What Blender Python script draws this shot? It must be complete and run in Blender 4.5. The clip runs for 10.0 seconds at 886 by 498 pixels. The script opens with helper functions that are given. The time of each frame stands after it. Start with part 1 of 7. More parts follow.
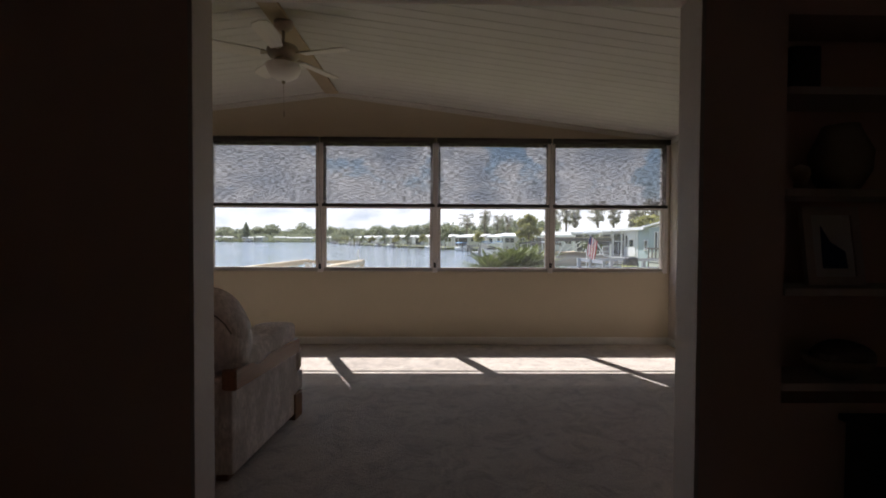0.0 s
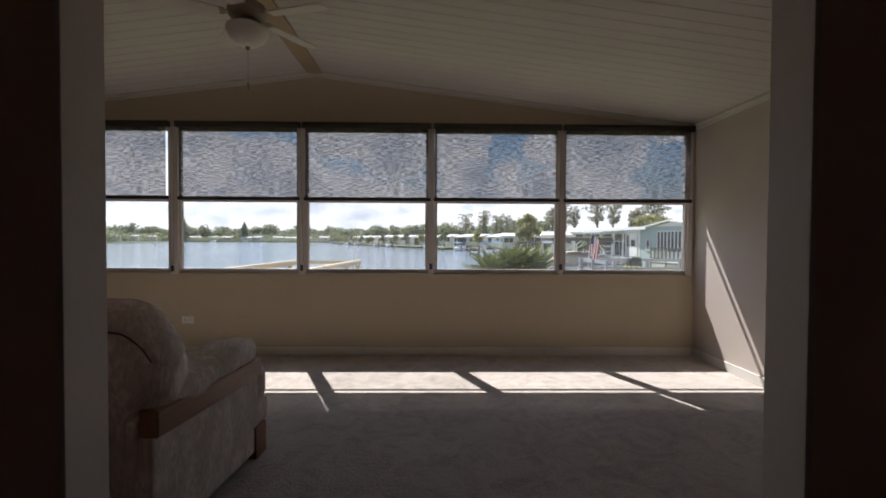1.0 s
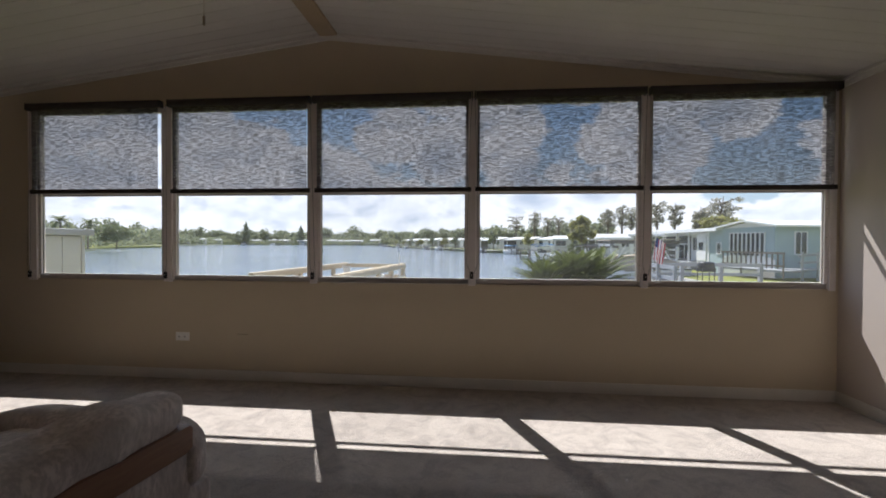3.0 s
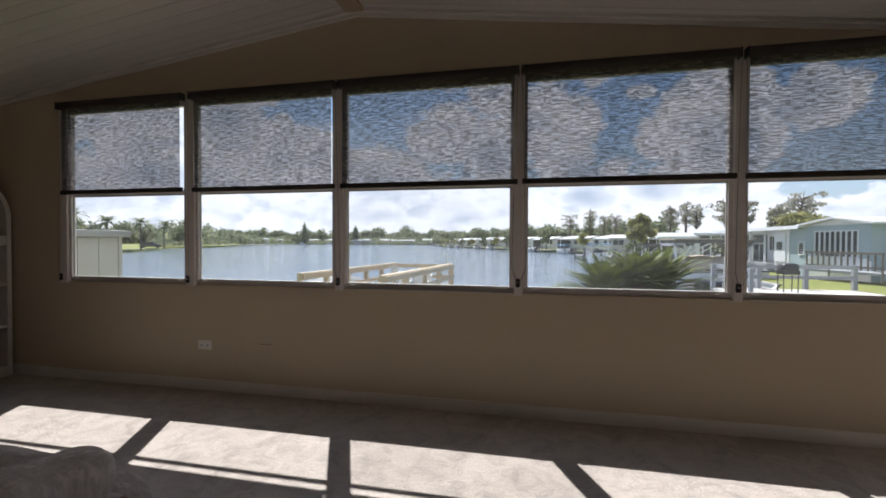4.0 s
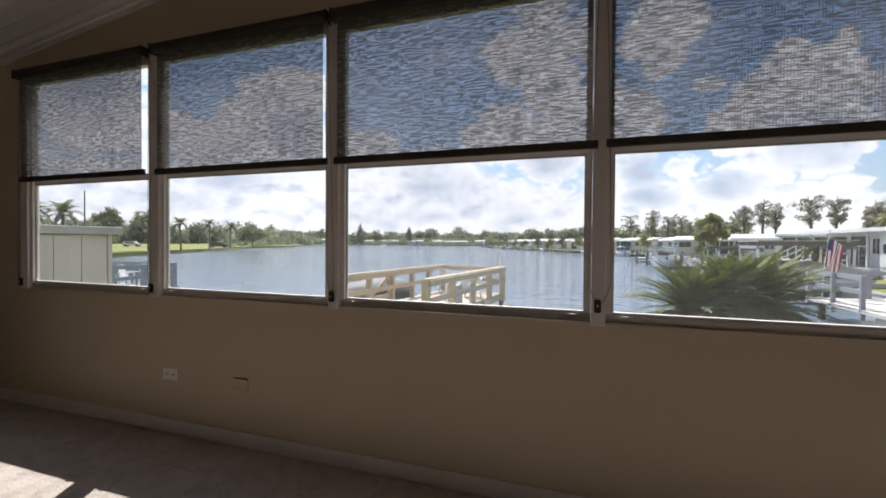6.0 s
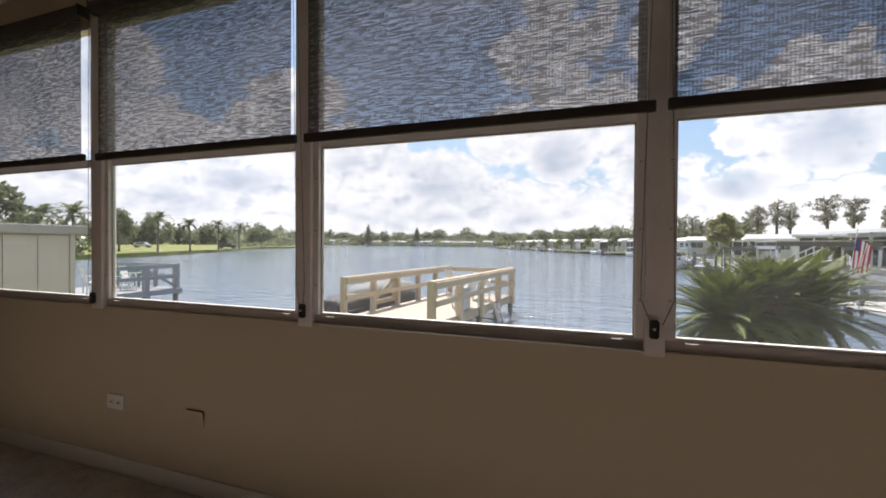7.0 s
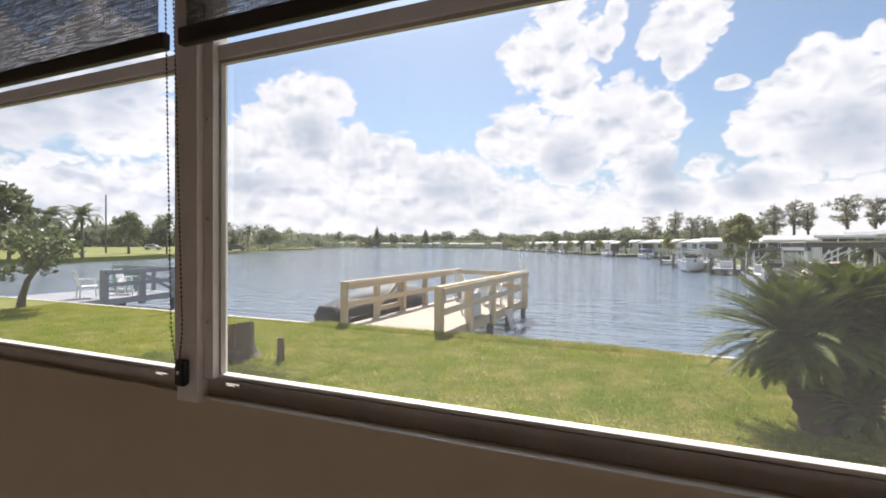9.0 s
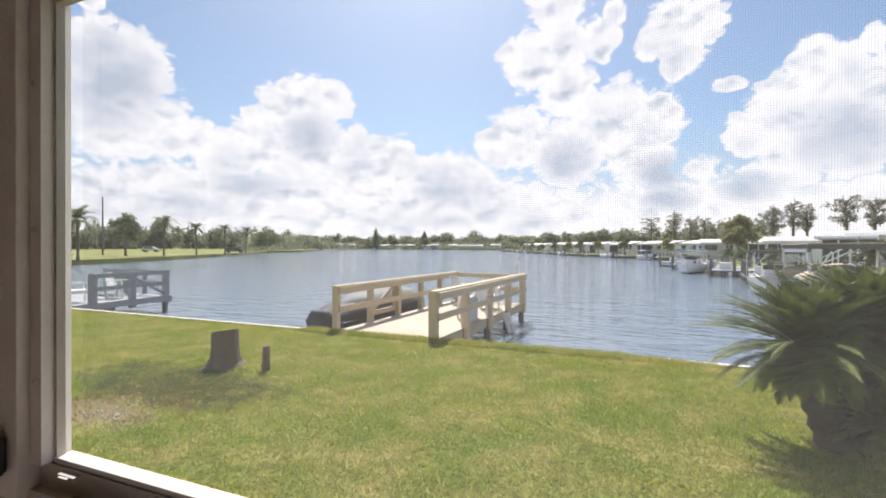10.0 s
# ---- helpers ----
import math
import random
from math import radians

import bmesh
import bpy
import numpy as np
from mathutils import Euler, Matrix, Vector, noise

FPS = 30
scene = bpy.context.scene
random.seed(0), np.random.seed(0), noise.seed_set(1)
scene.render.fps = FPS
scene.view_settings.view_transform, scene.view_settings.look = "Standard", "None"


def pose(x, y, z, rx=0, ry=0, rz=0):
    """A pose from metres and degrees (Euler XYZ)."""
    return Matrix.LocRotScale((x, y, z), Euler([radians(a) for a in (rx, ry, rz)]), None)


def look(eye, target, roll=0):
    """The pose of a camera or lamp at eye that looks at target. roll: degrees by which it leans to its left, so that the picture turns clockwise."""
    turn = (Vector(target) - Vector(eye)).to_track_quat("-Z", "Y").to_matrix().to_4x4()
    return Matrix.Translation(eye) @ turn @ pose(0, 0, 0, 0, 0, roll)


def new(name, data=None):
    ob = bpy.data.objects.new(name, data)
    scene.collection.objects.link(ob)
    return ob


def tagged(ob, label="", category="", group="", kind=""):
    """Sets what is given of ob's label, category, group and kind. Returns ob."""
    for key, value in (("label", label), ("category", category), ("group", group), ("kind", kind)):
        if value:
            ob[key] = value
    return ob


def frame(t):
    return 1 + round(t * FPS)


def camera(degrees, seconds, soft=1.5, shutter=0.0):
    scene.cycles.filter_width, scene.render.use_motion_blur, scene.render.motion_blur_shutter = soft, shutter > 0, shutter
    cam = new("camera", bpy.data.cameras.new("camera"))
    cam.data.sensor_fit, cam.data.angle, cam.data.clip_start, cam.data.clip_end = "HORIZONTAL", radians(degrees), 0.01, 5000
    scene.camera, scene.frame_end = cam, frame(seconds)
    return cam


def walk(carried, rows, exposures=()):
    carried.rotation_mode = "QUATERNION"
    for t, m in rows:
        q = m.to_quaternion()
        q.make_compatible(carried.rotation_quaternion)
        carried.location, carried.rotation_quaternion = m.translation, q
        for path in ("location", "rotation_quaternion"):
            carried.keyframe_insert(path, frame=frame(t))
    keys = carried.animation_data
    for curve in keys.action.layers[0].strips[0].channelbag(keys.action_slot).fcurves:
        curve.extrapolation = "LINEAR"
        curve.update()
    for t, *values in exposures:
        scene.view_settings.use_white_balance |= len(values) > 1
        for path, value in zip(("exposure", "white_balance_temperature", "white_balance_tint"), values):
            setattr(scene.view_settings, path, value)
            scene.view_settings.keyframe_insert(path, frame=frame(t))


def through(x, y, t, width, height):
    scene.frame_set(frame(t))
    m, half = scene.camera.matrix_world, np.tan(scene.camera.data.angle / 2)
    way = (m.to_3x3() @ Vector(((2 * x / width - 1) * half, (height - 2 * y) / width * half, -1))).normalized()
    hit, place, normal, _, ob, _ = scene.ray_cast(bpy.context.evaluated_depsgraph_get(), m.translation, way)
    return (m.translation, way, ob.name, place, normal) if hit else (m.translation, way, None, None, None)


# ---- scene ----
cam = camera(90.7, 10.0, soft=1.8)
PATH = [
    (0, (-0.094, -0.035, 1.19), (-0.064, 1.964, 1.148), 0.3),
    (0.5, (-0.084, 0.254, 1.174), (-0.052, 2.253, 1.13), 0.3),
    (1, (-0.067, 0.507, 1.173), (-0.032, 2.506, 1.131), 0.3),
    (1.5, (-0.052, 0.751, 1.172), (-0.016, 2.751, 1.135), 0.3),
    (2, (-0.04, 0.992, 1.162), (-0.031, 2.992, 1.126), 0.3),
    (2.5, (-0.024, 1.227, 1.152), (-0.098, 3.226, 1.122), 0.3),
    (4, (0.015, 1.958, 1.176), (-0.407, 3.912, 1.143), 0.2),
    (4.5, (0.021, 2.205, 1.176), (-0.481, 4.141, 1.145), 0.2),
    (5, (-0.013, 2.456, 1.169), (-0.589, 4.371, 1.139), 0.3),
    (5.5, (-0.068, 2.715, 1.165), (-0.691, 4.615, 1.135), 0.4),
    (7, (-0.26, 3.439, 1.161), (-0.948, 5.317, 1.135), 0.4),
    (7.5, (-0.331, 3.659, 1.155), (-1.03, 5.533, 1.13), 0.4),
    (8, (-0.408, 3.871, 1.152), (-1.122, 5.739, 1.13), 0.5),
    (8.5, (-0.507, 4.081, 1.141), (-1.232, 5.945, 1.118), 0.5),
    (9, (-0.554, 4.244, 1.156), (-1.279, 6.108, 1.138), 0.3),
    (9.5, (-0.577, 4.419, 1.173), (-1.298, 6.285, 1.154), 0.4),
    (10, (-0.578, 4.553, 1.187), (-1.299, 6.419, 1.176), 0.2),
]
EXPOSURES = [(0, 1.36, 6250, 13.5), (2.5, 1.2, 6050, 11.5), (5, 1.18, 6100, 12.5), (7.5, 1.2, 6550, 14.5), (10, 1.18, 6550, 14.2)]
walk(cam, [(t, look(eye, target, roll)) for t, eye, target, roll in PATH], EXPOSURES)

# ---- daylight ----
SUN_WAY = Vector((0.31, -0.672, -1.0)).normalized()
SUN_POWER, SKY_POWER = 4.1, 0.066

sun_data = bpy.data.lights.new("sun", "SUN")
sun_data.energy, sun_data.angle, sun_data.color = SUN_POWER, radians(0.53), (1.0, 0.96, 0.9)
sun = new("sun", sun_data)
sun.matrix_world = look((0, 0, 0), SUN_WAY)

# cumulus heaps: azimuth and elevation of each billow, half width and half height, in degrees
WEST_CLOUD = ((-59.4, 18.3, 4.3, 4.5), (-56.4, 18.4, 4.1, 4.2), (-58.1, 13.7, 5.4, 5.8), (-53.6, 12.7, 3.5, 3.7), (-50.4, 12.1, 2.6, 2.6),
              (-60.1, 24.0, 1.5, 1.5), (-66, 14, 6, 6), (-75, 14, 9, 9))
MIDDLE_CLOUD = ((-41.2, 16.6, 3.3, 3.1), (-37.9, 17.6, 3.5, 3.2), (-35.1, 18.0, 2.6, 2.4), (-38.6, 12.9, 5.5, 5.2), (-43.3, 12.6, 4.2, 4.2),
                (-32.3, 10.5, 4.8, 4.5), (-27.6, 10.6, 3.9, 3.7), (-47.9, 10.4, 3.6, 3.6), (-20, 8.5, 7, 4))
TALL_CLOUD = ((-6.6, 28.6, 4.0, 3.4), (-9.7, 22.6, 4.4, 3.8), (-6.2, 23.6, 4.3, 3.7), (-1.5, 24.2, 2.7, 2.4), (0.1, 26.4, 1.6, 1.6),
              (-5.5, 19.0, 4.0, 3.8), (-11.2, 13.7, 4.6, 4.3), (-14.6, 12.9, 2.8, 2.6), (-5.5, 11.7, 5.0, 5.0), (1.1, 15.8, 4.0, 4.0),
              (4.5, 14.5, 3.7, 3.8), (2.9, 10.8, 4.2, 4.4), (-2.2, 13.8, 4.2, 4.2), (-7.5, 35, 6, 5))
HIGH_CLOUD = ((6.5, 23.8, 3.7, 3.5), (9.3, 23.9, 2.8, 2.7), (7.4, 21.1, 2.6, 2.6), (4.1, 22.6, 1.9, 1.8), (12.0, 17.3, 1.9, 0.9))
EAST_CLOUD = ((19.1, 17.8, 2.5, 3.0), (21.2, 16.4, 2.6, 3.2), (16.4, 13.6, 3.5, 4.3), (13.8, 12.0, 2.5, 2.9), (19.5, 12.5, 3.8, 4.9),
              (23.1, 14.8, 2.6, 3.2), (23.3, 18.8, 1.2, 1.5), (17.4, 9.4, 3.4, 4.4), (23.0, 10.4, 3.6, 4.5), (28.5, 14, 4, 3.2), (38, 10, 5, 4), (15, 34, 8, 5))
PUFFS = WEST_CLOUD + MIDDLE_CLOUD + TALL_CLOUD + HIGH_CLOUD + EAST_CLOUD


def build_sky():
    w = bpy.data.worlds.new("sky")
    scene.world = w
    w.use_nodes = True
    nt = w.node_tree
    nt.nodes.clear()

    def node(kind, **k):
        n = nt.nodes.new(kind)
        for key, v in k.items():
            n.inputs[key].default_value = v
        return n

    def put(sock, v):
        if isinstance(v, (int, float)):
            sock.default_value = v
        else:
            nt.links.new(v, sock)

    def m(op, a, b=0.0, c=0.0, clamp=False):
        n = nt.nodes.new("ShaderNodeMath")
        n.operation, n.use_clamp = op, clamp
        put(n.inputs[0], a), put(n.inputs[1], b), put(n.inputs[2], c)
        return n.outputs[0]

    sky = nt.nodes.new("ShaderNodeTexSky")
    sky.sky_type, sky.sun_disc = "NISHITA", False
    sky.sun_elevation, sky.sun_rotation = radians(53), radians(336)
    sky.air_density, sky.dust_density = 1.0, 1.2
    co = nt.nodes.new("ShaderNodeTexCoord")
    sep = nt.nodes.new("ShaderNodeSeparateXYZ")
    nt.links.new(co.outputs["Generated"], sep.inputs[0])
    x, y, z = sep.outputs
    az = m("MULTIPLY", m("ARCTAN2", x, y), 57.2958)
    el = m("MULTIPLY", m("ARCSINE", z), 57.2958)
    # cloud texture on the sphere, squeezed towards the horizon
    sc = nt.nodes.new("ShaderNodeCombineXYZ")
    put(sc.inputs[0], m("MULTIPLY", az, 0.1)), put(sc.inputs[1], m("MULTIPLY", el, 0.15))
    fb = node("ShaderNodeTexNoise", Scale=2.6, Detail=8.0, Roughness=0.55, Distortion=0.1)
    nt.links.new(sc.outputs[0], fb.inputs["Vector"])
    big = node("ShaderNodeTexNoise", Scale=0.42, Detail=5.0, Roughness=0.55)
    nt.links.new(sc.outputs[0], big.inputs["Vector"])
    best = -3.0
    for a, e, pw, ph in PUFFS:
        u = m("MULTIPLY", m("SUBTRACT", az, a), 1 / pw)
        v = m("MULTIPLY", m("SUBTRACT", el, e), 1 / ph)
        d = m("SUBTRACT", 1.0, m("ADD", m("MULTIPLY", u, u), m("MULTIPLY", v, v)))
        best = m("MAXIMUM", best, d)
    # the rest of the sky, away from the lake view
    side = m("SUBTRACT", m("MULTIPLY", big.outputs[0], 6.0), 3.0)
    far = m("MULTIPLY", m("SUBTRACT", m("ABSOLUTE", m("ADD", az, 20)), 52), 0.08, clamp=True)
    high = m("MULTIPLY", m("SUBTRACT", el, 34), 0.15, clamp=True)
    away = m("MAXIMUM", far, high)
    bank = m("SUBTRACT", 0.95, m("MULTIPLY", m("ABSOLUTE", m("SUBTRACT", el, 3.5)), 0.15))
    bank = m("ADD", bank, m("MULTIPLY", m("SUBTRACT", big.outputs[0], 0.5), 2.2))
    field = m("MAXIMUM", m("MAXIMUM", best, -1.2), bank)
    field = m("ADD", m("MULTIPLY", field, m("SUBTRACT", 1.0, away)), m("MULTIPLY", side, away))
    # a clear gap in the east, under the heaps
    u, v = m("MULTIPLY", m("SUBTRACT", az, 29.5), 1 / 6), m("MULTIPLY", m("SUBTRACT", el, 7.5), 1 / 4)
    gap = m("SUBTRACT", 1.0, m("ADD", m("MULTIPLY", u, u), m("MULTIPLY", v, v)), clamp=True)
    field = m("SUBTRACT", field, m("MULTIPLY", gap, 1.5))
    # cauliflower edges: creases between rounded billows
    billow = m("ABSOLUTE", m("SUBTRACT", m("MULTIPLY", fb.outputs[0], 2.0), 1.0))
    field = m("ADD", field, m("SUBTRACT", m("MULTIPLY", billow, 2.1), 0.16))
    cover = nt.nodes.new("ShaderNodeMapRange")
    cover.interpolation_type = "SMOOTHSTEP"
    put(cover.inputs[0], field)
    cover.inputs[1].default_value, cover.inputs[2].default_value = 0.0, 0.42
    core = nt.nodes.new("ShaderNodeMapRange")
    core.interpolation_type = "SMOOTHSTEP"
    put(core.inputs[0], m("ADD", field, m("MULTIPLY", m("SUBTRACT", big.outputs[0], 0.5), 2.5)))
    core.inputs[1].default_value, core.inputs[2].default_value = 0.35, 1.5
    # the tops of the billows catch the sun, their undersides are grey
    sh = nt.nodes.new("ShaderNodeCombineXYZ")
    put(sh.inputs[0], m("MULTIPLY", m("SUBTRACT", az, 0.5), 0.1)), put(sh.inputs[1], m("MULTIPLY", m("ADD", el, 1.1), 0.15))
    fb2 = node("ShaderNodeTexNoise", Scale=2.6, Detail=8.0, Roughness=0.55, Distortion=0.1)
    nt.links.new(sh.outputs[0], fb2.inputs["Vector"])
    emboss = m("MULTIPLY", m("SUBTRACT", fb2.outputs[0], fb.outputs[0]), 1.5)
    shade = m("ADD", m("MULTIPLY", m("MULTIPLY", core.outputs[0], 0.4), m("MULTIPLY", m("ADD", el, 1.0), 0.16, clamp=True)), emboss, clamp=True)
    # heavier clouds with grey bellies
    belly = 0.0
    for a, e, pw, ph in ((21.5, 10.5, 5, 4.2), (27, 14, 4, 3), (-58.5, 16.5, 6.0, 6.2), (-66, 14, 7, 6), (-38, 13.4, 4.2, 3.6), (-5.5, 11.0, 4.2, 3.4), (5, 8.8, 3.6, 2.8), (-45, 7.2, 5, 1.9), (-21, 7.1, 5, 1.9), (14, 6.5, 4, 2), (6, 5.6, 4, 1.8)):
        u = m("MULTIPLY", m("SUBTRACT", az, a), 1 / pw)
        v = m("MULTIPLY", m("SUBTRACT", el, e), 1 / ph)
        belly = m("MAXIMUM", belly, m("SUBTRACT", 1.0, m("ADD", m("MULTIPLY", u, u), m("MULTIPLY", v, v))))
    belly = m("MULTIPLY", m("ADD", belly, m("MULTIPLY", m("SUBTRACT", fb.outputs[0], 0.55), 1.6)), 1.0, clamp=True)
    shade = m("MAXIMUM", shade, m("MULTIPLY", belly, 0.78))
    body = nt.nodes.new("ShaderNodeMix")
    body.data_type = "RGBA"
    put(body.inputs[0], shade)
    body.inputs[6].default_value, body.inputs[7].default_value = (8.0, 8.15, 8.35, 1), (3.1, 3.9, 5.0, 1)
    mix = nt.nodes.new("ShaderNodeMix")
    mix.data_type = "RGBA"
    put(mix.inputs[0], cover.outputs[0])
    haze = nt.nodes.new("ShaderNodeMix")
    haze.data_type = "RGBA"
    put(haze.inputs[0], m("SUBTRACT", 0.85, m("MULTIPLY", el, 0.06), clamp=True))
    blue = nt.nodes.new("ShaderNodeMix")
    blue.data_type, blue.blend_type = "RGBA", "MULTIPLY"
    blue.inputs[0].default_value = 1.0
    blue.inputs[7].default_value = (0.84, 0.955, 1.0, 1)
    nt.links.new(sky.outputs[0], blue.inputs[6])
    nt.links.new(blue.outputs[2], haze.inputs[6])
    haze.inputs[7].default_value = (4.1, 4.75, 5.6, 1)
    nt.links.new(haze.outputs[2], mix.inputs[6])
    nt.links.new(body.outputs[2], mix.inputs[7])
    bg = node("ShaderNodeBackground", Strength=SKY_POWER)
    nt.links.new(mix.outputs[2], bg.inputs[0])
    out = nt.nodes.new("ShaderNodeOutputWorld")
    nt.links.new(bg.outputs[0], out.inputs[0])


build_sky()

# ---- materials ----
class Nodes:
    """A small builder of node materials."""

    def __init__(self, name):
        self.mat = bpy.data.materials.new(name)
        self.mat.use_nodes = True
        self.nt = self.mat.node_tree
        self.nt.nodes.clear()
        self.out = self.nt.nodes.new("ShaderNodeOutputMaterial")
        self.co = self.nt.nodes.new("ShaderNodeTexCoord").outputs["Object"]

    def add(self, kind, **k):
        n = self.nt.nodes.new(kind)
        for key, v in k.items():
            self.put(n.inputs[key.replace("_", " ")], v)
        return n

    def put(self, sock, v):
        if hasattr(v, "is_output"):
            self.nt.links.new(v, sock)
        else:
            sock.default_value = v

    def math(self, op, a, b=0.0, clamp=False):
        n = self.nt.nodes.new("ShaderNodeMath")
        n.operation, n.use_clamp = op, clamp
        self.put(n.inputs[0], a), self.put(n.inputs[1], b)
        return n.outputs[0]

    def scaled(self, sx, sy, sz):
        n = self.add("ShaderNodeMapping")
        n.inputs["Scale"].default_value = (sx, sy, sz)
        self.nt.links.new(self.co, n.inputs["Vector"])
        return n.outputs[0]

    def noise(self, scale, detail=4.0, rough=0.55, vec=None, distort=0.0):
        n = self.add("ShaderNodeTexNoise", Scale=scale, Detail=detail, Roughness=rough, Distortion=distort)
        self.nt.links.new(vec or self.co, n.inputs["Vector"])
        return n.outputs[0]

    def step(self, v, lo, hi, a=0.0, b=1.0):
        n = self.add("ShaderNodeMapRange")
        self.put(n.inputs[0], v)
        for i, q in enumerate((lo, hi, a, b)):
            n.inputs[1 + i].default_value = q
        return n.outputs[0]

    def mix(self, f, a, b, blend="MIX"):
        n = self.nt.nodes.new("ShaderNodeMix")
        n.data_type, n.blend_type = "RGBA", blend
        self.put(n.inputs[0], f)
        for s, v in ((n.inputs[6], a), (n.inputs[7], b)):
            self.put(s, v if hasattr(v, "is_output") else (*v, 1.0))
        return n.outputs[2]

    def bump(self, height, dist, strength=1.0):
        return self.add("ShaderNodeBump", Height=height, Distance=dist, Strength=strength).outputs[0]

    def principled(self, color, rough, metal=0.0, normal=None, spec=0.5, sheen=0.0):
        n = self.add("ShaderNodeBsdfPrincipled")
        self.put(n.inputs["Base Color"], color if hasattr(color, "is_output") else (*color, 1.0))
        self.put(n.inputs["Roughness"], rough)
        n.inputs["Metallic"].default_value = metal
        n.inputs["Specular IOR Level"].default_value = spec
        n.inputs["Sheen Weight"].default_value = sheen
        if normal:
            self.nt.links.new(normal, n.inputs["Normal"])
        return n.outputs[0]

    def done(self, shader):
        self.nt.links.new(shader, self.out.inputs[0])
        return self.mat

    def rand(self):
        return self.nt.nodes.new("ShaderNodeObjectInfo").outputs["Random"]

    def island(self):
        return self.nt.nodes.new("ShaderNodeNewGeometry").outputs["Random Per Island"]


def plain(name, a, b=None, rough=0.6, metal=0.0, scale=6.0, fine=60.0, relief=0.0006, spec=0.4, sheen=0.0):
    """Two tones mixed by broad and fine noise, with a little relief."""
    n = Nodes(name)
    b = b or tuple(c * 0.8 for c in a)
    f = n.math("ADD", n.math("MULTIPLY", n.noise(scale), 0.65), n.math("MULTIPLY", n.noise(fine, 3.0), 0.35))
    col = n.mix(n.step(f, 0.32, 0.68), a, b)
    r = n.step(n.noise(scale * 2.3), 0.3, 0.7, max(rough - 0.08, 0.02), min(rough + 0.08, 1.0))
    return n.done(n.principled(col, r, metal, n.bump(n.noise(fine), relief, 0.6), spec, sheen))


def streaked(name, a, b, along="y", rough=0.6, scale=4.0, stretch=14.0, relief=0.001, per_piece=0.25):
    """Wood: grain drawn out along one axis, and a tone of its own for each piece."""
    n = Nodes(name)
    s = {"x": (1, stretch, stretch), "y": (stretch, 1, stretch), "z": (stretch, stretch, 1)}[along]
    g = n.noise(scale, 6.0, 0.6, n.scaled(*s), 0.6)
    col = n.mix(n.step(g, 0.3, 0.7), a, b)
    tone = n.step(n.rand(), 0, 1, 1 - per_piece, 1 + per_piece)
    v = n.add("ShaderNodeHueSaturation", Color=col, Value=tone)
    return n.done(n.principled(v.outputs[0], rough, 0, n.bump(g, relief, 0.7)))


def wall_paint(name, a, b, relief=0.0008):
    n = Nodes(name)
    f = n.step(n.noise(1.1, 5.0), 0.3, 0.7)
    col = n.mix(f, a, b)
    spots = n.step(n.noise(9.0, 6.0, 0.7), 0.62, 0.78, 0.0, 0.35)
    col = n.mix(spots, col, tuple(c * 0.82 for c in a))
    orange_peel = n.noise(170.0, 3.0)
    return n.done(n.principled(col, 0.72, 0, n.bump(orange_peel, relief, 0.5), 0.25))


def carpet_material():
    n = Nodes("carpet_pile")
    broad = n.step(n.noise(1.9, 7.0, 0.7), 0.36, 0.64)
    tread = n.step(n.noise(5.5, 8.0, 0.75, None, 1.2), 0.46, 0.66)
    col = n.mix(broad, (0.68, 0.61, 0.535), (0.565, 0.50, 0.435))
    col = n.mix(n.math("MULTIPLY", tread, 0.9), col, (0.33, 0.29, 0.26))
    tuft = n.noise(125.0, 4.0, 0.75)
    col = n.mix(n.step(tuft, 0.38, 0.64, 0.0, 0.8), col, (0.38, 0.33, 0.30))
    h = n.math("ADD", n.math("MULTIPLY", tuft, 0.5), n.math("MULTIPLY", n.noise(45.0, 4.0), 0.8))
    return n.done(n.principled(col, 0.95, 0, n.bump(h, 0.014, 0.9), 0.1, 0.15))


def brocade_material():
    """Woven upholstery with pale leafy figures on a tan ground."""
    n = Nodes("brocade_upholstery")
    warp = n.noise(7.0, 3.0)
    vec = n.add("ShaderNodeVectorMath")
    vec.operation = "ADD"
    n.put(vec.inputs[0], n.scaled(1, 1, 0.6))
    sc = n.add("ShaderNodeVectorMath")
    sc.operation = "SCALE"
    col3 = n.add("ShaderNodeTexNoise", Scale=9.0, Detail=2.0)
    n.nt.links.new(n.co, col3.inputs["Vector"])
    n.put(sc.inputs[0], col3.outputs["Color"])
    sc.inputs["Scale"].default_value = 0.09
    n.put(vec.inputs[1], sc.outputs[0])
    vor = n.add("ShaderNodeTexVoronoi", Scale=13.0)
    vor.feature = "SMOOTH_F1"
    n.put(vor.inputs["Vector"], vec.outputs[0])
    leaf = n.step(vor.outputs["Distance"], 0.25, 0.55)
    veins = n.step(n.noise(1.0, 4.0, 0.65, n.scaled(62, 62, 26)), 0.42, 0.58)
    col = n.mix(leaf, (0.82, 0.72, 0.65), (0.62, 0.53, 0.465))
    col = n.mix(n.math("MULTIPLY", veins, 0.62), col, (0.43, 0.355, 0.31))
    col = n.mix(n.step(warp, 0.45, 0.75, 0, 0.35), col, (0.80, 0.73, 0.67))
    weave = n.noise(420.0, 2.0)
    h = n.math("ADD", n.math("MULTIPLY", weave, 0.4), n.math("MULTIPLY", leaf, -0.6))
    return n.done(n.principled(col, 0.9, 0, n.bump(h, 0.004, 0.7), 0.15, 0.2))


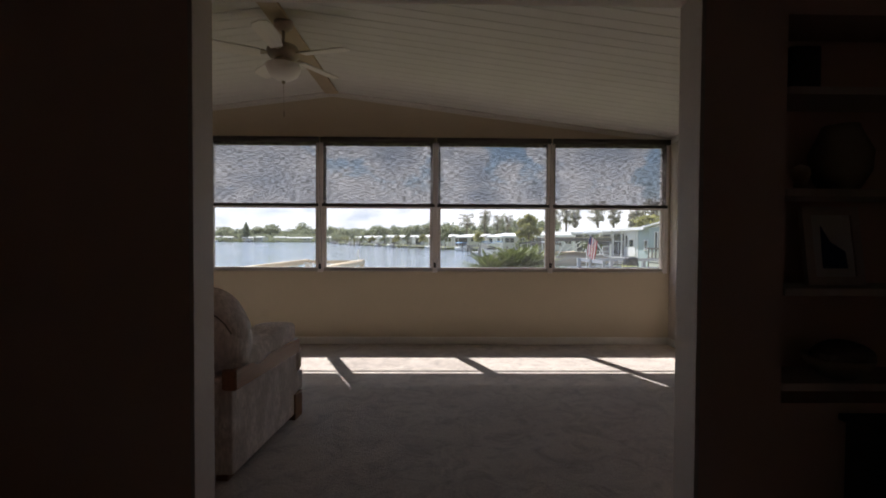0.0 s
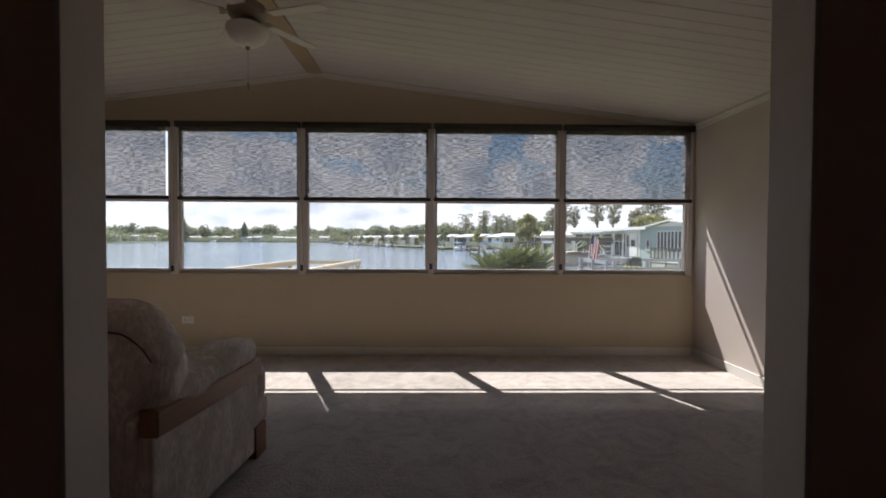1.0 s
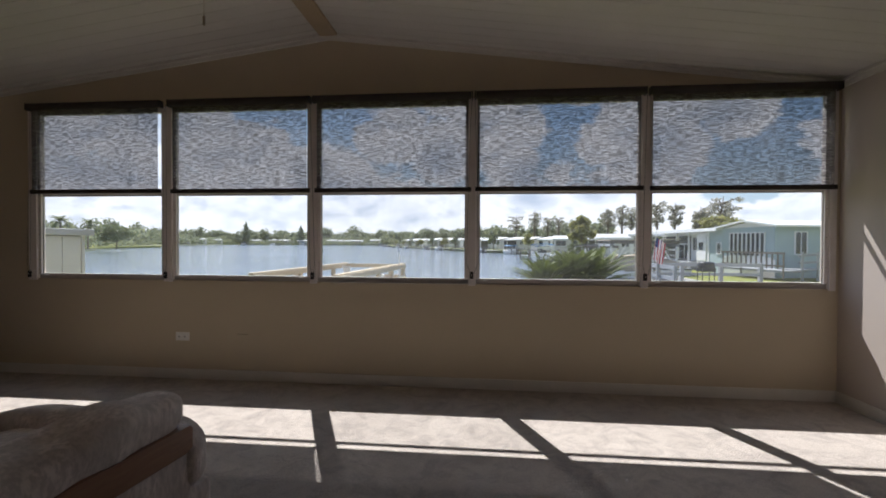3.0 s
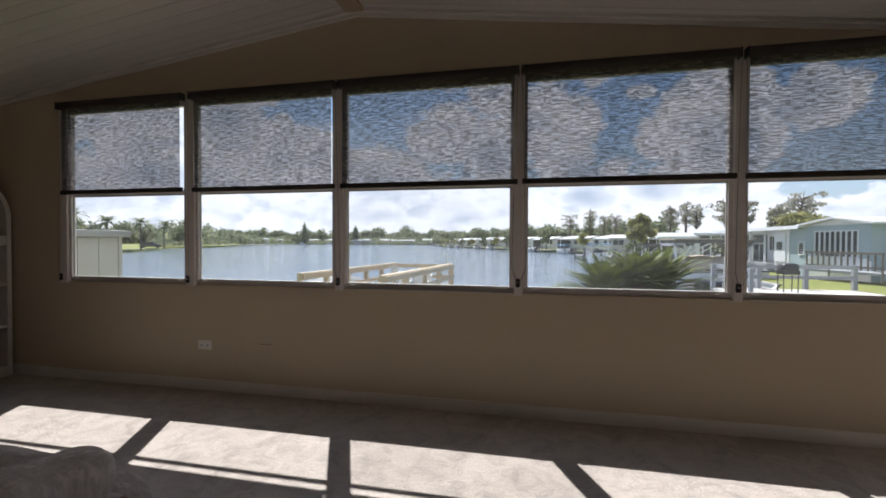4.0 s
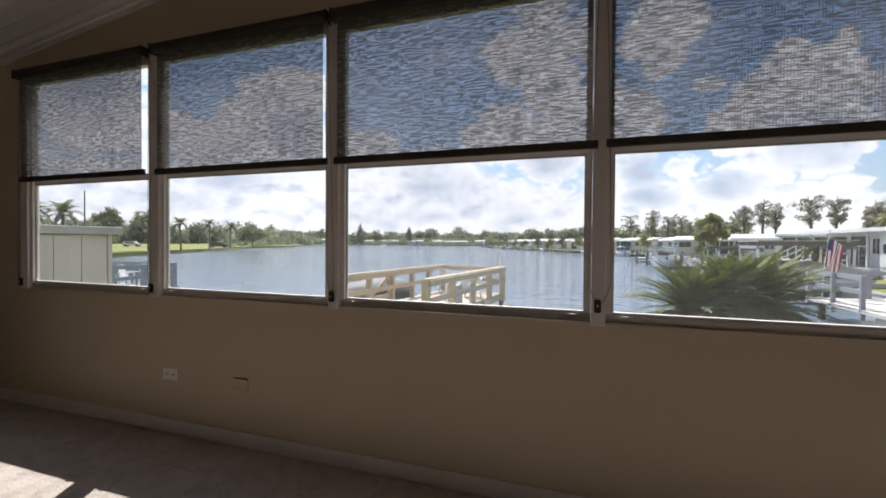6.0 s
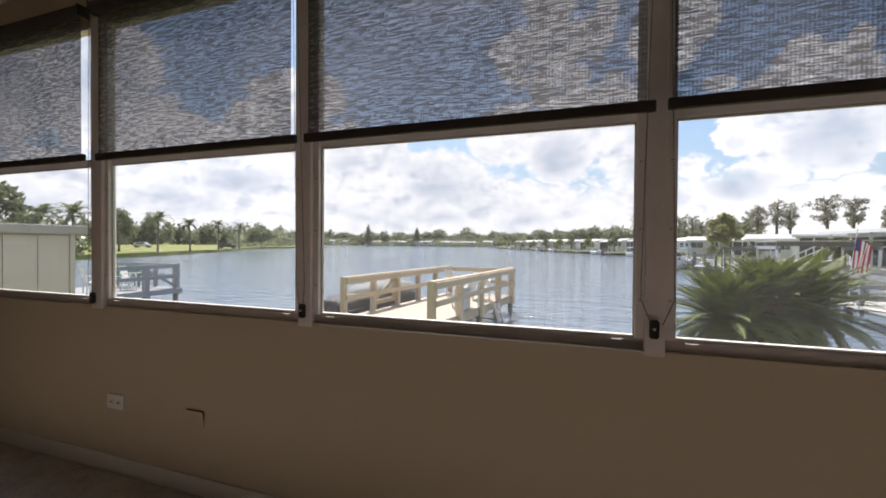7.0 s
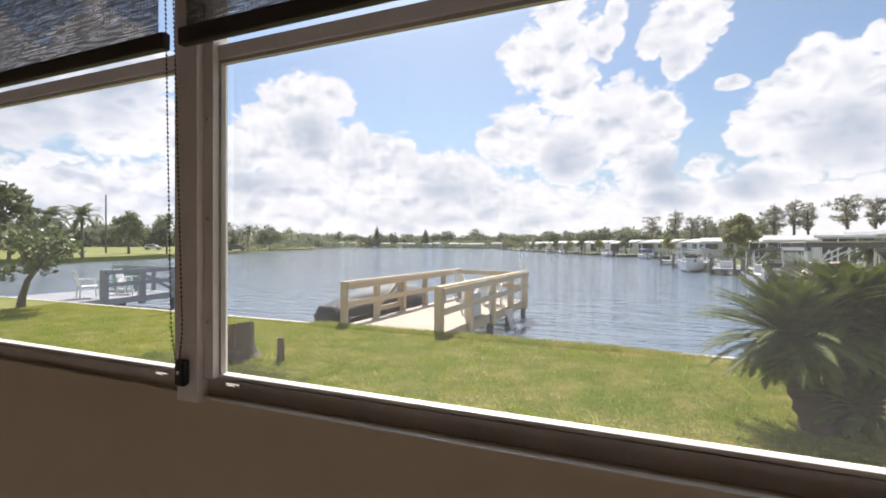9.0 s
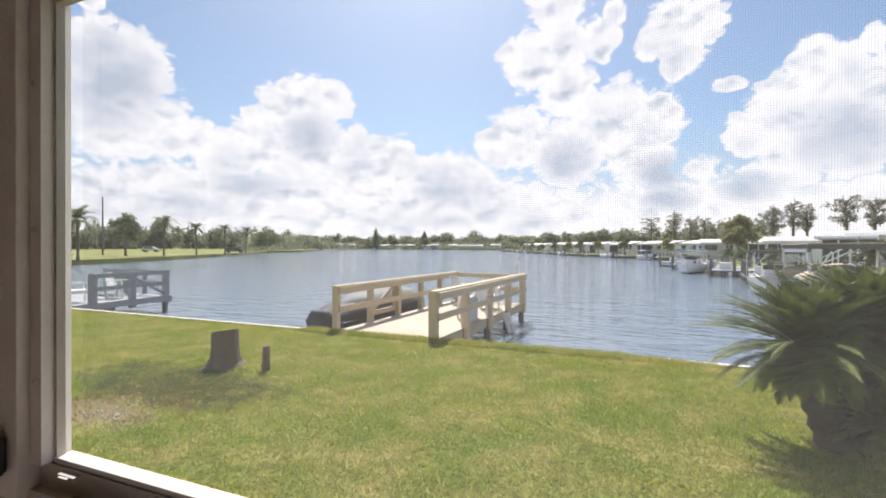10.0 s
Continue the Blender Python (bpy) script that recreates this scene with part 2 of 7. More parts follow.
def shade_fabric():
    """Open-weave roller shade: yarns with slubs, and the daylight between them."""
    n = Nodes("solar_shade_fabric")
    streak = n.noise(1.0, 2.0, 0.5, n.scaled(7, 7, 62))
    slub = n.noise(1.0, 2.0, 0.5, n.scaled(17, 17, 150))
    fine = n.noise(1.0, 1.0, 0.5, n.scaled(55, 55, 340))
    cord = n.add("ShaderNodeTexWave", Scale=1.0, Distortion=0.6, Detail=1.0)
    cord.wave_type, cord.bands_direction = "BANDS", "X"
    n.put(cord.inputs["Vector"], n.scaled(31, 1, 1))
    gap = n.step(slub, 0.38, 0.62, 0.13, 0.54)
    gap = n.math("MULTIPLY", gap, n.step(streak, 0.36, 0.64, 0.68, 0.98))
    gap = n.math("MULTIPLY", gap, n.step(fine, 0.38, 0.62, 0.6, 1.34))
    gap = n.math("MULTIPLY", gap, n.step(cord.outputs["Fac"], 0.0, 1.0, 0.72, 1.2))
    yarn = n.mix(n.noise(25.0), (0.085, 0.076, 0.072), (0.13, 0.118, 0.11))
    cloth = n.add("ShaderNodeBsdfDiffuse", Color=yarn, Roughness=0.8)
    glow = n.add("ShaderNodeBsdfTranslucent", Color=yarn)
    body = n.add("ShaderNodeMixShader", Fac=0.45)
    n.put(body.inputs[1], cloth.outputs[0]), n.put(body.inputs[2], glow.outputs[0])
    hole = n.add("ShaderNodeBsdfTransparent")
    hole.inputs[0].default_value = (0.93, 0.915, 0.93, 1)
    sh = n.add("ShaderNodeMixShader", Fac=gap)
    n.put(sh.inputs[1], body.outputs[0]), n.put(sh.inputs[2], hole.outputs[0])
    return n.done(sh.outputs[0])


def pane_glass(name, tint=0.94, dust=0.045):
    """A clear pane: passes light straight on, a weak mirror, a film of dust."""
    n = Nodes(name)
    clear = n.add("ShaderNodeBsdfTransparent")
    clear.inputs[0].default_value = (tint, tint, tint * 1.0, 1)
    film = n.add("ShaderNodeBsdfTranslucent")
    film.inputs[0].default_value = (0.8, 0.8, 0.78, 1)
    gloss = n.add("ShaderNodeBsdfGlossy", Roughness=0.02)
    smear = n.step(n.noise(3.0, 6.0, 0.65), 0.3, 0.8, dust * 0.5, dust * 1.7)
    a = n.add("ShaderNodeMixShader", Fac=smear)
    n.put(a.inputs[1], clear.outputs[0]), n.put(a.inputs[2], film.outputs[0])
    fr = n.add("ShaderNodeFresnel", IOR=1.35)
    b = n.add("ShaderNodeMixShader", Fac=fr.outputs[0])
    n.put(b.inputs[1], a.outputs[0]), n.put(b.inputs[2], gloss.outputs[0])
    return n.done(b.outputs[0])


def screen_mesh():
    """Fine grey fibreglass insect screen, two millimetres between the threads."""
    n = Nodes("insect_screen")
    lines = []
    for axis, vec in (("X", n.scaled(157, 1, 1)), ("Z", n.scaled(1, 1, 157))):
        w = n.add("ShaderNodeTexWave", Scale=1.0)
        w.wave_type, w.bands_direction = "BANDS", axis
        n.put(w.inputs["Vector"], vec)
        lines.append(n.step(w.outputs["Fac"], 0.8, 1.0, 0.0, 0.26))
    thread = n.math("MAXIMUM", *lines)
    d = n.add("ShaderNodeBsdfDiffuse")
    d.inputs[0].default_value = (0.13, 0.13, 0.13, 1)
    t = n.add("ShaderNodeBsdfTranslucent")
    t.inputs[0].default_value = (0.16, 0.16, 0.16, 1)
    body = n.add("ShaderNodeMixShader", Fac=0.5)
    n.put(body.inputs[1], d.outputs[0]), n.put(body.inputs[2], t.outputs[0])
    hole = n.add("ShaderNodeBsdfTransparent")
    s = n.add("ShaderNodeMixShader", Fac=thread)
    n.put(s.inputs[1], hole.outputs[0]), n.put(s.inputs[2], body.outputs[0])
    return n.done(s.outputs[0])


def lawn_material(name, blade=False):
    n = Nodes(name)
    if blade:
        gm = n.nt.nodes.new("ShaderNodeNewGeometry")
        n.co = gm.outputs["Position"]
    broad = n.step(n.noise(0.55, 5.0, 0.6), 0.36, 0.64)
    mid = n.step(n.noise(1.5, 7.0, 0.72), 0.42, 0.62)
    tuft = n.step(n.noise(5.5, 5.0, 0.7), 0.40, 0.60)
    k = 1.34 if blade else 1.0
    col = n.mix(broad, (0.165 * k, 0.225 * k, 0.036), (0.25 * k, 0.26 * k, 0.055))
    col = n.mix(n.math("MULTIPLY", mid, 0.75), col, (0.42 * k, 0.35 * k, 0.15 * k))
    col = n.mix(n.math("MULTIPLY", tuft, 0.55), col, (0.115 * k, 0.165 * k, 0.028))
    # worn, sandy turf between the stump and the house
    sep = n.nt.nodes.new("ShaderNodeSeparateXYZ")
    n.nt.links.new(n.co, sep.inputs[0])

    def spot(cx, cy, rx, ry):
        u = n.math("MULTIPLY", n.math("SUBTRACT", sep.outputs[0], cx), 1 / rx)
        v = n.math("MULTIPLY", n.math("SUBTRACT", sep.outputs[1], cy), 1 / ry)
        return n.math("SUBTRACT", 1.0, n.math("ADD", n.math("MULTIPLY", u, u), n.math("MULTIPLY", v, v)))
    worn = n.math("MAXIMUM", spot(-5.9, 7.75, 1.0, 0.55), n.math("SUBTRACT", spot(-5.75, 8.6, 1.6, 0.95), 0.1))
    worn = n.math("ADD", worn, n.math("MULTIPLY", n.math("SUBTRACT", n.noise(5.0, 6.0, 0.7), 0.5), 3.2))
    col = n.mix(n.step(worn, 0.1, 0.9, 0.0, 0.9), col, (0.20, 0.135, 0.085))
    if blade:
        col = n.mix(n.step(n.island(), 0, 1, 0.0, 0.5), col, (0.32, 0.325, 0.065))
        d = n.add("ShaderNodeBsdfDiffuse", Color=col)
        t = n.add("ShaderNodeBsdfTranslucent", Color=col)
        s = n.add("ShaderNodeMixShader", Fac=0.55)
        n.put(s.inputs[1], d.outputs[0]), n.put(s.inputs[2], t.outputs[0])
        return n.done(s.outputs[0])
    fine = n.noise(26.0, 5.0, 0.7)
    col = n.mix(n.step(fine, 0.4, 0.68, 0.1, 0.75), col, (0.075, 0.085, 0.025))
    return n.done(n.principled(col, 0.9, 0, n.bump(fine, 0.025, 0.7), 0.15))


def leaf_material(name, a, b, c=None, glossy=0.5, through=0.35):
    n = Nodes(name)
    col = n.mix(n.island(), a, b)
    if c:
        col = n.mix(n.step(n.island(), 0.82, 0.86), col, c)
    p = n.principled(col, glossy, 0, None, 0.4)
    t = n.add("ShaderNodeBsdfTranslucent", Color=col)
    s = n.add("ShaderNodeMixShader", Fac=through)
    n.put(s.inputs[1], p), n.put(s.inputs[2], t.outputs[0])
    return n.done(s.outputs[0])


def water_material():
    n = Nodes("lake_water")
    waves = n.noise(1.0, 1.5, 0.5, n.scaled(0.8, 2.3, 1), 0.4)
    ripple = n.noise(1.0, 2.0, 0.5, n.scaled(3.2, 7.5, 1))
    h = n.math("ADD", n.math("MULTIPLY", waves, 1.0), n.math("MULTIPLY", ripple, 0.22))
    rough = n.step(n.noise(0.03, 3.0), 0.35, 0.65, 0.04, 0.1)
    return n.done(n.principled((0.13, 0.175, 0.23), rough, 0, n.bump(h, 0.15, 1.0), 0.65))


PAINT_TAN = wall_paint("tan_wall_paint", (0.60, 0.51, 0.375), (0.56, 0.475, 0.35))
# tan wall greyed in colour to carry the cooler light on this side
PAINT_TAN_COOL = wall_paint("cool_lit_tan_paint", (0.56, 0.49, 0.435), (0.525, 0.455, 0.405))
PAINT_HALL = wall_paint("brown_hall_paint", (0.76, 0.56, 0.48), (0.72, 0.52, 0.44))
PAINT_JAMB = plain("jamb_paint", (0.69, 0.60, 0.54), (0.63, 0.545, 0.49), 0.5, scale=3)
TRIM_WHITE = plain("white_trim_paint", (0.74, 0.71, 0.66), (0.66, 0.63, 0.58), 0.45, scale=5)
CEILING_MAT = plain("cream_ceiling_panel", (0.64, 0.605, 0.575), (0.59, 0.56, 0.53), 0.55, scale=2)
RIDGE_TAN = plain("tan_ridge_board", (0.45, 0.35, 0.24), (0.40, 0.31, 0.21), 0.55, scale=3)
CARPET = carpet_material()
BROCADE = brocade_material()
OAK = streaked("reddish_oak_rail", (0.30, 0.15, 0.08), (0.20, 0.09, 0.05), "y", 0.4, 5.0, 12.0, 0.0006, 0.1)
ALU = plain("aged_aluminium", (0.86, 0.80, 0.77), (0.76, 0.70, 0.67), 0.42, 0.0, scale=9, fine=90)
ALU_DARK = plain("weathered_aluminium", (0.58, 0.53, 0.49), (0.46, 0.42, 0.39), 0.5, 0.1, scale=9, fine=90)
SHADE_DARK = plain("dark_brown_shade_metal", (0.035, 0.028, 0.024), (0.05, 0.042, 0.036), 0.55)
FABRIC = shade_fabric()
YARN = plain("brown_weft_yarn", (0.07, 0.06, 0.055), (0.10, 0.09, 0.08), 0.9)
# piping brown, darkened to hold the shadow of the seam's crease
CREASE_BROWN = plain("crease_shade_brown", (0.19, 0.155, 0.13), (0.14, 0.11, 0.095), 0.85)
BLACK_PLASTIC = plain("black_plastic", (0.02, 0.02, 0.021), (0.03, 0.03, 0.03), 0.4)
CHAIN_MAT = plain("dark_bead_chain", (0.06, 0.05, 0.045), (0.09, 0.08, 0.07), 0.4, 0.3)
GLASS = pane_glass("window_pane_glass", 0.9, 0.025)
SCREEN = screen_mesh()
GLASS_UPPER = pane_glass("upper_pane_glass", 0.95, 0.012)
FAN_BLADE = streaked("pale_fan_blade", (0.74, 0.69, 0.64), (0.67, 0.62, 0.57), "x", 0.45, 5.0, 10.0, 0.0004, 0.05)
FAN_METAL = plain("antique_brass", (0.40, 0.33, 0.25), (0.32, 0.26, 0.2), 0.45, 0.35)
FROSTED = plain("frosted_bowl_glass", (0.78, 0.75, 0.70), (0.72, 0.69, 0.64), 0.35)
PLATE_WHITE = plain("white_wall_plate", (0.82, 0.80, 0.77), (0.76, 0.74, 0.70), 0.4)
SHELF_WHITE = plain("white_rattan_paint", (0.72, 0.69, 0.64), (0.62, 0.59, 0.54), 0.55, scale=20)
WICKER = plain("dark_woven_back", (0.16, 0.12, 0.09), (0.07, 0.05, 0.04), 0.8, scale=40, fine=150, relief=0.003)
LAWN = lawn_material("lawn_turf")
BLADES = lawn_material("grass_blades", True)
WATER = water_material()
CONCRETE = plain("weathered_concrete", (0.60, 0.57, 0.52), (0.45, 0.43, 0.39), 0.85, scale=3, fine=30, relief=0.004)
WEED_GREEN = leaf_material("low_weed_leaf", (0.15, 0.19, 0.06), (0.10, 0.13, 0.04), (0.22, 0.25, 0.09), 0.8, 0.4)
LUMBER = streaked("new_yellow_lumber", (0.56, 0.455, 0.30), (0.46, 0.365, 0.235), "y", 0.65, 4, 12, 0.002, 0.12)
DECKING = streaked("sunlit_deck_board", (0.43, 0.36, 0.275), (0.36, 0.30, 0.225), "x", 0.7, 4, 12, 0.002, 0.12)
PILE = streaked("dark_wet_piling", (0.15, 0.13, 0.11), (0.09, 0.08, 0.07), "z", 0.7, 4, 8, 0.003, 0.15)
GREY_WOOD = streaked("grey_painted_lumber", (0.29, 0.30, 0.315), (0.22, 0.23, 0.245), "y", 0.7, 4, 10, 0.002, 0.12)
BARK = streaked("grey_brown_bark", (0.16, 0.13, 0.10), (0.09, 0.07, 0.055), "z", 0.9, 7, 5, 0.012, 0.1)
STUMP_BARK = streaked("weathered_stump_wood", (0.21, 0.16, 0.125), (0.08, 0.062, 0.05), "z", 0.9, 6, 6, 0.02, 0.1)
STUMP_TOP = plain("sawn_stump_face", (0.38, 0.31, 0.23), (0.27, 0.22, 0.16), 0.85, scale=14)
SAGO_GREEN = leaf_material("sago_leaflet", (0.115, 0.145, 0.024), (0.032, 0.052, 0.012), (0.18, 0.20, 0.045), 0.7, 0.24)
SAGO_TRUNK = plain("stubbled_sago_trunk", (0.10, 0.075, 0.055), (0.045, 0.035, 0.028), 0.95, scale=25, fine=70, relief=0.02)
SAGO_HEART = plain("rusty_sago_heart", (0.30, 0.12, 0.07), (0.18, 0.08, 0.05), 0.8, scale=20, relief=0.004)
TREE_GREEN = leaf_material("broad_leaf", (0.165, 0.19, 0.095), (0.105, 0.13, 0.065), (0.19, 0.205, 0.09), 0.6, 0.4)
OLIVE_GREEN = leaf_material("olive_leaf", (0.27, 0.265, 0.10), (0.18, 0.19, 0.07), (0.32, 0.30, 0.13), 0.6, 0.5)
MOSS_GREY = leaf_material("cypress_and_moss", (0.34, 0.33, 0.28), (0.23, 0.23, 0.185), (0.40, 0.37, 0.32), 0.8, 0.5)
# paler than near leaves: distance haze is mixed into the leaf colour
HAZED_GREEN = leaf_material("haze_paled_woods_leaf", (0.25, 0.275, 0.18), (0.17, 0.195, 0.13), (0.33, 0.34, 0.19), 0.9, 0.4)
PALM_GREEN = leaf_material("palm_frond", (0.15, 0.175, 0.075), (0.09, 0.11, 0.05), None, 0.5, 0.4)
BLOOM = leaf_material("pale_tree_leaf", (0.12, 0.15, 0.045), (0.06, 0.085, 0.025), (0.34, 0.36, 0.22), 0.35, 0.35)
SIDING_WHITE = plain("white_vinyl_siding", (0.74, 0.75, 0.76), (0.66, 0.67, 0.69), 0.5, scale=1.5)
SIDING_BLUE = plain("pale_blue_siding", (0.34, 0.42, 0.445), (0.30, 0.375, 0.40), 0.5, scale=1.5)
SIDING_GREY = plain("grey_siding", (0.55, 0.56, 0.56), (0.48, 0.49, 0.49), 0.55, scale=1.5)
SIDING_CREAM = plain("cream_siding", (0.52, 0.515, 0.50), (0.45, 0.445, 0.43), 0.55, scale=1.5)
SHED_GREY = plain("chalky_grey_shed_panel", (0.46, 0.46, 0.45), (0.40, 0.40, 0.39), 0.6, scale=2.0)
ROOF_WHITE = plain("white_metal_roof", (0.80, 0.80, 0.79), (0.70, 0.70, 0.69), 0.4, scale=1.2)
ROOF_DULL = plain("dull_grey_white_roof", (0.46, 0.46, 0.45), (0.36, 0.36, 0.35), 0.6, scale=1.0)
ROOF_GREY = plain("grey_roof_fascia", (0.33, 0.34, 0.35), (0.26, 0.27, 0.28), 0.6, scale=2)
DARK_GLASS = plain("dark_house_window", (0.03, 0.035, 0.04), (0.045, 0.05, 0.055), 0.08, spec=0.6, relief=0)
# dark grey that carries the shade of porches and hidden insides in its colour
SHADOW_IN = plain("shaded_inside_grey", (0.07, 0.07, 0.07), (0.10, 0.10, 0.095), 0.8)
CANVAS_BLUE = plain("blue_boat_canvas", (0.10, 0.22, 0.40), (0.07, 0.17, 0.32), 0.7)
CANVAS_TAN = plain("tan_boat_cover", (0.42, 0.36, 0.28), (0.35, 0.30, 0.24), 0.8)
CANVAS_GREY = plain("grey_boat_cover", (0.22, 0.23, 0.225), (0.15, 0.16, 0.155), 0.8)
CANVAS_DARK = plain("black_boat_cover", (0.035, 0.035, 0.04), (0.06, 0.06, 0.065), 0.7)
GELCOAT = plain("white_gelcoat", (0.80, 0.80, 0.79), (0.72, 0.72, 0.71), 0.25)
WHITE_METAL = plain("white_painted_metal", (0.78, 0.78, 0.76), (0.70, 0.70, 0.68), 0.4)
RED_CLOTH = plain("red_flag_cloth", (0.45, 0.04, 0.05), (0.38, 0.03, 0.04), 0.8)
WHITE_CLOTH = plain("white_flag_cloth", (0.78, 0.77, 0.75), (0.7, 0.69, 0.67), 0.8)
NAVY_CLOTH = plain("navy_flag_cloth", (0.03, 0.05, 0.16), (0.025, 0.04, 0.13), 0.8)
ROAD_MAT = plain("pale_road", (0.36, 0.35, 0.33), (0.30, 0.29, 0.28), 0.9, scale=0.4)
CAR_DARK = plain("dark_car_paint", (0.05, 0.055, 0.06), (0.06, 0.065, 0.07), 0.25)
CAR_LIGHT = plain("silver_car_paint", (0.55, 0.56, 0.57), (0.5, 0.51, 0.52), 0.25, 0.3)
TYRE = plain("rubber_tyre", (0.02, 0.02, 0.02), (0.03, 0.03, 0.03), 0.85)
TEAL_PAINT = plain("faded_green_rail", (0.14, 0.30, 0.24), (0.11, 0.24, 0.19), 0.6)


# ---- mesh helpers ----
def solid(*boxes, bevel=0.0):
    """A bmesh of boxes (x0, x1, y0, y1, z0, z1)."""
    bm = bmesh.new()
    for b in boxes:
        box(bm, *b)
    if bevel:
        bmesh.ops.bevel(bm, geom=bm.edges[:], offset=bevel, segments=2, profile=0.6, affect="EDGES")
    return bm


def box(bm, x0, x1, y0, y1, z0, z1):
    v = [bm.verts.new((x, y, z)) for z in (z0, z1) for y in (y0, y1) for x in (x0, x1)]
    for f in ((0, 2, 3, 1), (4, 5, 7, 6), (0, 1, 5, 4), (2, 6, 7, 3), (0, 4, 6, 2), (1, 3, 7, 5)):
        bm.faces.new([v[i] for i in f])
    return v


def beam(bm, a, b, w, h):
    """A square bar from a to b; w across, h in height."""
    a, b = Vector(a), Vector(b)
    d = (b - a).normalized()
    s = d.cross(Vector((0, 0, 1)))
    s = s.normalized() if s.length > 1e-4 else Vector((1, 0, 0))
    u = s.cross(d).normalized()
    q = [[bm.verts.new(p + s * i * w / 2 + u * j * h / 2) for i, j in ((-1, -1), (1, -1), (1, 1), (-1, 1))] for p in (a, b)]
    bm.faces.new(q[0]), bm.faces.new(q[1][::-1])
    for i in range(4):
        bm.faces.new((q[0][i], q[1][i], q[1][(i + 1) % 4], q[0][(i + 1) % 4]))


def tube(bm, points, radii, sides=8, cap=True):
    """A round bar through the points, with a radius at each."""
    pts = [Vector(p) for p in points]
    rings = []
    for i, p in enumerate(pts):
        d = (pts[min(i + 1, len(pts) - 1)] - pts[max(i - 1, 0)]).normalized()
        s = d.cross(Vector((0.03, 0.05, 1)))
        s = s.normalized() if s.length > 0.1 else d.cross(Vector((1, 0, 0))).normalized()
        u = s.cross(d)
        r = radii[i] if hasattr(radii, "__len__") else radii
        rings.append([bm.verts.new(p + (s * math.cos(k * math.tau / sides) + u * math.sin(k * math.tau / sides)) * r) for k in range(sides)])
    for a, b in zip(rings, rings[1:]):
        for k in range(sides):
            bm.faces.new((a[k], a[(k + 1) % sides], b[(k + 1) % sides], b[k]))
    if cap:
        bm.faces.new(rings[0][::-1]), bm.faces.new(rings[-1])


def lathe(bm, profile, sides=24, centre=(0, 0)):
    """Turn (radius, z) pairs about a vertical axis."""
    rings = []
    for r, z in profile:
        if r < 1e-5:
            rings.append([bm.verts.new((centre[0], centre[1], z))])
        else:
            rings.append([bm.verts.new((centre[0] + r * math.cos(k * math.tau / sides), centre[1] + r * math.sin(k * math.tau / sides), z)) for k in range(sides)])
    for a, b in zip(rings, rings[1:]):
        for k in range(sides):
            j = (k + 1) % sides
            if len(a) == 1 and len(b) > 1:
                bm.faces.new((a[0], b[k], b[j]))
            elif len(b) == 1 and len(a) > 1:
                bm.faces.new((a[k], b[0], a[j]))
            elif len(a) > 1:
                bm.faces.new((a[k], b[k], b[j], a[j]))
    bmesh.ops.recalc_face_normals(bm, faces=bm.faces[:])


def cushion(bm, c, half, e=0.45, wobble=0.0, u=28, v=18, turn=None, seed=0):
    """A stuffed shape: a rounded block about c with half sizes, softly uneven."""
    def sp(t, k):
        return math.copysign(abs(t) ** k, t)
    rows = []
    for j in range(v + 1):
        ph = -math.pi / 2 + math.pi * j / v
        ring = []
        for i in range(u if 0 < j < v else 1):
            th = math.tau * i / u
            p = Vector((half[0] * sp(math.cos(ph), e) * sp(math.cos(th), e), half[1] * sp(math.cos(ph), e) * sp(math.sin(th), e), half[2] * sp(math.sin(ph), e)))
            if wobble:
                p += p.normalized() * wobble * noise.noise(p * 6.0 + Vector((seed * 7.3, seed, 0)))
            if turn:
                p = turn @ p
            ring.append(bm.verts.new(p + Vector(c)))
        rows.append(ring)
    for a, b in zip(rows, rows[1:]):
        for i in range(u):
            k = (i + 1) % u
            if len(a) == 1:
                bm.faces.new((a[0], b[k], b[i]))
            elif len(b) == 1:
                bm.faces.new((a[i], a[k], b[0]))
            else:
                bm.faces.new((a[i], a[k], b[k], b[i]))


def prism(bm, outline, z0, z1):
    """An upright block over an outline of (x, y)."""
    lo = [bm.verts.new((x, y, z0)) for x, y in outline]
    hi = [bm.verts.new((x, y, z1)) for x, y in outline]
    n = len(outline)
    bm.faces.new(lo[::-1]), bm.faces.new(hi)
    for i in range(n):
        bm.faces.new((lo[i], lo[(i + 1) % n], hi[(i + 1) % n], hi[i]))


def thing(name, m, label, category, group="", kind=""):
    ob = new(name)
    ob.empty_display_size = 0.1
    ob.matrix_basis = m
    return tagged(ob, label, category, group, kind)


def part(name, bm, material, parent=None, label="", smooth=False):
    me = bpy.data.meshes.new(name)
    if len(bm.faces) > 1:
        bmesh.ops.recalc_face_normals(bm, faces=bm.faces[:])
    if smooth:
        for f in bm.faces:
            f.smooth = True
    bm.to_mesh(me)
    bm.free()
    me.materials.append(material)
    ob = new(name, me)
    if parent:
        ob.parent = parent
    if label:
        ob["label"] = label
    return ob


def shared(name, me, parent, m):
    ob = new(name, me)
    ob.parent = parent
    ob.matrix_basis = m
    return ob


def from_arrays(name, verts, faces, material, parent=None, smooth=False):
    me = bpy.data.meshes.new(name)
    me.from_pydata(verts, [], faces)
    me.materials.append(material)
    if smooth:
        me.polygons.foreach_set("use_smooth", [True] * len(me.polygons))
    ob = new(name, me)
    if parent:
        ob.parent = parent
    return ob

